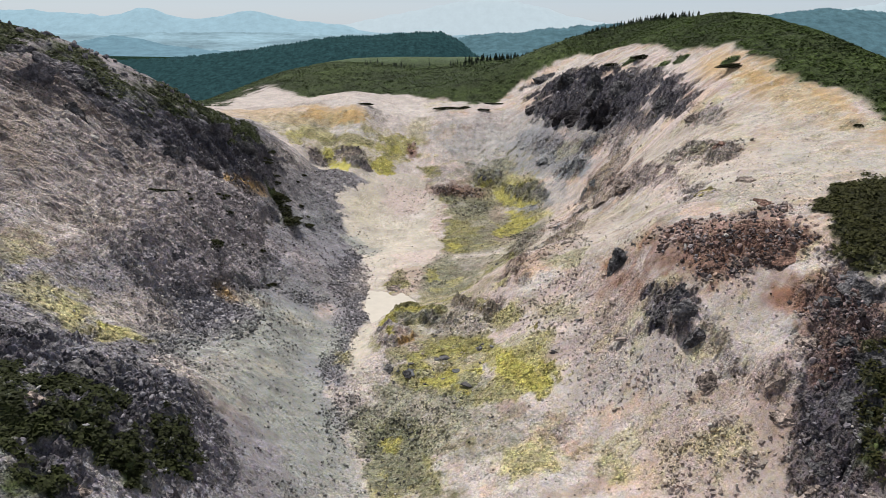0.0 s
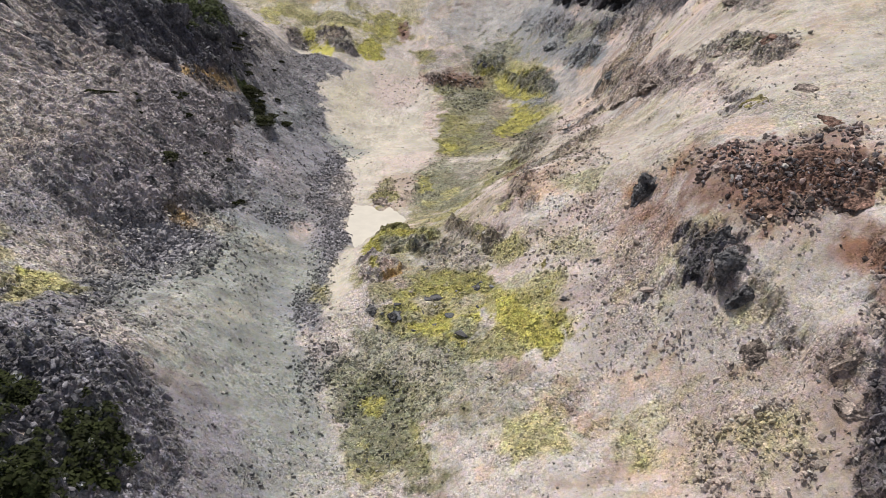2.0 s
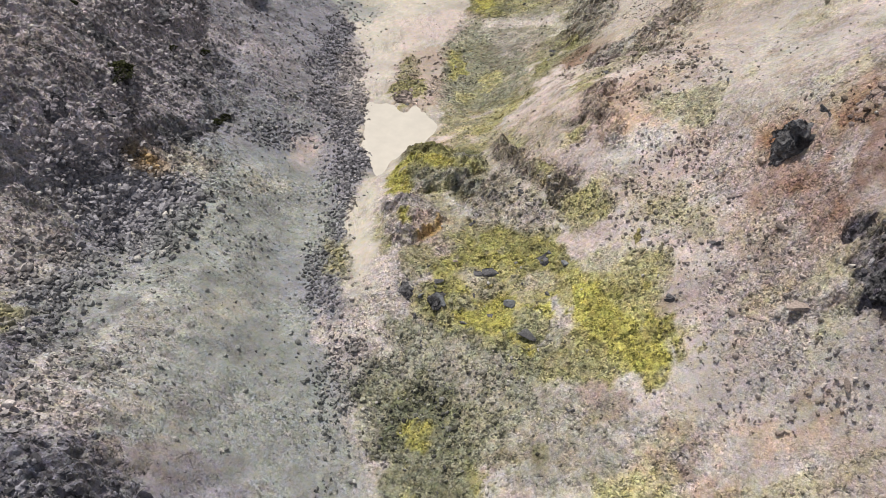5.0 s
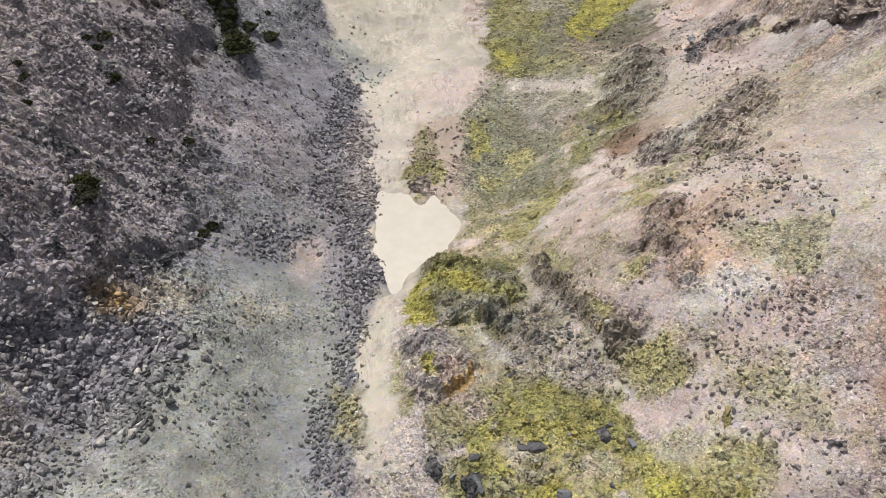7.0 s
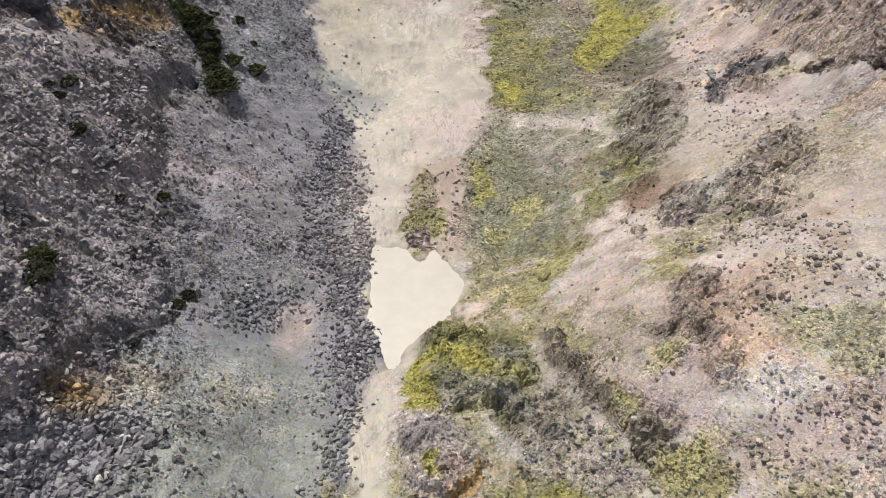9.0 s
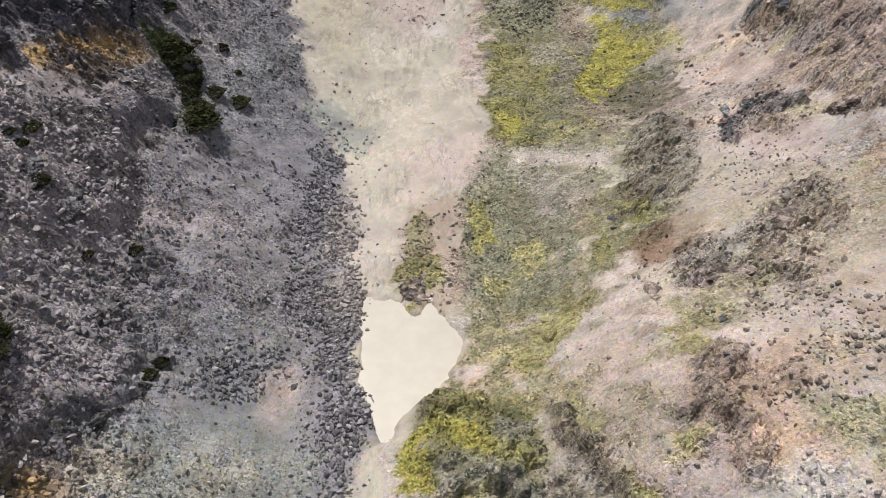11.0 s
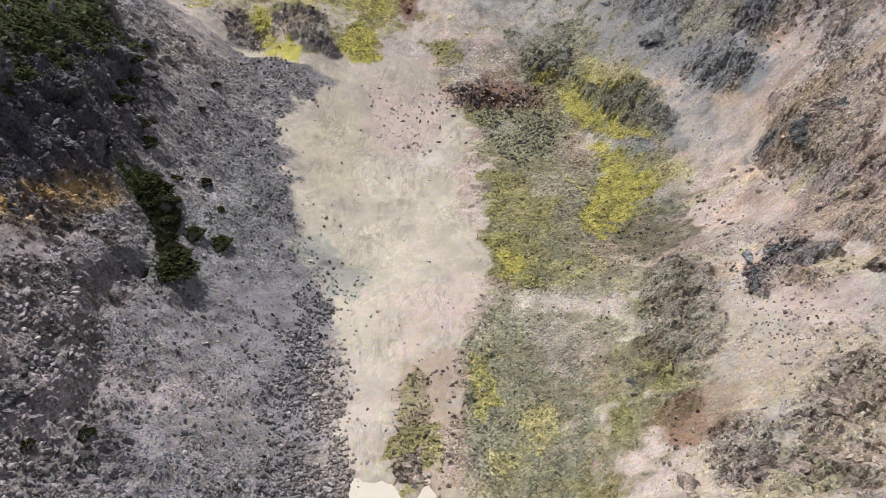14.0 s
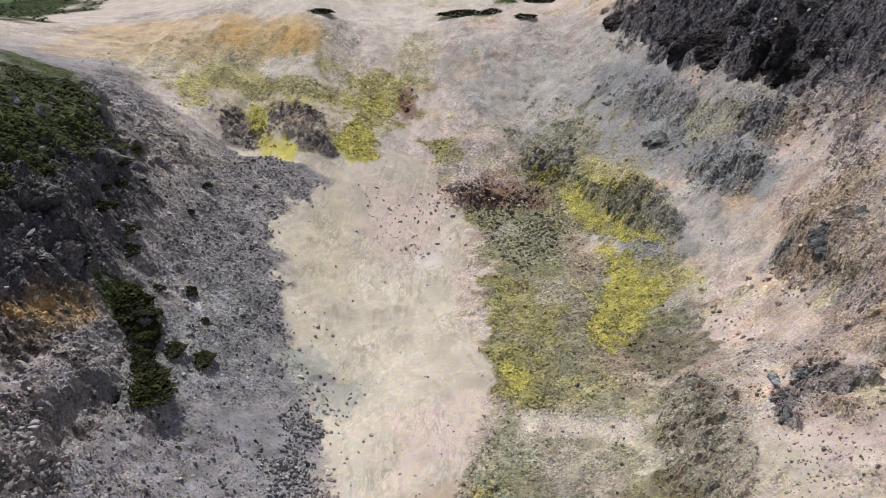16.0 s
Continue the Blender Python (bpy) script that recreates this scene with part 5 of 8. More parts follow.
for vx, vy, vr in ((71, 237, 2.2), (75, 231, 2.0), (78, 199, 2.2), (66, 259, 2.2)):
    veg = np.maximum(veg, step(1.2, 0.8, np.hypot((XS - vx) / vr, (YSS - vy) / vr / 1.3) + 0.4 * WARP))
blend("green", veg)
low_rim = (veg * step(40, 44, XS) * step(128, 118, YSS))[:, None]
COLOUR = COLOUR * (1 - low_rim) + np.array((0.034, 0.036, 0.015)) * low_rim
lush = veg * np.maximum(step(110, 135, YSS) * step(0, 40, XS), step(270, 300, YSS))
COLOUR = COLOUR * (1 - lush[:, None]) + np.array((0.040, 0.060, 0.012)) * (1 + 0.35 * WARP_WIDE + 0.25 * WARP)[:, None] * lush[:, None]
far = step(420, 600, np.hypot(XS, YSS))
COLOUR = COLOUR * (1 - far[:, None]) + np.array((0.085, 0.125, 0.05)) * far[:, None]

floor_mask = floor_mask * (1 - np.clip(MASK["olive"], 0, 1))

# ---- relief ----
def blocks(x, y, z, size, seed):
    """Broken rock: each cell of space is a block with its own level and tilt."""
    x, y, z = x / size, y / size, z / size
    ix, iy, iz = np.floor(x), np.floor(y), np.floor(z)
    best, second, level = np.full(len(x), 9.0), np.full(len(x), 9.0), np.zeros(len(x))
    for a in (-1, 0, 1):
        for b in (-1, 0, 1):
            for c in (-1, 0, 1):
                jx, jy, jz = ix + a, iy + b, (iz + c).astype(np.int64)
                h = [hashed(jx, jy, jz, seed + k) for k in range(6)]
                dx, dy, dz = x - jx - h[0], y - jy - h[1], z - jz - h[2]
                d = dx * dx + dy * dy + 1.4 * dz * dz
                near = d < best
                second = np.where(near, best, np.minimum(second, d))
                best = np.where(near, d, best)
                level = np.where(near, h[3] - 0.5 + (h[4] - 0.5) * 1.1 * dx + (h[5] - 0.5) * 1.1 * dy, level)
    return (level + 0.12) * step(0.0, 0.22, np.sqrt(second) - np.sqrt(best)) - 0.3 * best


ZS = valley(XS, YSS) + face_lift
core = step(420, 330, np.hypot(XS, YSS - 120))
soft = np.maximum(floor_mask, 0.9 * veg)
bony = 0.45 * step(-38, -50, XS) * step(265, 240, YSS) * step(-0.5, 0.3, fbm(XS, YSS, 16, 3, 88))
crag = np.clip(np.maximum(np.maximum(MASK["crag"], 0.8 * MASK["rocky"]), np.maximum(bony, 0.35 * face)) * 1.2, 0, 1) * (1 - floor_mask)
rough = core * (1 - 0.93 * soft)
for rise, points in KNOLLS:
    near = within(points, 3)
    d = inside_of(points, XS[near], YSS[near]) + 0.5 * WARP[near] + 0.35 * FLECK[near]
    ZS[near] += rise * step(-0.3, 0.9, d) * (0.55 + 0.45 * step(0.3, 3.0, d))
    crag[near] = np.maximum(crag[near], 0.5 * step(-0.6, 0.1, d))
left_side = step(-20, -40, XS) * step(270, 240, YSS)
right_wall = step(28, 48, XS) * step(120, 160, YSS)
head_wall = step(248, 262, YSS) * step(300, 285, YSS) * step(40, 10, XS)
ZS = ZS + rough * (0.30 * fbm(XS, YSS, 9, 3, 3) + 0.16 * fbm(XS, YSS, 2.4, 4, 4, 0.6))
ZS = ZS + rough * (0.35 + 0.4 * left_side) * (0.55 - np.abs(fbm(XS + 2 * WARP, YSS, 5.5, 4, 8, 0.6))) * step(-0.3, 0.5, WARP_WIDE + 0.4 * WARP)
ZS = ZS + 0.45 * right_wall * rough * (0.3 - np.abs(fbm(XS * 0.22 + WARP * 0.4, YSS, 4.2, 3, 15)))
ZS = ZS + 0.5 * head_wall * rough * (0.3 - np.abs(fbm(XS, YSS * 0.22 + WARP * 0.4, 4.8, 3, 16)))
ZS = ZS + 0.05 * floor_mask * braid
some = np.nonzero((crag > 0.03) & (core > 0.5))[0]
tint_of = hashed(np.floor(XS[some] / 1.3 + 0.5 * FLECK[some]), np.floor(YSS[some] / 1.3 + 0.5 * WARP[some]), 0, 12)
bx, by, bz, bc = XS[some], YSS[some], ZS[some], crag[some]
ZS[some] = bz + bc * (1.7 * blocks(bx + 0.6 * WARP[some], by, 0.45 * bz, 3.4, 81) + 1.25 * blocks(bx, by, 0.5 * bz, 1.6, 82) + 1.05 * blocks(bx, by, 0.5 * bz, 0.9, 84) + 1.2 * fbm(bx, by, 11, 3, 83))
# the milky pool and its outlet lie in a shallow hollow
POOL = -1.3
shore_left = np.interp(YSS, [136, 139.5, 143, 147, 152, 157], [-15.4, -16, -17, -16.8, -17.8, -18.1])
shore_right = np.interp(YSS, [136, 139.5, 143, 147, 150, 153, 157], [-14.6, -13.6, -9.6, -7.2, -6.2, -6.8, -9])
pool = step(-0.3, 0.3, XS - shore_left + 0.7 * WARP) * step(0.3, -0.3, XS - shore_right + 0.9 * WARP) * step(136, 138, YSS) * step(158, 156, YSS + WARP)
pool = pool * step(0.95, 1.1, np.hypot((XS + 11.3) / 1.9, (YSS - 158.0) / 4.6) + 0.3 * WARP)
shore = step(2.1, 1.5, np.hypot((XS + 12.5) / 6.5, (YSS - 147) / 11))
ZS = ZS * (1 - shore) + np.maximum(ZS, POOL + 0.12 + 0.15 * (1 + WARP)) * shore
ZS = ZS * (1 - pool) + (POOL - 0.25) * pool
grit = np.clip(0.04 + 0.5 * left_side + 0.38 * fbm(XS, YSS, 13, 4, 66), 0.0, 1) * (1 - floor_mask) * (1 - veg) * (1 - 0.55 * np.clip(MASK["greymud"], 0, 1)) + 0.45 * veg
grit = grit * (1 - 0.4 * MASK["dusty"])
grit = np.maximum(grit, 0.95 * crag * (1 - veg))
grit = np.maximum(grit, (0.16 + 0.1 * WARP) * (1 - floor_mask) * (1 - veg))
grit = np.maximum(grit, 0.72 * np.clip(MASK["olive"] + MASK["sulphur"], 0, 1) * (1 - floor_mask) * (1 - veg))
streaks = right_wall * fbm(XS * 0.10 + 0.3 * WARP, YSS, 1.7, 4, 77, 0.6) + head_wall * fbm(XS, YSS * 0.12 + 0.3 * WARP, 1.7, 4, 78, 0.6)
COLOUR[some] *= (1 + 0.5 * bc * (tint_of - 0.5))[:, None]
COLOUR = np.clip(COLOUR * (1 + (0.10 + 0.16 * left_side) * FLECK * (1 - 0.5 * floor_mask) + 0.10 * WARP + 0.08 * streaks * (1 - veg))[:, None], 0.004, 0.9)


def sheet(name, co, rows, cols, mat, colour=None, alpha=1.0, keen=None):
    me = bpy.data.meshes.new(name)
    n = rows * cols
    me.vertices.add(n)
    me.vertices.foreach_set("co", co.astype(np.float32).ravel())
    i = (np.arange(rows - 1)[:, None] * cols + np.arange(cols - 1)[None, :]).ravel()
    quads = np.stack([i, i + 1, i + cols + 1, i + cols], 1)
    me.loops.add(quads.size)
    me.loops.foreach_set("vertex_index", quads.ravel().astype(np.int32))
    me.polygons.add(len(quads))
    me.polygons.foreach_set("loop_start", (np.arange(len(quads)) * 4).astype(np.int32))
    me.polygons.foreach_set("use_smooth", np.ones(len(quads), bool) if keen is None else ~keen[i])
    me.update(calc_edges=True)
    if colour is not None:
        a = me.color_attributes.new("Col", "FLOAT_COLOR", "POINT")
        a.data.foreach_set("color", np.c_[colour, np.ones(n) * alpha].astype(np.float32).ravel())
    me.materials.append(mat)
    return new(name, me)


ground = sheet("ground", np.stack([XS, YSS, ZS], 1), *GX.shape, MAT_GROUND, COLOUR, grit, crag > 0.3)
tagged(ground, "bare volcanic valley ground with grey talus, pale ash and sulphur stains", "ground", kind="structure")

# ---- milky pool ----
wx, wy = np.meshgrid(np.linspace(-18.6, -5.8, 24), np.linspace(134, 158, 40))
MAT_WATER = material("milky_water", col=(0.53, 0.485, 0.41), rough=0.4, scale=0.5, spread=0.06, bump=0, specular=0.25)
pond = sheet("water_pool", np.stack([wx.ravel(), wy.ravel(), np.full(wx.size, POOL)], 1), *wx.shape, MAT_WATER)
tagged(pond, "still milky white pool on the pale valley floor", "water", kind="structure")

# ---- stones ----
AX, AY = GX[0], GY[:, 0]
ZGRID = ZS.reshape(GX.shape)
CGRID = COLOUR.reshape(*GX.shape, 3)


def cell(x, y):
    i = np.clip(np.searchsorted(AX, x) - 1, 0, len(AX) - 2)
    j = np.clip(np.searchsorted(AY, y) - 1, 0, len(AY) - 2)
    return i, j, (x - AX[i]) / (AX[i + 1] - AX[i]), (y - AY[j]) / (AY[j + 1] - AY[j])


def height(x, y):
    i, j, u, v = cell(np.asarray(x, float), np.asarray(y, float))
    return (ZGRID[j, i] * (1 - u) + ZGRID[j, i + 1] * u) * (1 - v) + (ZGRID[j + 1, i] * (1 - u) + ZGRID[j + 1, i + 1] * u) * v


def tone_at(x, y):
    i, j, u, v = cell(np.asarray(x, float), np.asarray(y, float))
    return CGRID[j, i]


rng = np.random.default_rng(7)


def stone_shape(seed, level=2, cuts=11, near=0.38, far=0.8):
    """An angular stone about one unit in radius: a ball with flat faces broken off it."""
    r = np.random.default_rng(seed)
    bm = bmesh.new()
    bmesh.ops.create_icosphere(bm, subdivisions=level, radius=1)
    co = np.array([v.co for v in bm.verts])
    tri = np.array([[v.index for v in f.verts] for f in bm.faces])
    bm.free()
    if level > 1:
        for _ in range(cuts):
            d = r.normal(size=3)
            d /= np.linalg.norm(d)
            over = np.maximum(co @ d - r.uniform(near, far), 0)
            co = co - over[:, None] * d
    co = co * (1 + r.uniform(-0.38 if level == 1 else -0.05, 0.25 if level == 1 else 0.05, size=(len(co), 1)))
    return co * r.uniform((0.85, 0.65, 0.5), (1.2, 1.0, 0.85)), tri


def turns(n, tilt=0.6):
    """Random turns as n matrices: any way round, tilted a little."""
    a, b, c = rng.uniform(0, 2 * math.pi, n), rng.normal(0, tilt, n), rng.normal(0, tilt, n)
    one, nil = np.ones(n), np.zeros(n)
    rz = np.stack([np.cos(a), -np.sin(a), nil, np.sin(a), np.cos(a), nil, nil, nil, one], 1).reshape(-1, 3, 3)
    rx = np.stack([one, nil, nil, nil, np.cos(b), -np.sin(b), nil, np.sin(b), np.cos(b)], 1).reshape(-1, 3, 3)
    ry = np.stack([np.cos(c), nil, np.sin(c), nil, one, nil, -np.sin(c), nil, np.cos(c)], 1).reshape(-1, 3, 3)
    return rz @ rx @ ry


def soup(name, verts, faces, mat, colour=None):
    me = bpy.data.meshes.new(name)
    me.vertices.add(len(verts))
    me.vertices.foreach_set("co", verts.astype(np.float32).ravel())
    k = faces.shape[1]
    me.loops.add(faces.size)
    me.loops.foreach_set("vertex_index", faces.astype(np.int32).ravel())
    me.polygons.add(len(faces))
    me.polygons.foreach_set("loop_start", (np.arange(len(faces)) * k).astype(np.int32))
    me.polygons.foreach_set("use_smooth", np.zeros(len(faces), bool))
    me.update(calc_edges=True)
    if colour is not None:
        a = me.color_attributes.new("Col", "FLOAT_COLOR", "POINT")
        a.data.foreach_set("color", np.c_[colour, np.ones(len(verts))].astype(np.float32).ravel())
    me.materials.append(mat)
    return me


def gather(shapes, places, sizes, tints, tilt=0.6):
    """Many stones as one set of vertices, faces and colours."""
    V, F, C, base = [], [], [], 0
    pick = rng.integers(0, len(shapes), len(places))
    rot = turns(len(places), tilt)
    for s, (co, tri) in enumerate(shapes):
        k = np.nonzero(pick == s)[0]
        if not len(k):
            continue
        v = np.einsum("nij,vj->nvi", rot[k], co) * sizes[k][:, None, None] + places[k][:, None, :]
        V.append(v.reshape(-1, 3))
        F.append((tri[None] + base + (np.arange(len(k)) * len(co))[:, None, None]).reshape(-1, 3))
        C.append(np.repeat(tints[k], len(co), axis=0))
        base += len(k) * len(co)
    return np.concatenate(V), np.concatenate(F), np.concatenate(C)


def chip(seed):
    """The simplest broken stone: six corners, eight faces."""
    r = np.random.default_rng(seed)
    co = np.array([(1, 0, 0), (0, 1, 0), (-1, 0, 0), (0, -1, 0), (0, 0, 1), (0, 0, -1)], float)
    co = co * r.uniform(0.7, 1.25, (6, 1)) + r.normal(0, 0.26, (6, 3))
    return co * r.uniform((0.9, 0.7, 0.5), (1.3, 1.1, 0.9)), np.array([(0, 1, 4), (1, 2, 4), (2, 3, 4), (3, 0, 4), (1, 0, 5), (2, 1, 5), (3, 2, 5), (0, 3, 5)])


CHIPS = [chip(600 + k) for k in range(24)]
STONES_SMALL = [stone_shape(100 + k, 1) for k in range(16)]
STONES = [stone_shape(200 + k, 2, 8, 0.18, 0.62) for k in range(18)]
GREY = np.array((0.155, 0.148, 0.154))
scattered = []


def scree(x, y, rx, ry, turn, count, low, high):
    """A spread of loose stones over an oval of ground, thinning to its edge."""
    count = int(count * 0.65)
    r = np.sqrt(rng.uniform(0, 1, count)) * rng.uniform(0.75, 1.25, count)
    a = rng.uniform(0, 2 * math.pi, count)
    u, v = rx * r * np.cos(a), ry * r * np.sin(a)
    c, s = math.cos(radians(turn)), math.sin(radians(turn))
    px, py = x + u * c - v * s, y + u * s + v * c
    clump = fbm(px, py, 3.5, 3, 61)
    keep = rng.uniform(-0.9, 0.7, count) < clump * 1.5
    size = 0.9 * low * (1.25 * high / low) ** (rng.uniform(0, 1, count) ** 2.4)
    scattered.append(np.stack([px, py, size], 1)[keep])


# ---- outcrops: piles of joined blocks standing out of the slopes ----
# black is dark cliff rock lowered further, its shade put into the colour
ROCK_TONES = dict(black=(0.050, 0.043, 0.045), dark=(0.125, 0.12, 0.122), pale=(0.34, 0.275, 0.235), lilac=(0.18, 0.167, 0.18), white=(0.5, 0.47, 0.43), stained=(0.27, 0.23, 0.10), red=(0.21, 0.125, 0.095), olive=(0.165, 0.16, 0.11), blue=(0.20, 0.205, 0.21))
ROCK_WORDS = dict(black="dark lava with shade in its colour", dark="dark grey andesite", pale="pale pinkish altered rock", lilac="light purplish grey andesite", white="whitish bleached rock", stained="yellow-stained sulphurous rock", red="reddish brown oxidised lava", olive="dark olive-grey rock", blue="blue-grey clayey rock")


def crag_mass(seed, level):
    """A joined mass of broken rock, about one unit in radius."""
    co, tri = stone_shape(seed, level, 22)
    x, y, z = co.T
    d = 0.30 * noise3(x * 1.7 + seed, y * 1.7, z * 1.7, seed) + 0.24 * blocks(x + 5 * seed, y, z, 0.5, seed) + 0.2 * blocks(x, y + 3 * seed, z, 0.24, seed + 9) + 0.12 * blocks(x, y, z + seed, 0.12, seed + 5)
    co = co * (1 + d + 0.1)[:, None] / np.array((0.95, 0.85, 0.75)) * (1, 1, 0.85)
    return co, tri


CRAGS = [crag_mass(400 + k, 5 if k < 9 else 4) for k in range(18)]
CRAG_MESH = {}
for tone in ROCK_TONES:
    for k, (co, tri) in enumerate(CRAGS):
        n = noise3(co[:, 0] * 2 + k, co[:, 1] * 2, co[:, 2] * 2, 5)
        CRAG_MESH[tone, k] = (co, tri, np.array(ROCK_TONES[tone]) * (1 + 0.5 * n + 0.5 * noise3(co[:, 0] * 6, co[:, 1] * 6, co[:, 2] * 6 + k, 8))[:, None])
MESHED = {}


def outcrop(tone, x, y, rx, ry, rise):
    k = int(rng.integers(0, 9)) + (0 if rx > 3.2 else 9)
    if (tone, k) not in MESHED:
        MESHED[tone, k] = soup("rock_outcrop", *CRAG_MESH[tone, k][:2], MAT_CRAG, CRAG_MESH[tone, k][2])
    ob = new("rock_outcrop", MESHED[tone, k])
    e = 0.5 * (rx + ry)
    up = Vector((float(height(x - e, y) - height(x + e, y)), float(height(x, y - e) - height(x, y + e)), 2 * e)).normalized()
    lean = Vector((0, 0, 1)).rotation_difference(up.lerp(Vector((0, 0, 1)), 0.3).normalized())
    tall = rise * (0.62 + 0.35 * (rise > 0.95)) * math.sqrt(rx * min(ry, 1.3 * rx))
    m = lean.to_matrix().to_4x4() @ Matrix.Rotation(rng.uniform(-0.5, 0.5) + (math.pi if rng.uniform() > 0.5 else 0), 4, "Z") @ Matrix.Diagonal((rx, ry, tall, 1))
    z = float(min(height(x, y), height(x + 0.3 * rx, y), height(x - 0.3 * rx, y))) - 0.12 * tall
    ob.matrix_basis = Matrix.Translation((x, y, z)) @ m
    scree(x, y, 1.5 * rx, 1.5 * ry, 0, int(min(140, 25 + 6 * rx * ry)), 0.18, min(1.1, 0.35 * rx + 0.2))
    return tagged(ob, f"craggy outcrop of {ROCK_WORDS[tone]} on the slope", "rock", "outcrops of the valley")


def rough_stone(seed):
    """A finer stone with a broken, pitted face."""
    co, tri = stone_shape(seed, 3, 16, 0.25, 0.6)
    n = sum(noise3(co[:, 0] * s + 9.7 * seed, co[:, 1] * s, co[:, 2] * s, seed) * 0.05 / k for k, s in ((1, 2.6), (1.8, 5.3)))
    return co * (1 + n[:, None]), tri


STONES_FINE = [rough_stone(300 + k) for k in range(10)]
MAT_STONE = material("loose_stone", attr="Col", scale=4.0, spread=0.3, bump=0.5)
MAT_CRAG = material("crag_rock", attr="Col", scale=1.6, spread=0.35, bump=0.9, object_random=True, facets=True)
outcrop("dark", 30.4, 114.0, 3.5, 3.6, 1.35)
outcrop("dark", 32.9, 116.6, 2.6, 2.6, 0.9)
outcrop("dark", 32.7, 97.7, 3.7, 3.4, 1.3)
outcrop("dark", 34.9, 94.1, 2.9, 2.4, 1.2)
outcrop("dark", 34.6, 97.6, 3.0, 2.2, 1.1)
outcrop("dark", 36.4, 91.0, 3.5, 2.1, 0.9)
outcrop("pale", 41.9, 80.0, 2.8, 1.7, 1)
outcrop("pale", 41.8, 76.0, 2.3, 1.6, 1)
outcrop("pale", 38.0, 85.8, 4.5, 2.7, 0.7)
outcrop("dark", 54.2, 85.7, 3.6, 3.6, 0.8)
outcrop("dark", 50.8, 76.9, 2.7, 3.8, 0.8)
outcrop("dark", 45.7, 70.0, 4.5, 4.0, 0.8)
outcrop("red", 47.2, 102.9, 5.1, 3.1, 0.6)
outcrop("red", 41.5, 100.4, 7.6, 4.5, 0.5)
outcrop("red", 49.7, 95.3, 4.8, 3.3, 0.5)
outcrop("red", 51.4, 109.3, 3.0, 2.9, 0.8)
outcrop("stained", 16.3, 112.5, 1.7, 1.7, 0.8)
outcrop("stained", 0.3, 112.6, 2.1, 1.3, 0.6)
outcrop("dark", -5.6, 111.8, 2.0, 1.5, 0.8)
outcrop("dark", -9.4, 112.9, 1.9, 1.2, 0.8)
outcrop("dark", 3.9, 115.0, 1.7, 1.0, 0.8)
outcrop("dark", 6.5, 114.3, 2.0, 1.6, 0.8)
outcrop("pale", 39.7, 167.5, 5.2, 3.1, 1)
outcrop("pale", 42.3, 195.3, 4.7, 3.3, 0.9)
outcrop("blue", 34.1, 178.6, 2.4, 2.2, 0.8)
outcrop("blue", 29.3, 173.0, 1.1, 2.7, 0.9)
outcrop("pale", 17.9, 153.2, 2.3, 3.2, 0.7)
outcrop("pale", 14.0, 147.5, 1.9, 4.2, 0.7)
outcrop("pale", 20.6, 147.6, 3.6, 3.9, 0.5)
outcrop("pale", 28.3, 151.9, 4.3, 6.2, 0.5)
outcrop("dark", 13.9, 246.3, 2.9, 2.4, 0.8)
outcrop("blue", 39.8, 224.1, 4.6, 2.8, 0.8)
outcrop("dark", 47.0, 227.6, 3.3, 2.0, 0.9)
outcrop("pale", 42.2, 198.3, 3.7, 4.3, 0.9)
outcrop("pale", 46.9, 198.9, 3.7, 4.8, 0.9)
outcrop("blue", 31.5, 255.9, 6.7, 4.0, 0.5)
outcrop("blue", 38.7, 239.9, 7.1, 4.3, 0.5)
outcrop("red", -11.7, 264.9, 1.7, 2.7, 0.8)
outcrop("black", 54.1, 226.8, 8.0, 4.8, 0.7)
outcrop("blue", 30.8, 178.7, 1.9, 3.9, 0.8)
outcrop("blue", 34.2, 178.9, 2.5, 1.5, 0.6)
outcrop("pale", -11.1, 157.5, 2.9, 3.7, 0.5)
outcrop("black", 37.4, 274.2, 6.1, 5.0, 1.1)
outcrop("black", 42.4, 259.7, 6.7, 4.4, 1.1)
outcrop("black", 48.6, 247.5, 7.2, 4.7, 1.1)
outcrop("black", 54.3, 238.5, 6.7, 4.3, 1.1)
outcrop("black", 58.1, 230.3, 5.3, 4.2, 1.1)
outcrop("black", 44.7, 245.0, 2.7, 2.8, 1)
outcrop("dark", 43.5, 309.1, 5.3, 6.9, 1.1)
outcrop("dark", 46.6, 277.5, 5.6, 7.3, 1.1)
outcrop("dark", 55.0, 256.4, 6.8, 8.8, 1.1)
outcrop("dark", 61.2, 241.3, 5.3, 6.9, 1.1)
outcrop("dark", 63.9, 206.1, 3.9, 5.1, 1.1)
outcrop("dark", 58.0, 208.7, 3.0, 3.9, 1)
outcrop("dark", 52.6, 242.3, 5.7, 4.7, 0.9)
outcrop("pale", 61.3, 174.5, 3.6, 4.8, 0.9)
outcrop("pale", 43.8, 160.5, 6.5, 10.2, 0.9)
outcrop("pale", 45.9, 132.7, 4.3, 3.9, 0.8)
outcrop("stained", 46.8, 123.7, 3.0, 3.8, 0.6)
outcrop("pale", 52.0, 150.9, 3.6, 7.2, 0.9)
outcrop("red", 57.6, 142.7, 3.4, 6.2, 0.8)
outcrop("pale", 52.4, 120.7, 1.8, 2.8, 0.8)
outcrop("lilac", -100.4, 174.9, 5.4, 7.0, 1)
outcrop("lilac", -93.0, 175.3, 6.2, 8.1, 1)
outcrop("dark", -84.7, 173.6, 5.4, 6.7, 1)
outcrop("lilac", -78.4, 173.5, 4.9, 4.8, 1)
outcrop("lilac", -92.0, 162.8, 6.3, 3.9, 1)
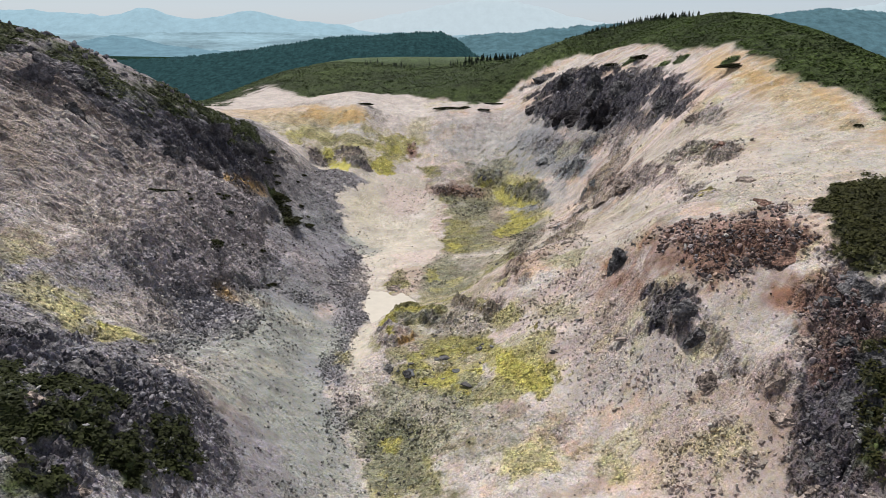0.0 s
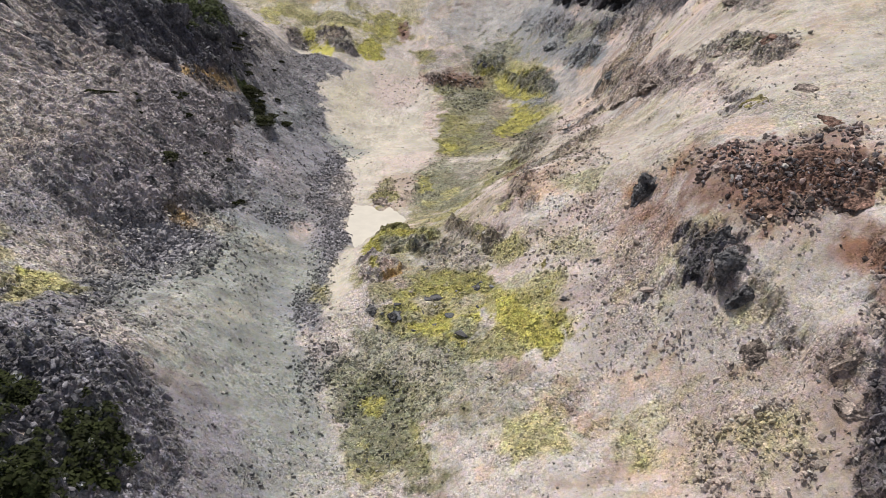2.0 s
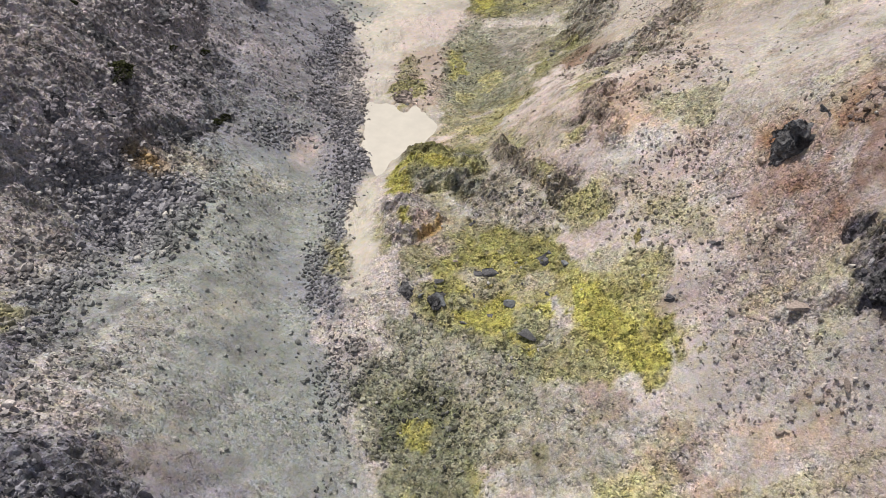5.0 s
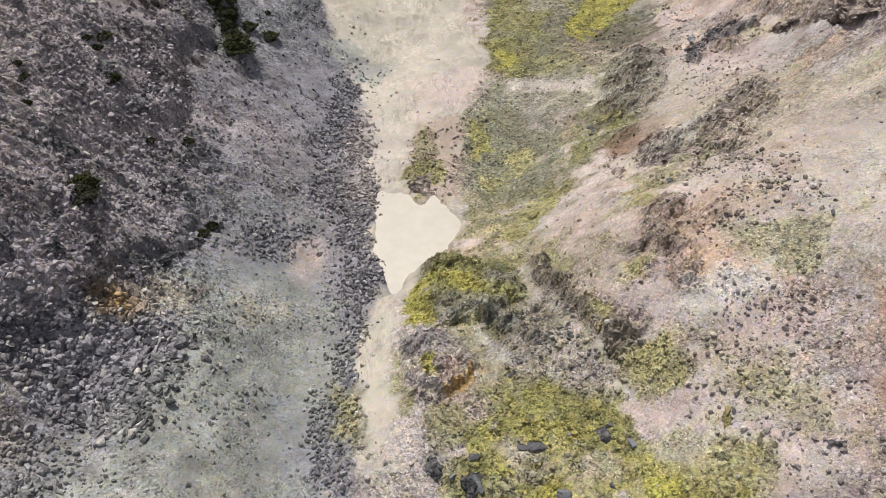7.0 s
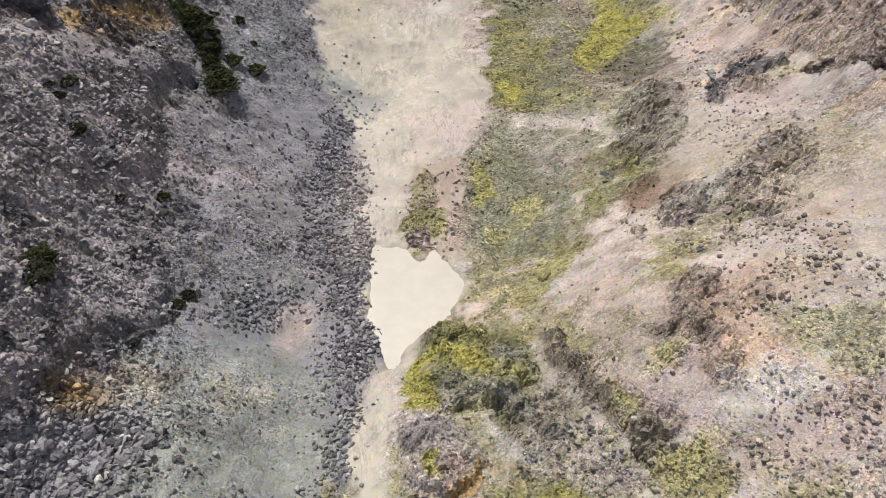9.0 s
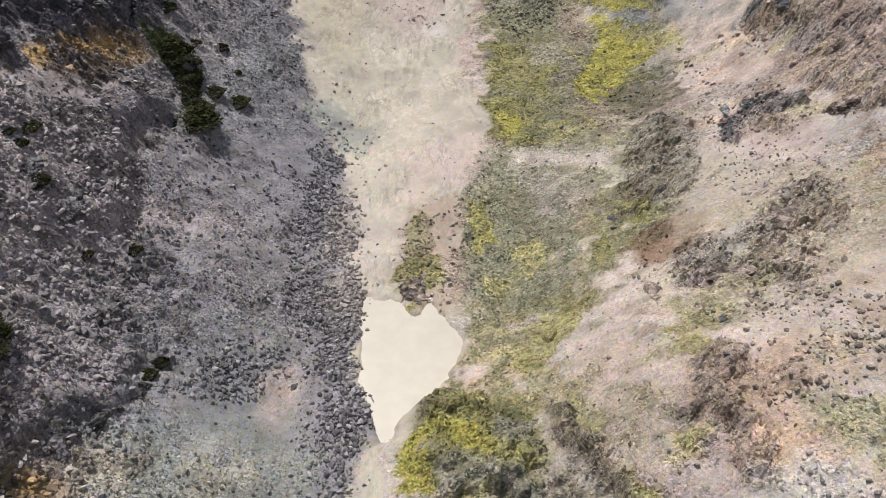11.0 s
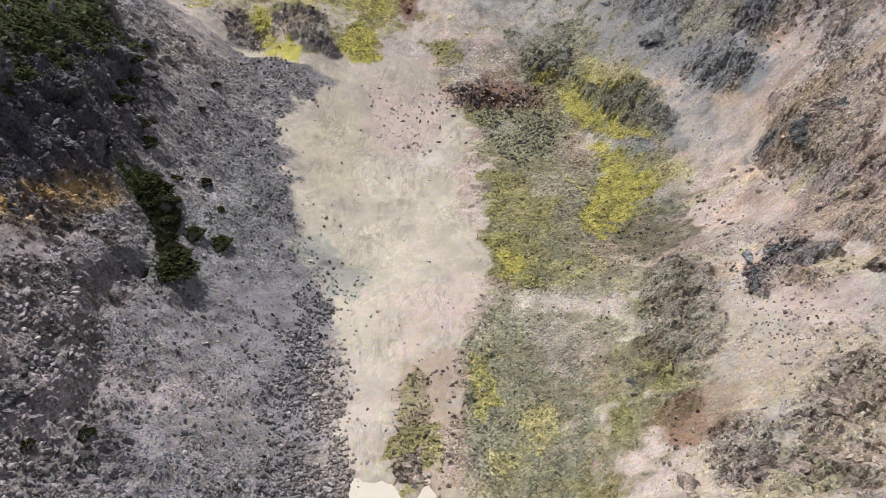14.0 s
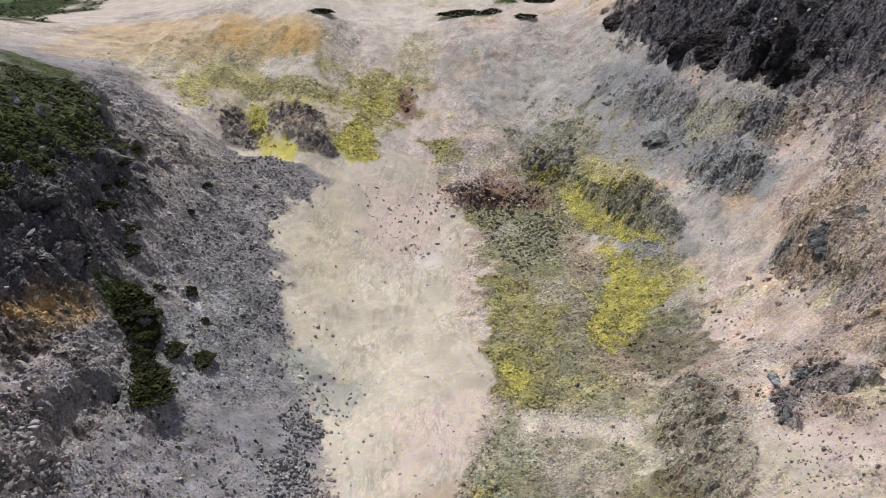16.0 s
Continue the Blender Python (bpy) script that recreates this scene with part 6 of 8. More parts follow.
outcrop("dark", -72.6, 178.6, 5.6, 5.3, 1)
outcrop("lilac", -67.0, 185.6, 5.3, 5.8, 1)
outcrop("lilac", -62.3, 193.0, 5.2, 6.2, 1)
outcrop("dark", -57.4, 199.4, 4.8, 6.2, 1)
outcrop("lilac", -53.6, 195.9, 4.1, 5.4, 1)
outcrop("lilac", -71.1, 163.6, 4.7, 3.0, 1)
outcrop("dark", -65.1, 167.2, 4.8, 3.6, 1)
outcrop("lilac", -59.5, 173.9, 5.0, 4.6, 1)
outcrop("lilac", -73.7, 151.9, 5.4, 3.8, 1)
outcrop("dark", -82.0, 158.5, 5.0, 3.0, 1)
outcrop("lilac", -54.2, 178.5, 3.8, 3.7, 1)
outcrop("lilac", -51.4, 127.2, 5.3, 3.2, 0.9)
outcrop("lilac", -42.9, 132.0, 5.6, 3.4, 0.9)
outcrop("dark", -39.6, 136.0, 3.0, 3.3, 0.9)
outcrop("lilac", -55.4, 122.0, 4.1, 2.4, 0.9)
outcrop("lilac", -48.1, 125.6, 5.3, 3.2, 0.9)
outcrop("pale", -64.4, 124.8, 4.1, 2.8, 0.8)
outcrop("dark", -51.3, 143.0, 4.7, 2.8, 0.8)
outcrop("dark", -41.7, 155.1, 2.2, 3.9, 0.9)
outcrop("dark", -45.4, 156.1, 2.9, 2.6, 0.8)
outcrop("dark", -51.5, 159.0, 2.8, 2.8, 0.8)
outcrop("dark", -51.6, 142.1, 2.4, 2.0, 0.8)
outcrop("dark", -41.6, 147.0, 2.1, 2.8, 0.8)
outcrop("dark", -46.6, 129.9, 3.4, 2.0, 0.9)
outcrop("dark", -42.1, 132.6, 3.6, 2.2, 0.9)
outcrop("dark", -40.0, 138.7, 2.2, 2.5, 0.9)
outcrop("dark", -58.8, 201.7, 3.5, 3.5, 1)
outcrop("dark", -55.7, 205.5, 3.7, 3.9, 1)
outcrop("dark", -56.2, 219.9, 3.1, 4.0, 1)
outcrop("dark", -54.5, 192.5, 4.0, 2.4, 1)
outcrop("dark", -50.7, 196.9, 2.9, 2.5, 0.9)
outcrop("dark", -60.0, 232.7, 2.4, 3.2, 1)
outcrop("dark", -47.7, 181.0, 3.7, 2.8, 0.8)
outcrop("dark", -47.8, 170.2, 2.2, 2.7, 0.8)
outcrop("dark", -45.2, 184.1, 1.9, 2.4, 0.9)
outcrop("dark", -55.0, 87.5, 3.8, 4.0, 0.8)
outcrop("dark", -44.6, 76.0, 2.9, 4.4, 0.8)
outcrop("dark", -41.4, 80.3, 2.6, 3.9, 0.7)
outcrop("pale", -42.8, 66.8, 2.4, 2.9, 0.8)
outcrop("pale", -35.8, 68.5, 2.5, 1.9, 0.8)
outcrop("dark", -34.2, 78.7, 2.8, 2.3, 0.7)
outcrop("dark", -29.5, 80.2, 2.2, 2.0, 0.7)
outcrop("dark", -39.3, 58.1, 2.1, 1.6, 0.8)
outcrop("pale", -34.9, 58.9, 2.7, 1.6, 0.8)
outcrop("dark", -30.9, 64.2, 2.4, 1.4, 0.7)
outcrop("dark", -28.3, 71.9, 2.7, 1.8, 0.7)
outcrop("dark", -48.3, 156.4, 2.7, 2.8, 0.9)
outcrop("dark", -45.5, 161.9, 2.4, 3.2, 0.9)
outcrop("dark", -41.0, 141.9, 3.0, 2.8, 0.8)
outcrop("dark", -37.9, 139.2, 2.0, 1.9, 0.8)
outcrop("dark", -31.2, 141.6, 2.1, 1.3, 0.6)
outcrop("dark", -49.7, 168.5, 3.1, 3.0, 0.8)
outcrop("dark", -45.1, 185.9, 2.7, 3.2, 0.8)
outcrop("black", 44.3, 252.0, 6.4, 3.8, 1.1)
outcrop("black", 50.6, 239.7, 5.8, 3.5, 1.1)
outcrop("black", 54.2, 231.5, 5.5, 3.3, 1)
outcrop("black", 51.8, 249.7, 7.2, 4.3, 1.1)
outcrop("black", 57.2, 240.3, 6.7, 4.0, 1.1)
outcrop("dark", 50.3, 86.0, 2.9, 2.4, 0.9)
outcrop("dark", 49.7, 80.0, 2.8, 2.0, 0.9)
outcrop("dark", 46.7, 76.9, 2.3, 1.7, 0.9)
outcrop("dark", 48.0, 72.9, 3.3, 2.1, 0.9)
outcrop("dark", 44.2, 71.9, 2.6, 1.6, 0.8)
outcrop("dark", 45.9, 66.5, 3.1, 1.9, 0.9)
outcrop("pale", 42.3, 68.3, 2.5, 1.5, 0.8)
outcrop("pale", 40.4, 74.0, 2.7, 1.6, 0.8)
outcrop("pale", 46.4, 82.7, 2.4, 1.6, 0.8)
outcrop("blue", 46.6, 196.6, 6.3, 5.2, 0.7)
outcrop("stained", 4.1, 147.5, 1.9, 2.8, 0.8)

# ---- single boulders ----
BOULDER_MESH = {}
for tone in ROCK_TONES:
    for k in range(4):
        co, tri = STONES_FINE[(k * 3 + len(tone)) % 10]
        low = co[:, 2].min() * 0.72
        tint = np.tile(np.array(ROCK_TONES[tone]) * (0.85 + 0.1 * k), (len(co), 1))
        BOULDER_MESH[tone, k] = soup("boulder", co - (0, 0, low), tri, MAT_STONE, tint)


def boulder(tone, x, y, size):
    k = int(rng.integers(0, 4))
    ob = new("boulder", BOULDER_MESH[tone, k])
    s = size * 0.56
    ob.matrix_basis = Matrix.LocRotScale((x, y, float(height(x, y)) - 0.12 * size), Euler((0, 0, rng.uniform(0, 6.28))), (s, s * rng.uniform(0.8, 1.1), s * rng.uniform(0.8, 1.15)))
    where = "sandy valley floor" if -32 < x < 0 and y > 150 else "stony slope"
    return tagged(ob, f"angular boulder of {ROCK_WORDS[tone]} on the {where}", "boulder", "boulders of the valley")


boulder("dark", -20.8, 242.9, 0.99)
boulder("dark", -17.5, 242.8, 1.33)
boulder("dark", -8.9, 241.3, 0.88)
boulder("dark", -10.4, 240.7, 0.77)
boulder("dark", -9.7, 238.4, 0.87)
boulder("dark", -5.6, 238.6, 1.09)
boulder("dark", -6.0, 237.9, 0.87)
boulder("dark", -6.3, 236.8, 0.86)
boulder("dark", -9.5, 234.7, 1.29)
boulder("dark", -3.0, 234.6, 1.39)
boulder("dark", -7.5, 238.8, 0.65)
boulder("dark", -5.5, 241.0, 0.77)
boulder("dark", -6.2, 228.2, 1.14)
boulder("dark", -11.4, 222.2, 0.80)
boulder("dark", -1.3, 227.0, 1.03)
boulder("dark", 1.6, 233.6, 1.27)
boulder("dark", 0.2, 235.4, 1.50)
boulder("dark", -1.4, 237.5, 1.51)
boulder("dark", -12.7, 234.9, 1.29)
boulder("dark", -19.1, 240.3, 0.77)
boulder("stained", -29.3, 196.9, 0.83)
boulder("dark", -28.5, 194.9, 1.14)
boulder("dark", -26.2, 197.4, 1.09)
boulder("dark", -25.7, 195.5, 0.74)
boulder("dark", -25.0, 194.5, 0.74)
boulder("dark", -22.4, 191.0, 0.96)
boulder("white", -23.3, 190.3, 0.80)
boulder("dark", -19.2, 192.1, 0.57)
boulder("dark", -17.8, 194.9, 0.41)
boulder("dark", -38.4, 164.2, 1.52)
boulder("dark", -35.0, 162.6, 1.61)
boulder("dark", 0.6, 114.1, 2.48)
boulder("dark", -1.1, 122.5, 0.85)
boulder("dark", -1.6, 122.0, 0.85)
boulder("pale", -3.5, 116.5, 0.81)
boulder("dark", -1.5, 111.5, 1.00)
boulder("dark", 4.0, 111.7, 0.76)
boulder("dark", -6.6, 115.9, 0.69)
boulder("dark", -38.4, 120.8, 2.10)
boulder("dark", -36.1, 120.4, 1.17)
boulder("dark", -38.7, 118.2, 1.37)
boulder("dark", -35.7, 113.4, 1.30)
boulder("white", -38.7, 116.7, 1.46)
boulder("pale", -38.9, 113.8, 1.09)
boulder("dark", -38.3, 114.6, 1.31)
boulder("pale", -42.2, 117.9, 1.13)
boulder("pale", -40.1, 119.0, 1.03)
boulder("dark", -33.0, 123.8, 1.34)
boulder("pale", -33.7, 122.1, 0.90)
boulder("pale", -35.2, 123.0, 0.72)
boulder("pale", -34.6, 122.8, 0.72)
boulder("dark", -31.1, 116.6, 0.80)
boulder("dark", -44.0, 121.6, 1.16)
boulder("white", -19.7, 119.1, 1.29)
boulder("pale", -16.2, 116.0, 1.01)
boulder("dark", -33.1, 123.8, 1.05)
boulder("dark", -35.9, 120.4, 0.89)
boulder("dark", -35.6, 113.5, 0.93)
boulder("dark", -24.2, 144.1, 0.88)
boulder("dark", 5.0, 124.7, 0.81)
boulder("dark", -1.4, 122.2, 0.81)
boulder("pale", 13.9, 118.5, 0.63)
boulder("dark", 22.4, 108.3, 1.08)
boulder("pale", 19.7, 113.0, 0.76)
boulder("pale", 14.4, 110.7, 0.68)
boulder("pale", 9.3, 121.6, 0.76)
boulder("pale", 17.6, 121.5, 0.62)
boulder("dark", 28.3, 128.9, 1.05)
boulder("dark", 27.6, 127.6, 1.03)
boulder("dark", 13.9, 165.0, 1.15)
boulder("white", -46.3, 104.8, 0.85)
boulder("white", -44.1, 98.1, 1.07)
boulder("dark", -40.6, 93.4, 1.09)
boulder("white", -37.8, 92.3, 0.73)
boulder("white", -37.7, 109.6, 0.93)
boulder("dark", -7.7, 106.8, 0.85)
boulder("dark", -28.0, 96.0, 0.73)
boulder("dark", -27.4, 92.9, 0.80)
boulder("dark", 18.1, 104.3, 0.86)
boulder("pale", 23.1, 107.9, 0.86)
boulder("dark", 7.5, 95.9, 0.85)
boulder("dark", -35.7, 113.5, 0.85)
boulder("dark", -33.2, 123.8, 0.94)
boulder("dark", 7.8, 95.8, 1.08)
boulder("dark", -38.6, 88.1, 1.21)
boulder("dark", -32.8, 124.9, 1.16)
boulder("dark", -37.3, 112.5, 1.22)
boulder("white", 30.2, 79.6, 0.90)
boulder("pale", 32.0, 82.4, 0.78)
boulder("stained", 16.3, 113.1, 1.22)
boulder("pale", 29.4, 91.8, 1.70)
boulder("pale", 17.2, 88.0, 0.71)
boulder("pale", 24.9, 85.6, 0.69)
boulder("pale", 38.4, 77.6, 0.73)
boulder("dark", 39.9, 79.6, 0.74)
boulder("dark", -25.1, 122.5, 0.75)
boulder("dark", -34.6, 163.5, 1.04)
boulder("dark", -37.5, 151.8, 0.67)
boulder("dark", -24.3, 144.3, 0.79)
boulder("white", -27.4, 142.5, 0.64)
boulder("dark", -16.0, 132.7, 0.71)
boulder("dark", -9.5, 128.7, 0.55)
boulder("dark", 4.6, 124.7, 0.92)
boulder("dark", 0.1, 126.5, 0.75)
boulder("dark", -1.3, 122.2, 0.82)
boulder("dark", -34.6, 126.3, 0.73)
boulder("dark", -32.6, 123.8, 1.03)
boulder("dark", -36.8, 121.7, 1.18)
boulder("dark", -39.1, 122.1, 1.09)
boulder("dark", -41.4, 123.8, 0.90)
boulder("dark", -43.6, 120.8, 1.06)
boulder("dark", 21.9, 118.6, 0.68)
boulder("dark", 13.7, 165.5, 1.22)
boulder("dark", -22.2, 192.0, 1.13)
boulder("dark", -19.0, 193.1, 0.76)
boulder("dark", -22.2, 166.1, 0.79)
boulder("dark", -19.1, 192.3, 0.69)
boulder("dark", -23.2, 190.6, 1.19)
boulder("dark", 13.9, 165.5, 1.21)
boulder("dark", 12.5, 161.8, 0.91)
boulder("dark", -16.2, 166.9, 0.71)
boulder("dark", -18.3, 162.2, 0.68)
boulder("pale", -10.2, 160.4, 1.33)
boulder("dark", -10.9, 155.8, 1.02)
boulder("pale", -28.1, 156.9, 0.63)
boulder("dark", -38.4, 165.7, 0.79)
boulder("dark", -37.9, 151.3, 0.91)
boulder("dark", -24.2, 144.3, 1.02)
boulder("dark", 16.8, 139.6, 1.18)
boulder("dark", 15.3, 134.9, 1.10)
boulder("dark", -10.1, 235.5, 0.84)
boulder("dark", 22.4, 259.5, 1.63)
boulder("dark", 19.9, 262.2, 0.95)
boulder("dark", -8.3, 217.6, 0.75)
boulder("dark", -22.0, 203.5, 0.67)
boulder("dark", -22.4, 191.1, 0.75)
boulder("dark", -19.4, 192.0, 0.46)
boulder("dark", -5.7, 113.8, 1.64)
boulder("dark", -0.7, 114.2, 1.89)
boulder("blue", 2.6, 109.1, 2.04)
boulder("dark", 0.2, 108.6, 1.21)
boulder("dark", 6.6, 109.2, 1.30)
boulder("dark", 17.9, 104.6, 1.29)
boulder("blue", -7.7, 112.0, 1.25)
boulder("dark", -2.8, 108.3, 1.09)
boulder("blue", 9.0, 112.4, 1.76)
boulder("dark", 7.4, 114.8, 1.31)
boulder("dark", 4.7, 125.3, 1.12)
boulder("dark", 11.3, 190.6, 1.75)
boulder("dark", 13.3, 163.3, 1.32)
boulder("dark", 13.5, 166.1, 1.62)
boulder("pale", 29.7, 182.3, 2.83)
boulder("dark", 29.1, 176.3, 1.98)

boulder("blue", -5.5, 111.6, 2.79)
boulder("dark", 4.0, 105.2, 2.98)
boulder("dark", 22.9, 108.1, 1.74)
boulder("dark", 18.0, 104.2, 1.36)
boulder("pale", 27.6, 99.0, 2.48)
boulder("dark", -7.7, 107.1, 1.36)
boulder("dark", -8.3, 109.9, 1.49)

# grey blocks along the crest of the ridge
for k in range(120):
    u = rng.uniform(0, 1)
    cx, cy = np.interp(u, (0, 0.55, 0.8, 1), (-113, -80, -66, -58)), np.interp(u, (0, 0.55, 0.8, 1), (187, 205, 226, 236))
    down = 13 * rng.uniform(0, 1) ** 1.5
    boulder("lilac" if rng.uniform() < 0.75 else "dark", float(cx + 0.75 * down + rng.normal(0, 1)), float(cy - 0.6 * down + rng.normal(0, 1)), float(1.3 * 3.2 ** (rng.uniform() ** 1.6)))

# ---- loose stones ----
scree(-44.7, 121.0, 7.4, 5.6, 32, 1500, 0.25, 0.8)
scree(-38.6, 118.5, 5.0, 3.8, 133, 350, 0.4, 1.2)
scree(-20.0, 140.1, 16.7, 2.8, 95, 900, 0.2, 0.7)
scree(-20.7, 152.6, 12.0, 3.5, 95, 600, 0.25, 0.75)
scree(-20.0, 136.2, 11.3, 3.7, 96, 800, 0.2, 0.6)
scree(-25.0, 170.8, 12.9, 6.1, 94, 900, 0.2, 0.6)
scree(-20.0, 154.5, 8.7, 3.7, 95, 800, 0.2, 0.75)
scree(-28.1, 146.2, 4.2, 3.5, 35, 500, 0.3, 0.7)
scree(-21.0, 118.7, 6.3, 1.7, 98, 400, 0.2, 0.6)
scree(-19.6, 116.0, 8.9, 2.0, 97, 350, 0.2, 0.6)
scree(-15.6, 104.7, 4.8, 2.4, 93, 200, 0.2, 0.6)
scree(-5.9, 103.0, 7.1, 4.5, 166, 500, 0.2, 0.6)
scree(-14.0, 89.5, 9.3, 2.9, 97, 400, 0.2, 0.7)
scree(-5.3, 93.6, 9.5, 6.5, 111, 400, 0.2, 0.6)
scree(-45.5, 113.0, 10.1, 5.8, 67, 700, 0.2, 0.6)
scree(-42.2, 89.7, 7.4, 3.4, 89, 220, 0.4, 1.1)
scree(-35.0, 73.9, 14.6, 6.5, 103, 1800, 0.3, 1.1)
scree(-47.8, 74.8, 12.8, 6.8, 117, 700, 0.3, 1.1)
scree(-51.4, 127.2, 16.0, 5.4, 49, 800, 0.3, 0.9)
scree(-60.1, 185.3, 36.5, 6.8, 86, 400, 0.5, 1.6)
scree(-82.2, 164.5, 18.8, 14.7, 67, 700, 0.5, 1.8)
scree(-57.5, 201.1, 20.2, 6.3, 103, 600, 0.5, 1.5)
scree(-33.6, 204.4, 19.8, 6.8, 97, 1100, 0.15, 0.5)
scree(-40.8, 221.2, 19.0, 6.5, 98, 600, 0.15, 0.5)
scree(-51.2, 241.1, 13.9, 4.9, 88, 300, 0.2, 0.6)
scree(-36.2, 237.8, 6.6, 5.9, 76, 260, 0.2, 0.6)
scree(-15.6, 227.5, 6.9, 5.1, 10, 160, 0.2, 0.5)
scree(-15.9, 239.1, 6.4, 4.2, 10, 130, 0.2, 0.6)
scree(-3.1, 239.3, 5.5, 4.0, 159, 160, 0.3, 0.8)
scree(7.6, 238.8, 8.5, 4.2, 1, 350, 0.3, 0.8)
scree(43.0, 227.1, 15.2, 4.6, 121, 300, 0.3, 0.9)
scree(50.3, 226.1, 12.9, 4.2, 113, 350, 0.3, 1)
scree(32.1, 198.1, 6.8, 3.6, 93, 200, 0.15, 0.5)
scree(15.5, 123.8, 9.0, 6.4, 156, 700, 0.15, 0.5)
scree(19.5, 115.8, 9.9, 7.7, 97, 800, 0.15, 0.5)
scree(19.3, 96.6, 8.7, 5.4, 161, 450, 0.15, 0.5)
scree(24.6, 96.0, 12.0, 7.4, 128, 450, 0.15, 0.5)
scree(33.2, 78.2, 6.9, 4.6, 133, 450, 0.2, 0.6)
scree(44.5, 99.8, 11.5, 7.0, 130, 800, 0.3, 0.9)
scree(48.0, 78.8, 10.4, 5.2, 72, 800, 0.35, 1.2)
scree(51.7, 218.8, 40.0, 6.1, 102, 400, 0.4, 1.1)
scree(53.0, 255.3, 40.0, 6.9, 106, 350, 0.7, 2.2)
scree(26.3, 153.6, 19.5, 6.6, 68, 700, 0.15, 0.5)
scree(1.2, 170.2, 19.2, 7.1, 85, 900, 0.12, 0.4)
scree(9.4, 199.8, 15.4, 10.6, 87, 500, 0.12, 0.45)
scree(-7.3, 131.0, 11.8, 7.5, 100, 400, 0.15, 0.5)
scree(0.6, 115.9, 9.5, 6.2, 168, 600, 0.15, 0.5)
scree(-46.6, 156.6, 17.9, 7.6, 81, 900, 0.2, 0.7)
scree(-44.5, 147.4, 15.1, 7.8, 72, 900, 0.2, 0.7)
scree(-47.5, 164.7, 15.7, 4.8, 100, 900, 0.25, 0.9)
scree(-42.1, 142.7, 5.9, 4.2, 96, 700, 0.25, 0.9)
scree(-47.7, 181.0, 10.0, 5.0, 93, 500, 0.25, 0.9)
scree(5.4, 238.6, 8.0, 3.3, 0, 260, 0.5, 1.5)
scree(0.2, 240.0, 4.3, 2.7, 170, 90, 0.5, 1.4)
scree(-43.9, 123.6, 7.6, 4.5, 29, 900, 0.35, 1)
scree(-40.4, 119.1, 5.7, 4.8, 157, 350, 0.5, 1.3)
scree(-42.3, 120.2, 6.1, 4.6, 23, 500, 0.35, 1.1)
scree(-44.2, 105.0, 5.7, 3.0, 125, 220, 0.4, 1.1)
scree(-19.4, 148.9, 11.2, 2.1, 94, 350, 0.35, 0.9)
scree(-18.9, 137.5, 9.3, 1.9, 95, 350, 0.35, 0.9)
scree(-21.0, 173.7, 10.3, 2.9, 95, 260, 0.35, 1)
scree(-17.2, 161.3, 8.3, 1.6, 94, 220, 0.35, 0.9)
scree(-23.4, 181.0, 10.7, 3.5, 96, 400, 0.3, 0.9)
scree(-22.3, 187.4, 8.3, 3.5, 96, 300, 0.3, 0.8)
scree(-39.7, 89.8, 5.7, 2.6, 89, 90, 0.6, 1.4)
scree(45.1, 99.4, 9.4, 4.6, 139, 500, 0.3, 0.9)
scree(50.0, 82.4, 6.4, 4.6, 83, 500, 0.35, 1.2)
scree(45.9, 70.5, 6.3, 3.9, 82, 600, 0.35, 1.2)
scree(42.2, 100.0, 9.0, 3.8, 137, 500, 0.35, 1)
scree(-45.6, 118.6, 9.0, 6.9, 52, 900, 0.35, 1.1)
scree(-42.8, 120.6, 7.6, 6.9, 22, 800, 0.4, 1.1)
scree(-10.8, 165.5, 9.7, 2.6, 90, 500, 0.18, 0.6)
scree(-43.5, 122.5, 7.8, 5.4, 36, 700, 0.6, 1.35)
scree(-45.5, 109.7, 4.3, 4.0, 88, 350, 0.5, 1.25)
scree(-37.7, 122.2, 3.3, 2.8, 120, 120, 0.7, 1.4)
scree(6.2, 240.3, 9.9, 3.4, 172, 420, 0.3, 1)
scree(14.5, 228.3, 8.7, 3.3, 81, 300, 0.25, 0.8)
scree(-0.9, 239.8, 4.5, 4.0, 142, 120, 0.3, 0.9)
scree(21.4, 190.7, 8.0, 6.4, 117, 400, 0.2, 0.6)
scree(-2.0, 165.3, 5.6, 3.8, 84, 300, 0.2, 0.6)
scree(-7.5, 238.5, 8.8, 6.5, 96, 120, 0.2, 0.6)
scree(-7.1, 95.3, 10.1, 5.9, 103, 500, 0.2, 0.8)
scree(-44.2, 132.3, 8.5, 3.4, 46, 800, 0.3, 0.95)
scree(-29.5, 132.3, 5.6, 4.0, 52, 150, 0.2, 0.6)
scree(-30.0, 121.3, 4.0, 2.8, 88, 120, 0.25, 0.7)
scree(4.5, 129.0, 6.8, 2.5, 111, 200, 0.15, 0.4)


def stones_in(count, low, high, *points):
    """Loose stones within an outline."""
    xs, ys = zip(*points)
    px, py = rng.uniform(min(xs) - 1, max(xs) + 1, 5 * count), rng.uniform(min(ys) - 1, max(ys) + 1, 5 * count)
    d = inside_of(points, px, py) + 0.9 * fbm(px, py, 2.5, 3, 63)
    ok = np.nonzero((d > 0) & (rng.uniform(-1.0, 0.5, len(px)) < fbm(px, py, 3.5, 3, 62)))[0][:count]
    scattered.append(np.stack([px[ok], py[ok], low * (high / low) ** (rng.uniform(0, 1, len(ok)) ** 2.5)], 1))


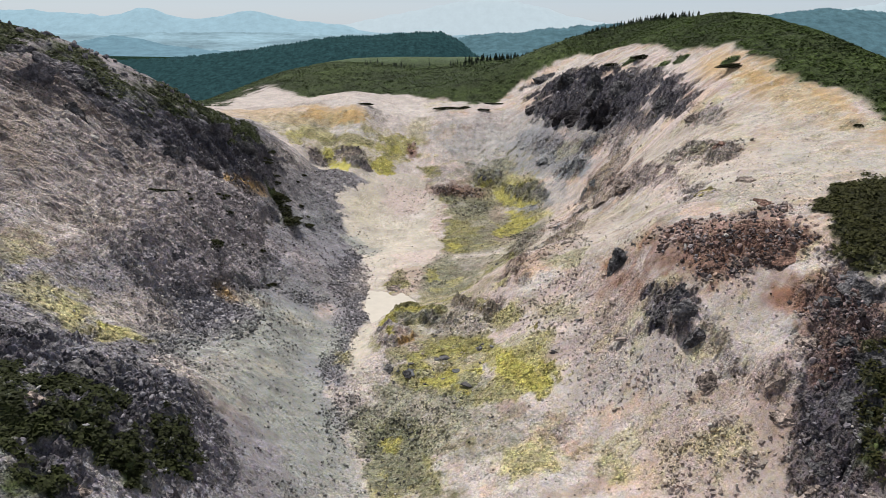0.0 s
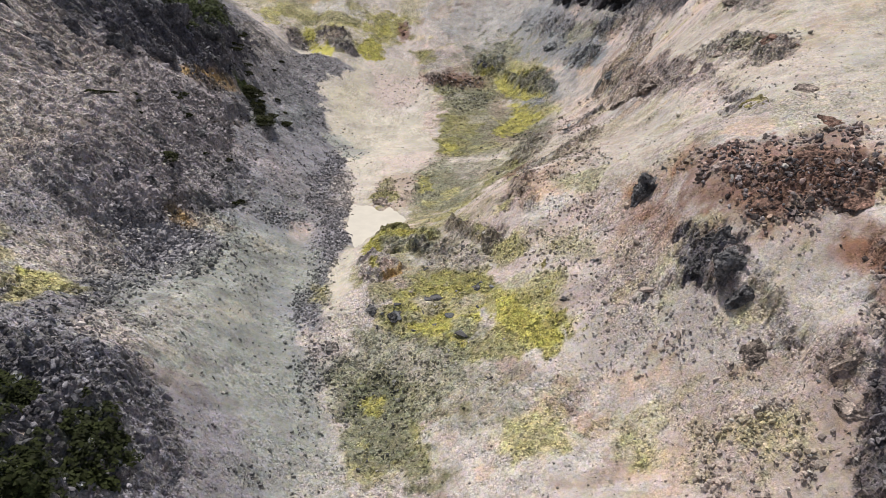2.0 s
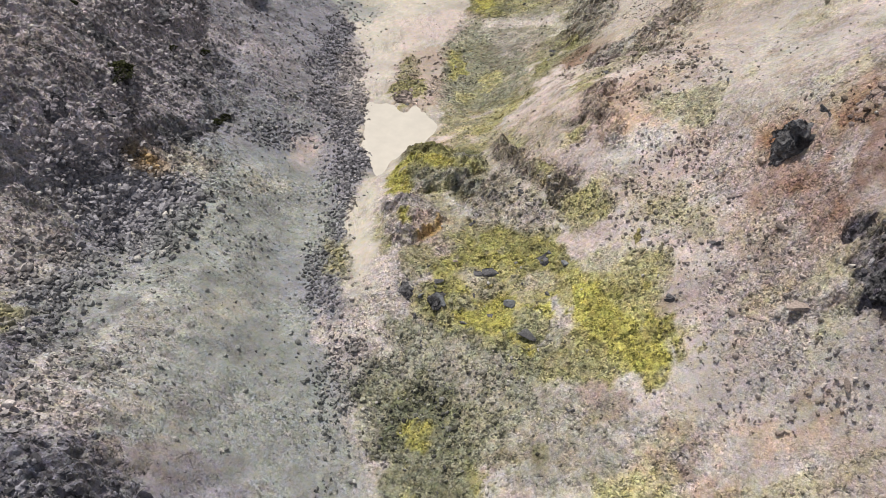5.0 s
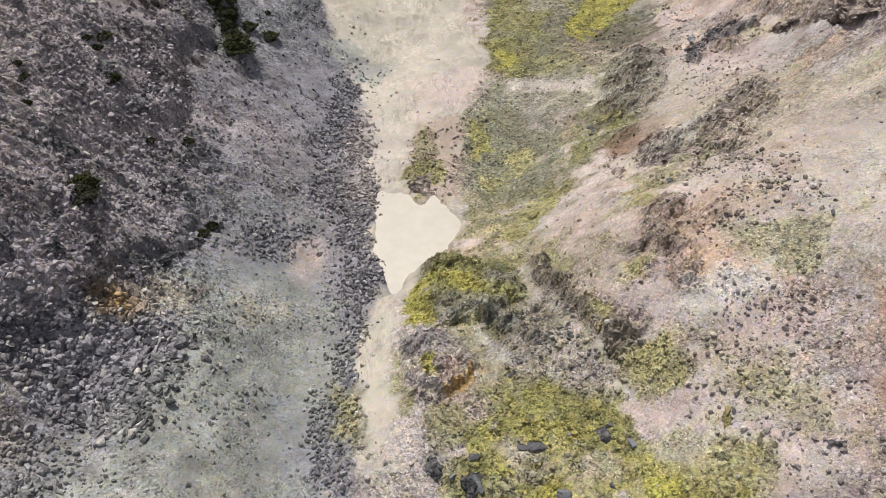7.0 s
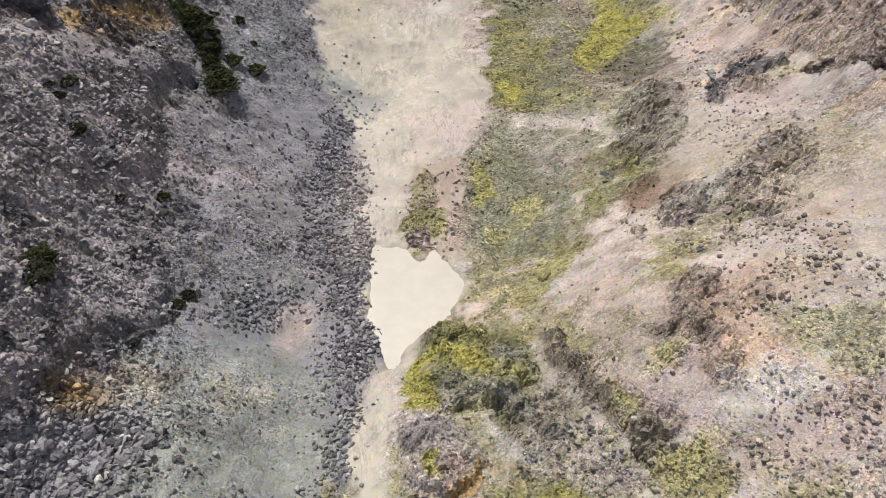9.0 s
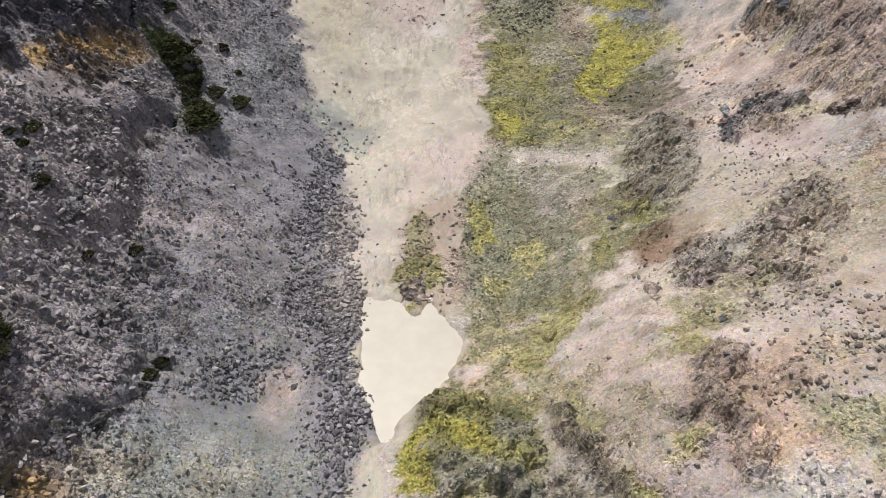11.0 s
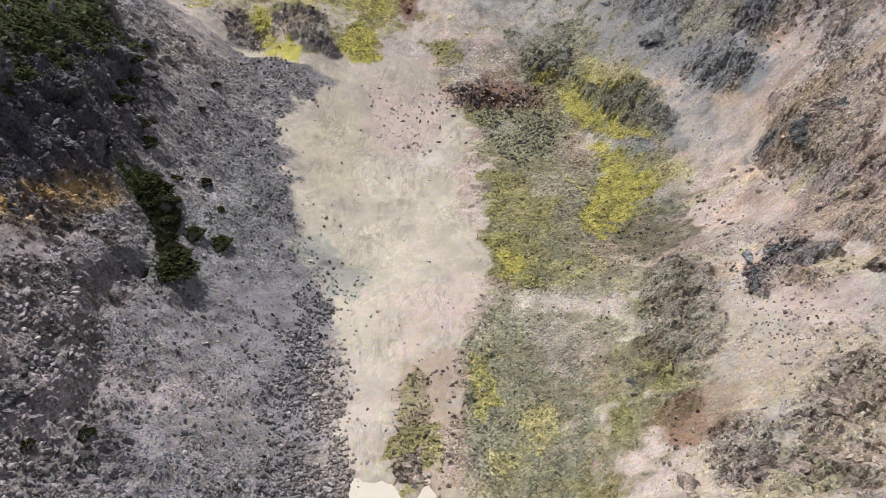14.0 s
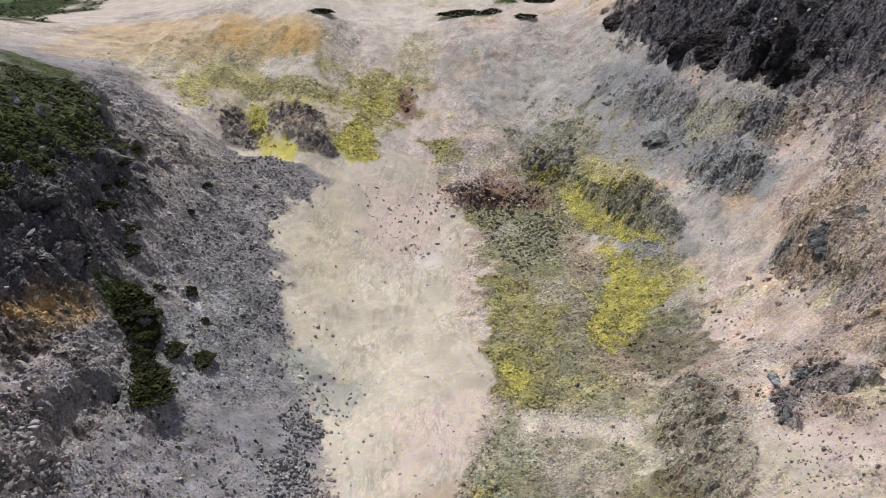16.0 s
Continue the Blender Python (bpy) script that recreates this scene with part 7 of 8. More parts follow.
stones_in(1500, 0.35, 1.1, (-23.9, 170.3), (-19.9, 171.0), (-18.1, 156.6), (-18.4, 150.4), (-15.4, 143.6), (-15.7, 138.2), (-17.3, 133.9), (-17.7, 123.5), (-20.4, 122.6), (-21.4, 126.5), (-19.7, 134.0), (-21.0, 141.6), (-21.2, 150.5), (-24.2, 153.0), (-23.6, 161.0))
stones_in(900, 0.5, 1.6, (-46.0, 124.1), (-41.0, 126.3), (-34.6, 126.1), (-34.5, 122.5), (-36.7, 119.3), (-45.0, 118.5))
stones_in(300, 0.3, 0.8, (-35.0, 140.8), (-29.9, 147.4), (-26.7, 146.3), (-27.3, 141.2), (-30.7, 141.2))
stones_in(500, 0.3, 0.9, (-28.0, 187.3), (-23.3, 193.5), (-21.5, 171.0), (-25.4, 163.9), (-28.9, 168.5), (-26.7, 175.2))
stones_in(900, 0.4, 1.5, (-50.3, 121.1), (-44.7, 126.1), (-37.6, 126.6), (-36.5, 121.9), (-36.7, 113.6), (-42.7, 115.3), (-46.8, 117.3))
stones_in(350, 0.4, 1.4, (-48.6, 106.1), (-45.5, 109.6), (-41.8, 109.8), (-41.8, 102.0), (-42.0, 97.5), (-42.2, 93.7))
stones_in(250, 0.35, 1.0, (-23.3, 123.9), (-16.8, 123.8), (-16.1, 115.3), (-18.4, 111.2), (-21.2, 112.8))
stones_in(300, 0.3, 0.9, (-18.6, 105.8), (-14.5, 108.5), (-11.9, 104.7), (-15.3, 99.8), (-16.6, 96.1), (-18.6, 99.4))
stones_in(110, 0.3, 1.1, (-20.9, 243.3), (-4.1, 245.7), (-0.2, 234.7), (-8.0, 222.4), (-16.2, 225.8))
stones_in(30, 0.3, 1.0, (-27.7, 210.5), (-22.4, 212.6), (-21.8, 202.7), (-26.0, 201.5))
stones_in(90, 0.3, 1.0, (-23.1, 189.2), (-16.5, 183.9), (-16.6, 171.3), (-21.1, 175.4))
stones_in(500, 0.4, 1.3, (-3.1, 242.8), (14.6, 240.9), (15.9, 226.8), (7.6, 217.9), (-1.3, 235.0))
stones_in(80, 0.3, 1.0, (-42.5, 250.0), (-32.8, 243.1), (-34.2, 224.0), (-39.6, 234.1))
stones_in(1500, 0.25, 0.8, (-29.4, 181.4), (-22.2, 179.5), (-19.2, 169.9), (-17.4, 155.1), (-26.7, 154.1), (-28.5, 167.6))
stones_in(700, 0.4, 1.5, (33.1, 113.8), (53.0, 106.3), (48.4, 95.2), (38.2, 95.1))
stones_in(500, 0.3, 1.2, (29.0, 82.2), (38.3, 78.9), (38.1, 70.8), (27.9, 75.2))
stones_in(150, 0.3, 1.0, (26.2, 95.7), (31.7, 92.4), (37.3, 83.9), (33.6, 82.8), (28.2, 89.6))
stones_in(350, 0.25, 0.8, (17.1, 117.7), (26.4, 111.8), (29.2, 98.1), (28.4, 88.6), (20.8, 91.7), (18.6, 106.4))
stones_in(500, 0.2, 0.8, (3.1, 131.5), (10.9, 121.5), (24.7, 120.6), (23.0, 114.0), (1.8, 119.6))
stones_in(350, 0.25, 0.9, (16.6, 148.4), (29.1, 139.1), (27.3, 128.4), (16.5, 129.6))
stones_in(350, 0.25, 0.8, (32.0, 200.4), (37.8, 174.7), (29.7, 153.2), (23.5, 164.6))
stones_in(2500, 0.3, 1.3, (-58.3, 166.5), (-45.4, 175.2), (-40.4, 145.7), (-44.2, 128.3), (-45.6, 127.1))
stones_in(500, 0.25, 0.9, (-12.1, 109.6), (5.4, 102.7), (4.9, 97.4), (-0.6, 94.2), (-12.8, 95.3), (-15.4, 102.3))
stones_in(260, 0.25, 0.9, (-10.3, 174.3), (-6.7, 176.2), (-4.2, 170.9), (-5.5, 160.0), (-7.5, 154.3), (-12.8, 155.6), (-14.1, 161.0), (-11.7, 166.9))
stones_in(220, 0.3, 1.2, (-50.2, 259.0), (-28.7, 260.5), (-24.8, 249.6), (-37.5, 247.0))
# a thin sprinkling everywhere on the bare slopes
count = 26000
px, py = rng.uniform(-75, 70, count), rng.uniform(64, 285, count)
keep = rng.uniform(-0.8, 0.6, count) < fbm(px, py, 9, 3, 71)
scattered.append(np.stack([px, py, 0.13 * 3.4 ** (rng.uniform(0, 1, count) ** 2.2)], 1)[keep])
# dark stones on the talus side, clods on the stained ground, a few on the bare floor
for number, mask, low, high, most in ((60000, left_side * (1 - floor_mask), 0.16, 0.75, 1.0), (26000, np.clip(MASK["olive"] + MASK["sulphur"], 0, 1), 0.14, 0.7, 0.8), (16000, floor_mask, 0.10, 0.42, 0.05), (60000, islet, 0.14, 0.6, 1.0), (16000, step(9, 1, foot - XS) * step(-2.5, 0, foot - XS) * step(255, 240, YSS), 0.3, 1.15, 1.0)):
    px, py = rng.uniform(-62, 50, number), rng.uniform(66, 262, number)
    ci, cj, _, _ = cell(px, py)
    keep = rng.uniform(0.0, 1.0, number) < most * mask.reshape(GX.shape)[cj, ci] * np.clip(0.55 + 0.75 * fbm(px, py, 5, 3, 72), 0.04, 1)
    scattered.append(np.stack([px, py, low * (high / low) ** (rng.uniform(0, 1, number) ** 2.4)], 1)[keep])
every = np.concatenate(scattered)
ei, ej, _, _ = cell(every[:, 0], every[:, 1])
on_mud = MASK["cream"].reshape(GX.shape)[ej, ei]
on_green = veg.reshape(GX.shape)[ej, ei]
every = every[(rng.uniform(0, 1, len(every)) > 0.8 * on_mud) & (on_green < 0.5)]
place = np.c_[every[:, 0], every[:, 1], height(every[:, 0], every[:, 1]) + 0.16 * every[:, 2]]
local = tone_at(every[:, 0], every[:, 1])
mix = rng.uniform(0.0, 1.0, (len(every), 1)) ** 1.4
dusk = step(0.30, 0.20, local[:, 1])[:, None]
mix = mix * (0.45 + 0.55 * dusk)
tint = (local * (1 - mix) + GREY * mix) * (rng.uniform(0.45, 1.1, (len(every), 1)) * (1 - dusk) + (0.22 + 1.6 * rng.uniform(0, 1, (len(every), 1)) ** 1.6) * dusk)
pale = rng.uniform(0, 1, len(every)) < 0.05 - 0.035 * dusk[:, 0]
tint[pale] = np.array((0.42, 0.39, 0.35)) * rng.uniform(0.8, 1.2, (pale.sum(), 1))
tint = tint * (1 + 0.3 * step(0.5, 0.75, every[:, 2]))[:, None]
tiny, large = every[:, 2] < 0.40, every[:, 2] >= 0.85
# the biggest blocks of the scree are boulders of their own
biggest = np.argsort(-every[:, 2])[:50]
for x, y, size in every[biggest]:
    boulder("pale" if x > 8 and y > 105 else "red" if x > 28 else "stained" if -9 < x < 9 and y < 125 else "lilac" if rng.uniform() < 0.4 else "dark", float(x), float(y), float(min(size, 1.7)))
large[biggest] = False
for label, part_of, shapes in (("fine sharp stone chips strewn over the slopes", tiny, CHIPS), ("countless small angular stones of grey and rusty rock", ~tiny & ~large, STONES_SMALL), ("jumbled angular grey blocks of the scree slopes", large, STONES)):
    v, f, c = gather(shapes, place[part_of], every[part_of, 2] * 0.5, tint[part_of])
    tagged(new("scree", soup("scree", v, f, MAT_STONE, c)), label, "scree", kind="stuff")


# ---- dwarf pines ----
def dense(n, seed):
    """A rounded cushion of needles, lumpy and close."""
    r = np.random.default_rng(seed)
    p = r.normal(size=(n, 3))
    p /= np.linalg.norm(p, axis=1)[:, None]
    p[:, 2] = np.abs(p[:, 2])
    lump = 1 + 0.22 * noise3(p[:, 0] * 2.2 + seed, p[:, 1] * 2.2, p[:, 2] * 2.2, seed) + 0.10 * noise3(p[:, 0] * 6 + seed, p[:, 1] * 6, p[:, 2] * 6, seed + 1)
    p = p * (lump * r.uniform(0.8, 1.0, n))[:, None] * (0.95, 0.95, 0.85)
    d = p + r.normal(0, 0.45, (n, 3)) + (0, 0, 0.35)
    d /= np.linalg.norm(d, axis=1)[:, None]
    s = np.cross(d, r.normal(size=(n, 3)))
    s /= np.linalg.norm(s, axis=1)[:, None]
    size = 0.11 * r.uniform(0.7, 1.4, (n, 1))
    v = np.stack([p - s * size * 0.6, p + s * size * 0.6, p + d * size * 1.3], 1)
    # needle colour dims towards the crown's foot, shade painted in by height
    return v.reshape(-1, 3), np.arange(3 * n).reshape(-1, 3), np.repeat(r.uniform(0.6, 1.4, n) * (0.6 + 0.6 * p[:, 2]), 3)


LEAF_TONE = np.array((0.050, 0.068, 0.017))
MAT_NEEDLES = material("pine_needles", attr="Col", scale=2.0, spread=0.35, bump=0, rough=0.75, specular=0.15)
MAT_BARK = material("pine_bark", col=(0.09, 0.065, 0.05), scale=9, spread=0.4, bump=0.4)
SHRUB_MESH, STEM_MESH = [], []
for k in range(5):
    v, f, c = dense(1500, 40 + k)
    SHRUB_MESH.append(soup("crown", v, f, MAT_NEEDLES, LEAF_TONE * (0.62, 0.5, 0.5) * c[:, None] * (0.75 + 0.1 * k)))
    bm = bmesh.new()
    for j in range(5):
        a = 1.26 * j + k
        bmesh.ops.create_cone(bm, cap_ends=True, segments=6, radius1=0.07, radius2=0.025, depth=0.75,
                              matrix=Matrix.Translation((0.22 * math.cos(a), 0.22 * math.sin(a), 0.2)) @ Euler((0, 0.95, a)).to_matrix().to_4x4())
    me = bpy.data.meshes.new("stem")
    bm.to_mesh(me)
    bm.free()
    me.materials.append(MAT_BARK)
    STEM_MESH.append(me)


def shrub(x, y, rx, ry):
    k = int(rng.integers(0, 5))
    ob = new("dwarf_pine")
    tall = 0.5 * min(rx, ry) + 0.2
    z = float(min(height(x + dx, y + dy) for dx in (-0.4 * rx, 0, 0.4 * rx) for dy in (-0.4 * ry, 0, 0.4 * ry)))
    ob.matrix_basis = Matrix.LocRotScale((x, y, max(z, float(height(x, y)) - 0.6)), Euler((0, 0, 0)), (1.5 * rx, 1.5 * ry, tall))
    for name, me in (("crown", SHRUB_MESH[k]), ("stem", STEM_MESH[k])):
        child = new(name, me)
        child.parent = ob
    return tagged(ob, "dark green dwarf pine shrub hugging the grey scree", "shrub", "dwarf pines on the slopes")


shrub(-41.9, 182.2, 2.8, 2.4)
shrub(-47.0, 194.4, 2.6, 2.7)
shrub(-43.7, 191.0, 1.1, 3.1)
shrub(-41.2, 191.2, 1.4, 1.3)
shrub(-38.3, 192.0, 1.5, 1.4)
shrub(-49.7, 204.8, 1.4, 1.3)
shrub(-51.0, 208.5, 1.6, 1.0)
shrub(-45.9, 201.6, 1.1, 0.8)
shrub(-42.6, 204.7, 1.0, 0.9)
shrub(-56.8, 229.1, 1.7, 1.4)
shrub(-55.0, 221.9, 1.4, 1.0)
shrub(-54.3, 217.3, 1.2, 0.8)
shrub(-53.8, 207.8, 2.3, 1.2)
shrub(-44.8, 196.7, 1.0, 1.0)
shrub(-46.8, 233.1, 1.0, 0.7)
shrub(-39.3, 200.0, 0.5, 0.6)
shrub(-46.8, 223.3, 0.7, 0.6)
shrub(-54.6, 213.1, 1.0, 0.7)
shrub(-47.0, 137.5, 1.6, 2.0)
shrub(-49.8, 157.8, 1.1, 0.9)
shrub(-52.1, 164.1, 1.0, 0.9)
shrub(-55.3, 149.8, 0.6, 0.7)
shrub(-53.9, 146.0, 0.7, 0.6)
shrub(-42.0, 156.3, 0.7, 0.7)
shrub(-36.8, 143.4, 0.8, 0.6)
shrub(-37.4, 141.5, 0.8, 0.6)
shrub(-56.0, 151.1, 0.5, 0.6)
shrub(-45.3, 153.1, 0.6, 0.6)
shrub(-53.1, 162.0, 0.7, 0.6)
shrub(-61.0, 143.9, 3.3, 0.6)
shrub(-47.7, 195.7, 2.2, 2.1)
shrub(-41.8, 183.9, 1.8, 2.3)
shrub(-52.0, 161.2, 0.9, 0.6)
shrub(76.8, 191.3, 3.3, 2.1)
shrub(69.3, 254.7, 2.8, 2.4)
shrub(2.6, 294.0, 4.2, 1.8)
shrub(-31.7, 290.6, 2.3, 1.3)
shrub(78.2, 134.4, 0.6, 0.7)
shrub(62.4, 264.8, 2.9, 2.0)
shrub(16.4, 288.4, 1.8, 1.2)
shrub(10.3, 293.4, 2.7, 1.5)
shrub(21.2, 298.5, 4.2, 0.9)
shrub(-45.3, 190.3, 1.8, 1.9)
shrub(-43.5, 186.7, 1.7, 1.8)

# carpets of dwarf pine on the ridges and the hill
def cushion(n, seed):
    """A low mat of needles: small leaves lying close on an uneven dome."""
    r = np.random.default_rng(seed)
    a, q = r.uniform(0, 2 * math.pi, n), np.sqrt(r.uniform(0, 1, n))
    reach = 1 + 0.25 * np.sin(2 * a + seed) + 0.15 * np.sin(5 * a)
    p = np.stack([np.cos(a) * q * reach, np.sin(a) * q * reach, 0.42 * (1 - q**2.2) + r.uniform(-0.08, 0.06, n)], 1)
    up = p * (0.75, 0.75, 0) + (0, 0, 1) + r.normal(0, 0.28, (n, 3))
    up /= np.linalg.norm(up, axis=1)[:, None]
    d = np.cross(up, r.normal(size=(n, 3)))
    d /= np.linalg.norm(d, axis=1)[:, None]
    s = np.cross(up, d)
    size = 0.48 * r.uniform(0.7, 1.3, (n, 1))
    v = np.stack([p - s * size * 0.6, p + s * size * 0.6, p + d * size * 1.1], 1)
    # random leaf tones, with a lit top and dimmer rim painted into the mat
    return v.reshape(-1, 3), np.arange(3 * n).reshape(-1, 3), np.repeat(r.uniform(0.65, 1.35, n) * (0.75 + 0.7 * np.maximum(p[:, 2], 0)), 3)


BUSH = [cushion(13, 70 + k) for k in range(8)]
green_mask = np.maximum(MASK["green"], veg)


def carpet(count, x0, x1, y0, y1, low, high, label, seed, tone):
    r = np.random.default_rng(seed)
    x, y = r.uniform(x0, x1, count), r.uniform(y0, y1, count)
    i, j, _, _ = cell(x, y)
    ok = green_mask.reshape(GX.shape)[j, i] > r.uniform(0.35, 0.75, count)
    x, y = x[ok], y[ok]
    size = r.uniform(low, high, len(x))
    pick = r.integers(0, 8, len(x))
    ang = r.uniform(0, 6.28, len(x))
    V, F, C, base = [], [], [], 0
    z = height(x, y)
    shade = 1 + 0.35 * fbm(x, y, 14, 3, 91)
    for k, (v, f, c) in enumerate(BUSH):
        n = np.nonzero(pick == k)[0]
        ca, sa = np.cos(ang[n])[:, None], np.sin(ang[n])[:, None]
        w = np.stack([v[None, :, 0] * ca - v[None, :, 1] * sa, v[None, :, 0] * sa + v[None, :, 1] * ca, np.repeat(v[None, :, 2], len(n), 0)], 2)
        w = w * size[n][:, None, None] + np.stack([x[n], y[n], z[n]], 1)[:, None, :]
        V.append(w.reshape(-1, 3))
        F.append((f[None] + base + (np.arange(len(n)) * len(v))[:, None, None]).reshape(-1, 3))
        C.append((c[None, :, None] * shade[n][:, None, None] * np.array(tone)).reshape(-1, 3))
        base += len(n) * len(v)
    if not base:
        return
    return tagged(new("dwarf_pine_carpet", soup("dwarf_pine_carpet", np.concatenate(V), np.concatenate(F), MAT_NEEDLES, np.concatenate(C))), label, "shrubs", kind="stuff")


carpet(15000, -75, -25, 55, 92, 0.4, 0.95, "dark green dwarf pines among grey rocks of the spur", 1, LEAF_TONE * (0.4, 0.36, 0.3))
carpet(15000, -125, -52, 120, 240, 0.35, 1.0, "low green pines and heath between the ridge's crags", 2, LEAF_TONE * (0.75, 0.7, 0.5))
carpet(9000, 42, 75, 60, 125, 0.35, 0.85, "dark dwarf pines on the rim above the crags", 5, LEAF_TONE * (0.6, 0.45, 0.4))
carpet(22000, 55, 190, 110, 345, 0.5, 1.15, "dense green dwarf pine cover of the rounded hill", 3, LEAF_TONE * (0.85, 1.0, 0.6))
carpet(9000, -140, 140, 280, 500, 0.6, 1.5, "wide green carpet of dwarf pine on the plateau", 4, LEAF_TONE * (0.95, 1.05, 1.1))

# ---- conifers on the skyline ----
def conifer_mesh(seed):
    r = np.random.default_rng(seed)
    V, F, C, n = [], [], [], 0
    for k in range(190):
        h = r.uniform(0.12, 1.0)
        a = r.uniform(0, 6.28)
        reach = 0.24 * (1.03 - h) * r.uniform(0.55, 1.15) + 0.012
        tip = np.array((math.cos(a) * reach, math.sin(a) * reach, h - 0.05))
        root = np.array((math.cos(a) * reach * 0.1, math.sin(a) * reach * 0.1, h + 0.02))
        side = np.array((-math.sin(a), math.cos(a), 0)) * reach * 0.42
        V += [root, tip + side, tip - side]
        F.append((n, n + 1, n + 2))
        C += [r.uniform(0.6, 1.3)] * 3
        n += 3
    return soup("crown", np.array(V), np.array(F), MAT_NEEDLES, np.array((0.018, 0.032, 0.014)) * np.array(C)[:, None])


CONIFERS = [conifer_mesh(500 + k) for k in range(4)]
bm = bmesh.new()
bmesh.ops.create_cone(bm, cap_ends=True, segments=7, radius1=0.022, radius2=0.006, depth=0.96, matrix=Matrix.Translation((0, 0, 0.48)))
TRUNK = bpy.data.meshes.new("trunk")
bm.to_mesh(TRUNK)
bm.free()
TRUNK.materials.append(MAT_BARK)


def conifer(x, y, tall, k):
    ob = new("conifer")
    ob.matrix_basis = Matrix.LocRotScale((x, y, float(height(x, y)) - 0.1), Euler((0, 0, k)), (tall * 1.15, tall * 1.15, tall))
    for name, me in (("trunk", TRUNK), ("crown", CONIFERS[k % 4])):
        child = new(name, me)
        child.parent = ob
    return tagged(ob, "slender dark conifer on the green ridge against the haze", "tree", "conifers on the skyline")


r = np.random.default_rng(11)
for k in range(170):
    u = r.uniform(0, 1)
    conifer(66 + 46 * u + r.normal(0, 2.5), 352 - 18 * u + r.normal(0, 6), r.uniform(1.6, 3.3) * (0.7 + 0.5 * u), k)
for k in range(60):
    conifer(r.uniform(-60, 70), r.uniform(455, 500), r.uniform(2, 4), k)
for k in range(80):
    conifer(r.uniform(15, 75), r.uniform(485, 510), r.uniform(3, 5.5), k)

# ---- far country ----
def range_of_hills(name, y, x0, x1, profile, depth, colour, label, teeth=0.0, seed=0, grain=0.02, spread=0.14, long=1.0):
    """A long ridge: its crest runs through the points (place, height) of the profile and falls away to both sides. The
    second colour is a glow that paints haze onto it.
    """
    m = bpy.data.materials.new(name)
    m.use_nodes = True
    n, l = m.node_tree.nodes, m.node_tree.links
    bsdf = n["Principled BSDF"]
    bsdf.inputs["Roughness"].default_value = 1.0
    bsdf.inputs["Specular IOR Level"].default_value = 0.0
    t, g, k = n.new("ShaderNodeTexNoise"), n.new("ShaderNodeNewGeometry"), n.new("ShaderNodeMapRange")
    t.inputs["Scale"].default_value, t.inputs["Detail"].default_value, t.inputs["Roughness"].default_value = grain, 9, 0.75
    k.inputs["From Min"].default_value, k.inputs["From Max"].default_value = 0.35, 0.65
    k.inputs["To Min"].default_value, k.inputs["To Max"].default_value = 1 - spread, 1 + spread
    s = n.new("ShaderNodeVectorMath")
    s.operation = "SCALE"
    s.inputs[0].default_value = colour[0]
    w = n.new("ShaderNodeVectorMath")
    w.operation = "MULTIPLY"
    w.inputs[1].default_value = (1 / long, 1 / long, 1)
    l.new(g.outputs["Position"], w.inputs[0])
    l.new(w.outputs["Vector"], t.inputs["Vector"])
    l.new(t.outputs["Fac"], k.inputs["Value"])
    l.new(k.outputs["Result"], s.inputs["Scale"])
    l.new(s.outputs["Vector"], bsdf.inputs["Base Color"])
    # haze put into the hills as emission, bluer and brighter with distance
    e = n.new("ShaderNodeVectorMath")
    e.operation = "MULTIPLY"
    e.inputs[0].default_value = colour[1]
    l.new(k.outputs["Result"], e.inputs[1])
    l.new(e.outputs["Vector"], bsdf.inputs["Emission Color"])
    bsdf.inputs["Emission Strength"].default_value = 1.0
    x = np.linspace(x0, x1, 900)
    px, pz = np.array(profile, float).T
    crest = sum(np.interp(x + d, px, pz) for d in np.linspace(-1, 1, 9) * (x1 - x0) * 0.012) / 9
    crest = crest + (x1 - x0) * 0.0014 * fbm(x, x * 0, (x1 - x0) * 0.03, 6, seed, 0.6)
    bristle = teeth * hashed(np.arange(900), np.zeros(900), 0, seed)
    crest = crest + bristle
    rows = [np.stack([x, np.full(900, y - depth * (1 - u)), -60 + ((crest - bristle * (u < 1)) + 60) * u**0.8], 1) for u in np.linspace(0, 1, 8)]
    rows.append(np.stack([x, np.full(900, y + depth), np.full(900, -80.0)], 1))
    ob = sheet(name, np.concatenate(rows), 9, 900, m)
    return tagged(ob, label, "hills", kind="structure")


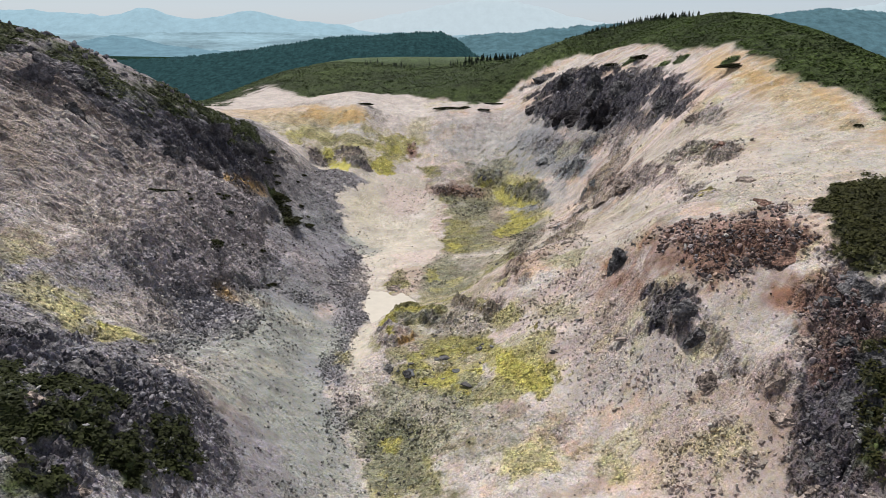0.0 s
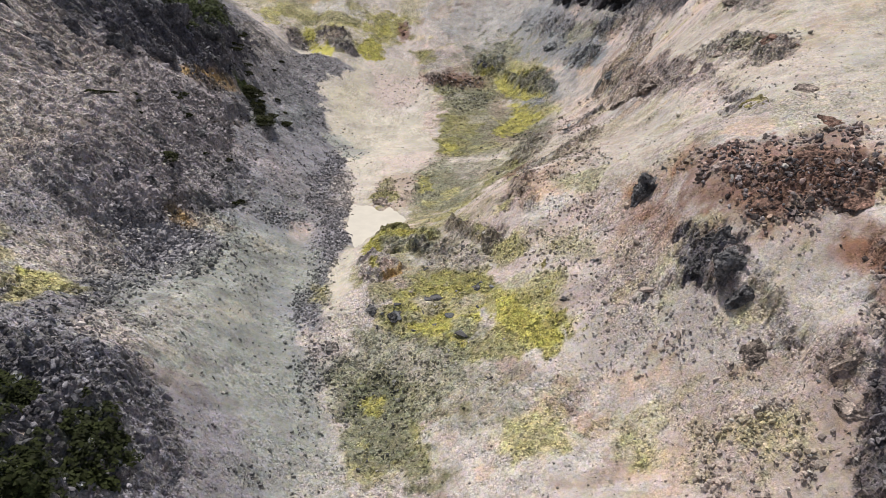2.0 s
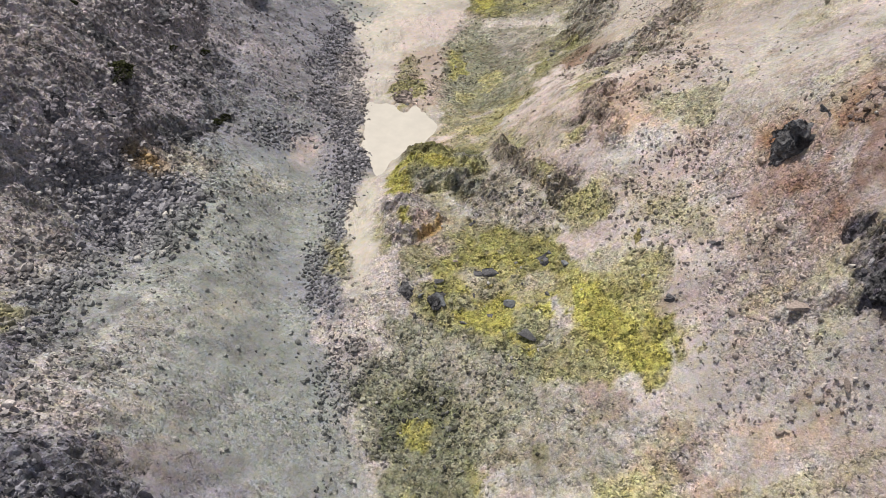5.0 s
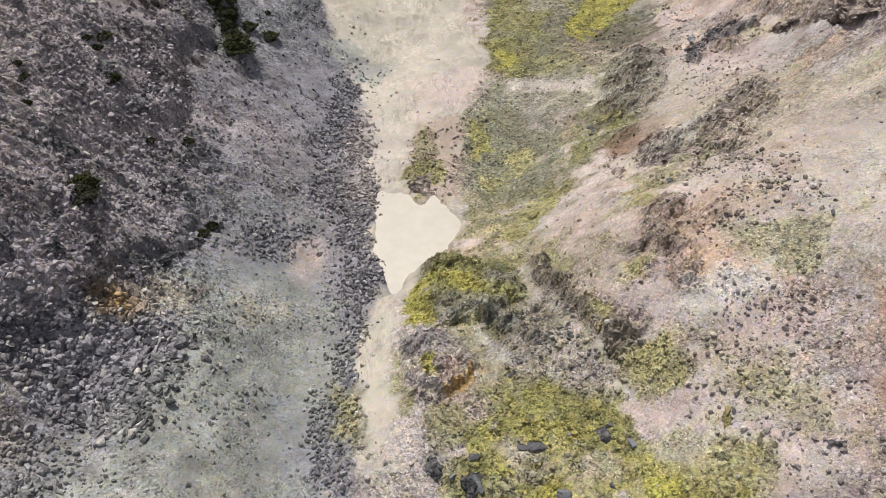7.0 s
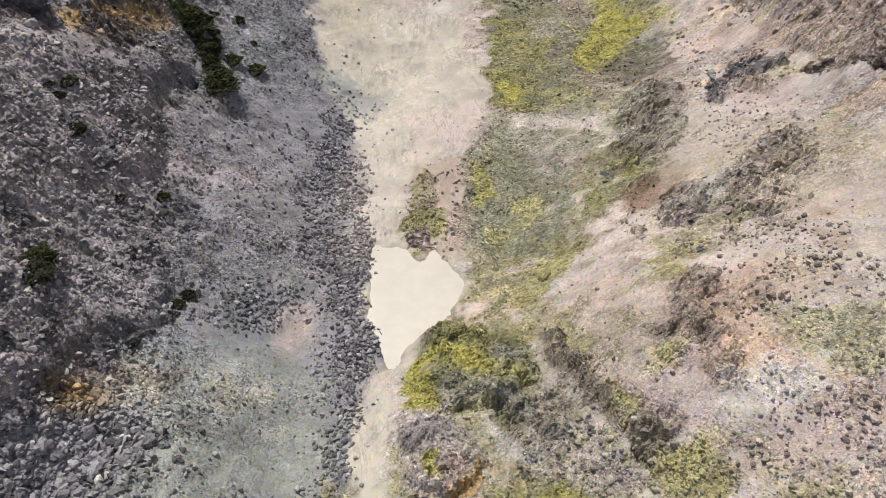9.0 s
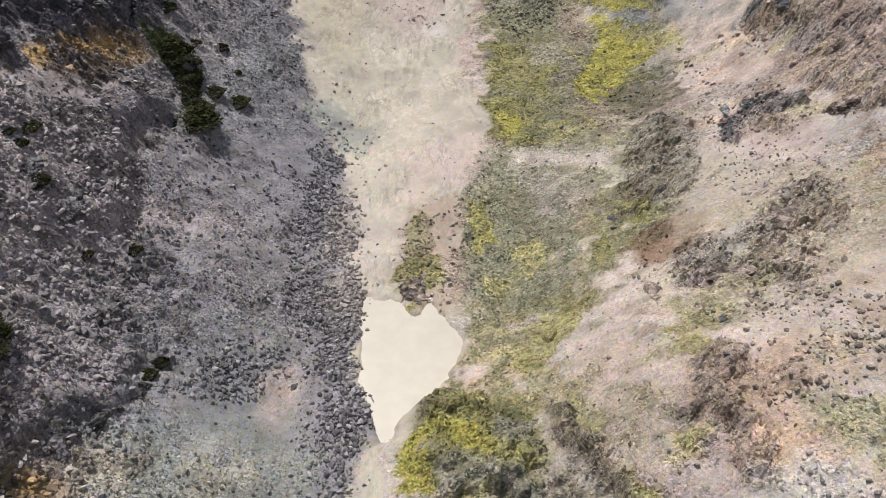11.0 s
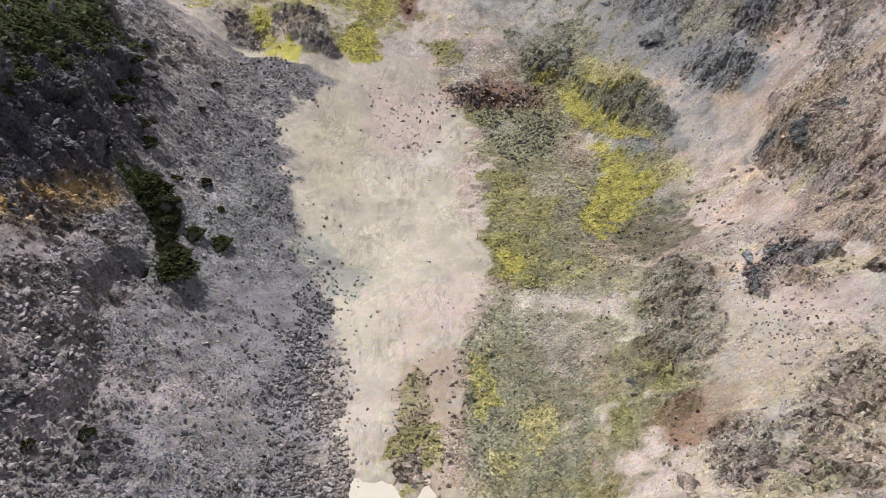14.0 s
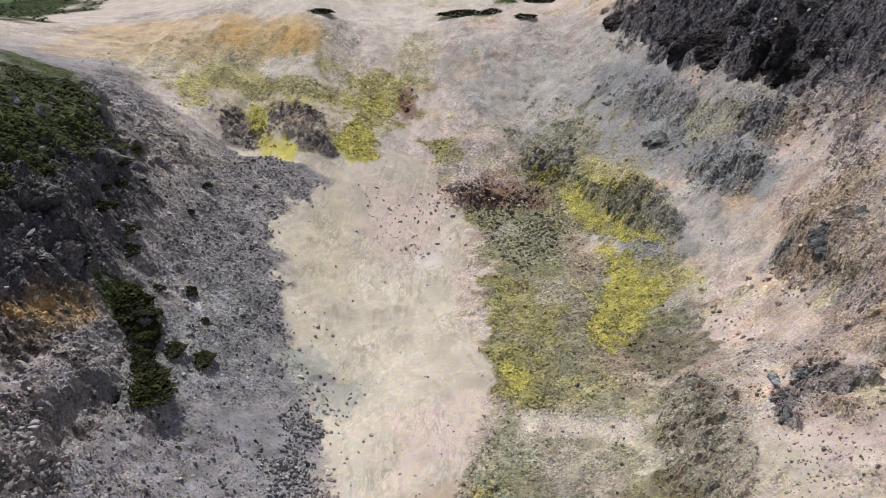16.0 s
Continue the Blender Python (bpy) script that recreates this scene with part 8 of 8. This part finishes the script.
range_of_hills("backdrop_forest_hill", 1000, -520, 160, ((-490, 0), (-438, 9), (-373, 12), (-295, 19), (-237, 29), (-171, 39), (-140, 44), (-79, 47), (-33, 51), (0, 50), (24, 40), (40, 25), (52, 17), (91, 5), (160, 0)), 200,
               ((0.012, 0.024, 0.02), (0.014, 0.040, 0.052)), "dark forested hill under light blue haze", 3.0, 3, 0.16, 0.45)
range_of_hills("backdrop_wooded_ridge", 2000, -600, 1700, ((-600, -20), (-100, 0), (-4, 14), (54, 33), (148, 40), (270, 52), (422, 67), (543, 75), (710, 83), (830, 96), (934, 109), (1040, 116), (1131, 114), (1239, 107), (1700, 90)), 400,
               ((0.03, 0.05, 0.05), (0.07, 0.14, 0.18)), "bluish wooded ridge in the haze", 4.0, 5, 0.04, 0.3)
range_of_hills("backdrop_plain_hill", 3000, -2300, -300, ((-2300, -60), (-1665, -47), (-1500, -21), (-1394, 1), (-1324, 8), (-1245, -2), (-1111, -26), (-928, -46), (-698, -54), (-300, -70)), 300,
               ((0.04, 0.06, 0.07), (0.15, 0.27, 0.34)), "hazy low hill on the distant plain", 0, 7, 0.02, 0.18)
range_of_hills("backdrop_plain", 3600, -2900, 900, ((-2900, 6), (-1870, 6), (-1320, 16), (-770, 26), (-220, 24), (900, 20)), 450,
               ((0.05, 0.07, 0.08), (0.27, 0.40, 0.47)), "flat farmland fading into pale blue haze", 0, 13, 0.035, 0.38, 9.0)
range_of_hills("backdrop_mountains", 4200, -4400, 2600, ((-4400, 60), (-3400, 140), (-2680, 102), (-2489, 110), (-2298, 113), (-2079, 95), (-1919, 103), (-1807, 110), (-1646, 140), (-1538, 102), (-1444, 85), (-1301, 87), (-1171, 116), (-1090, 148), (-1013, 112), (-903, 86), (-712, 77), (-584, 69), (-394, 17), (2600, 0)), 300,
               ((0.05, 0.07, 0.08), (0.33, 0.49, 0.58)), "mountains beyond the plain with blue haze painted in", 0, 9, 0.02, 0.10)
range_of_hills("backdrop_far_mountains", 4600, -2200, 4500, ((-2200, 20), (-640, 60), (-360, 104), (-168, 155), (-46, 180), (58, 200), (230, 222), (404, 212), (615, 180), (827, 130), (1040, 99), (1286, 89), (2329, 150), (2564, 206), (2724, 241), (2902, 256), (4500, 150)), 200,
               ((0.02, 0.02, 0.02), (0.58, 0.69, 0.755)), "faint mountains almost lost in haze", 0, 11, 0.02, 0.04)
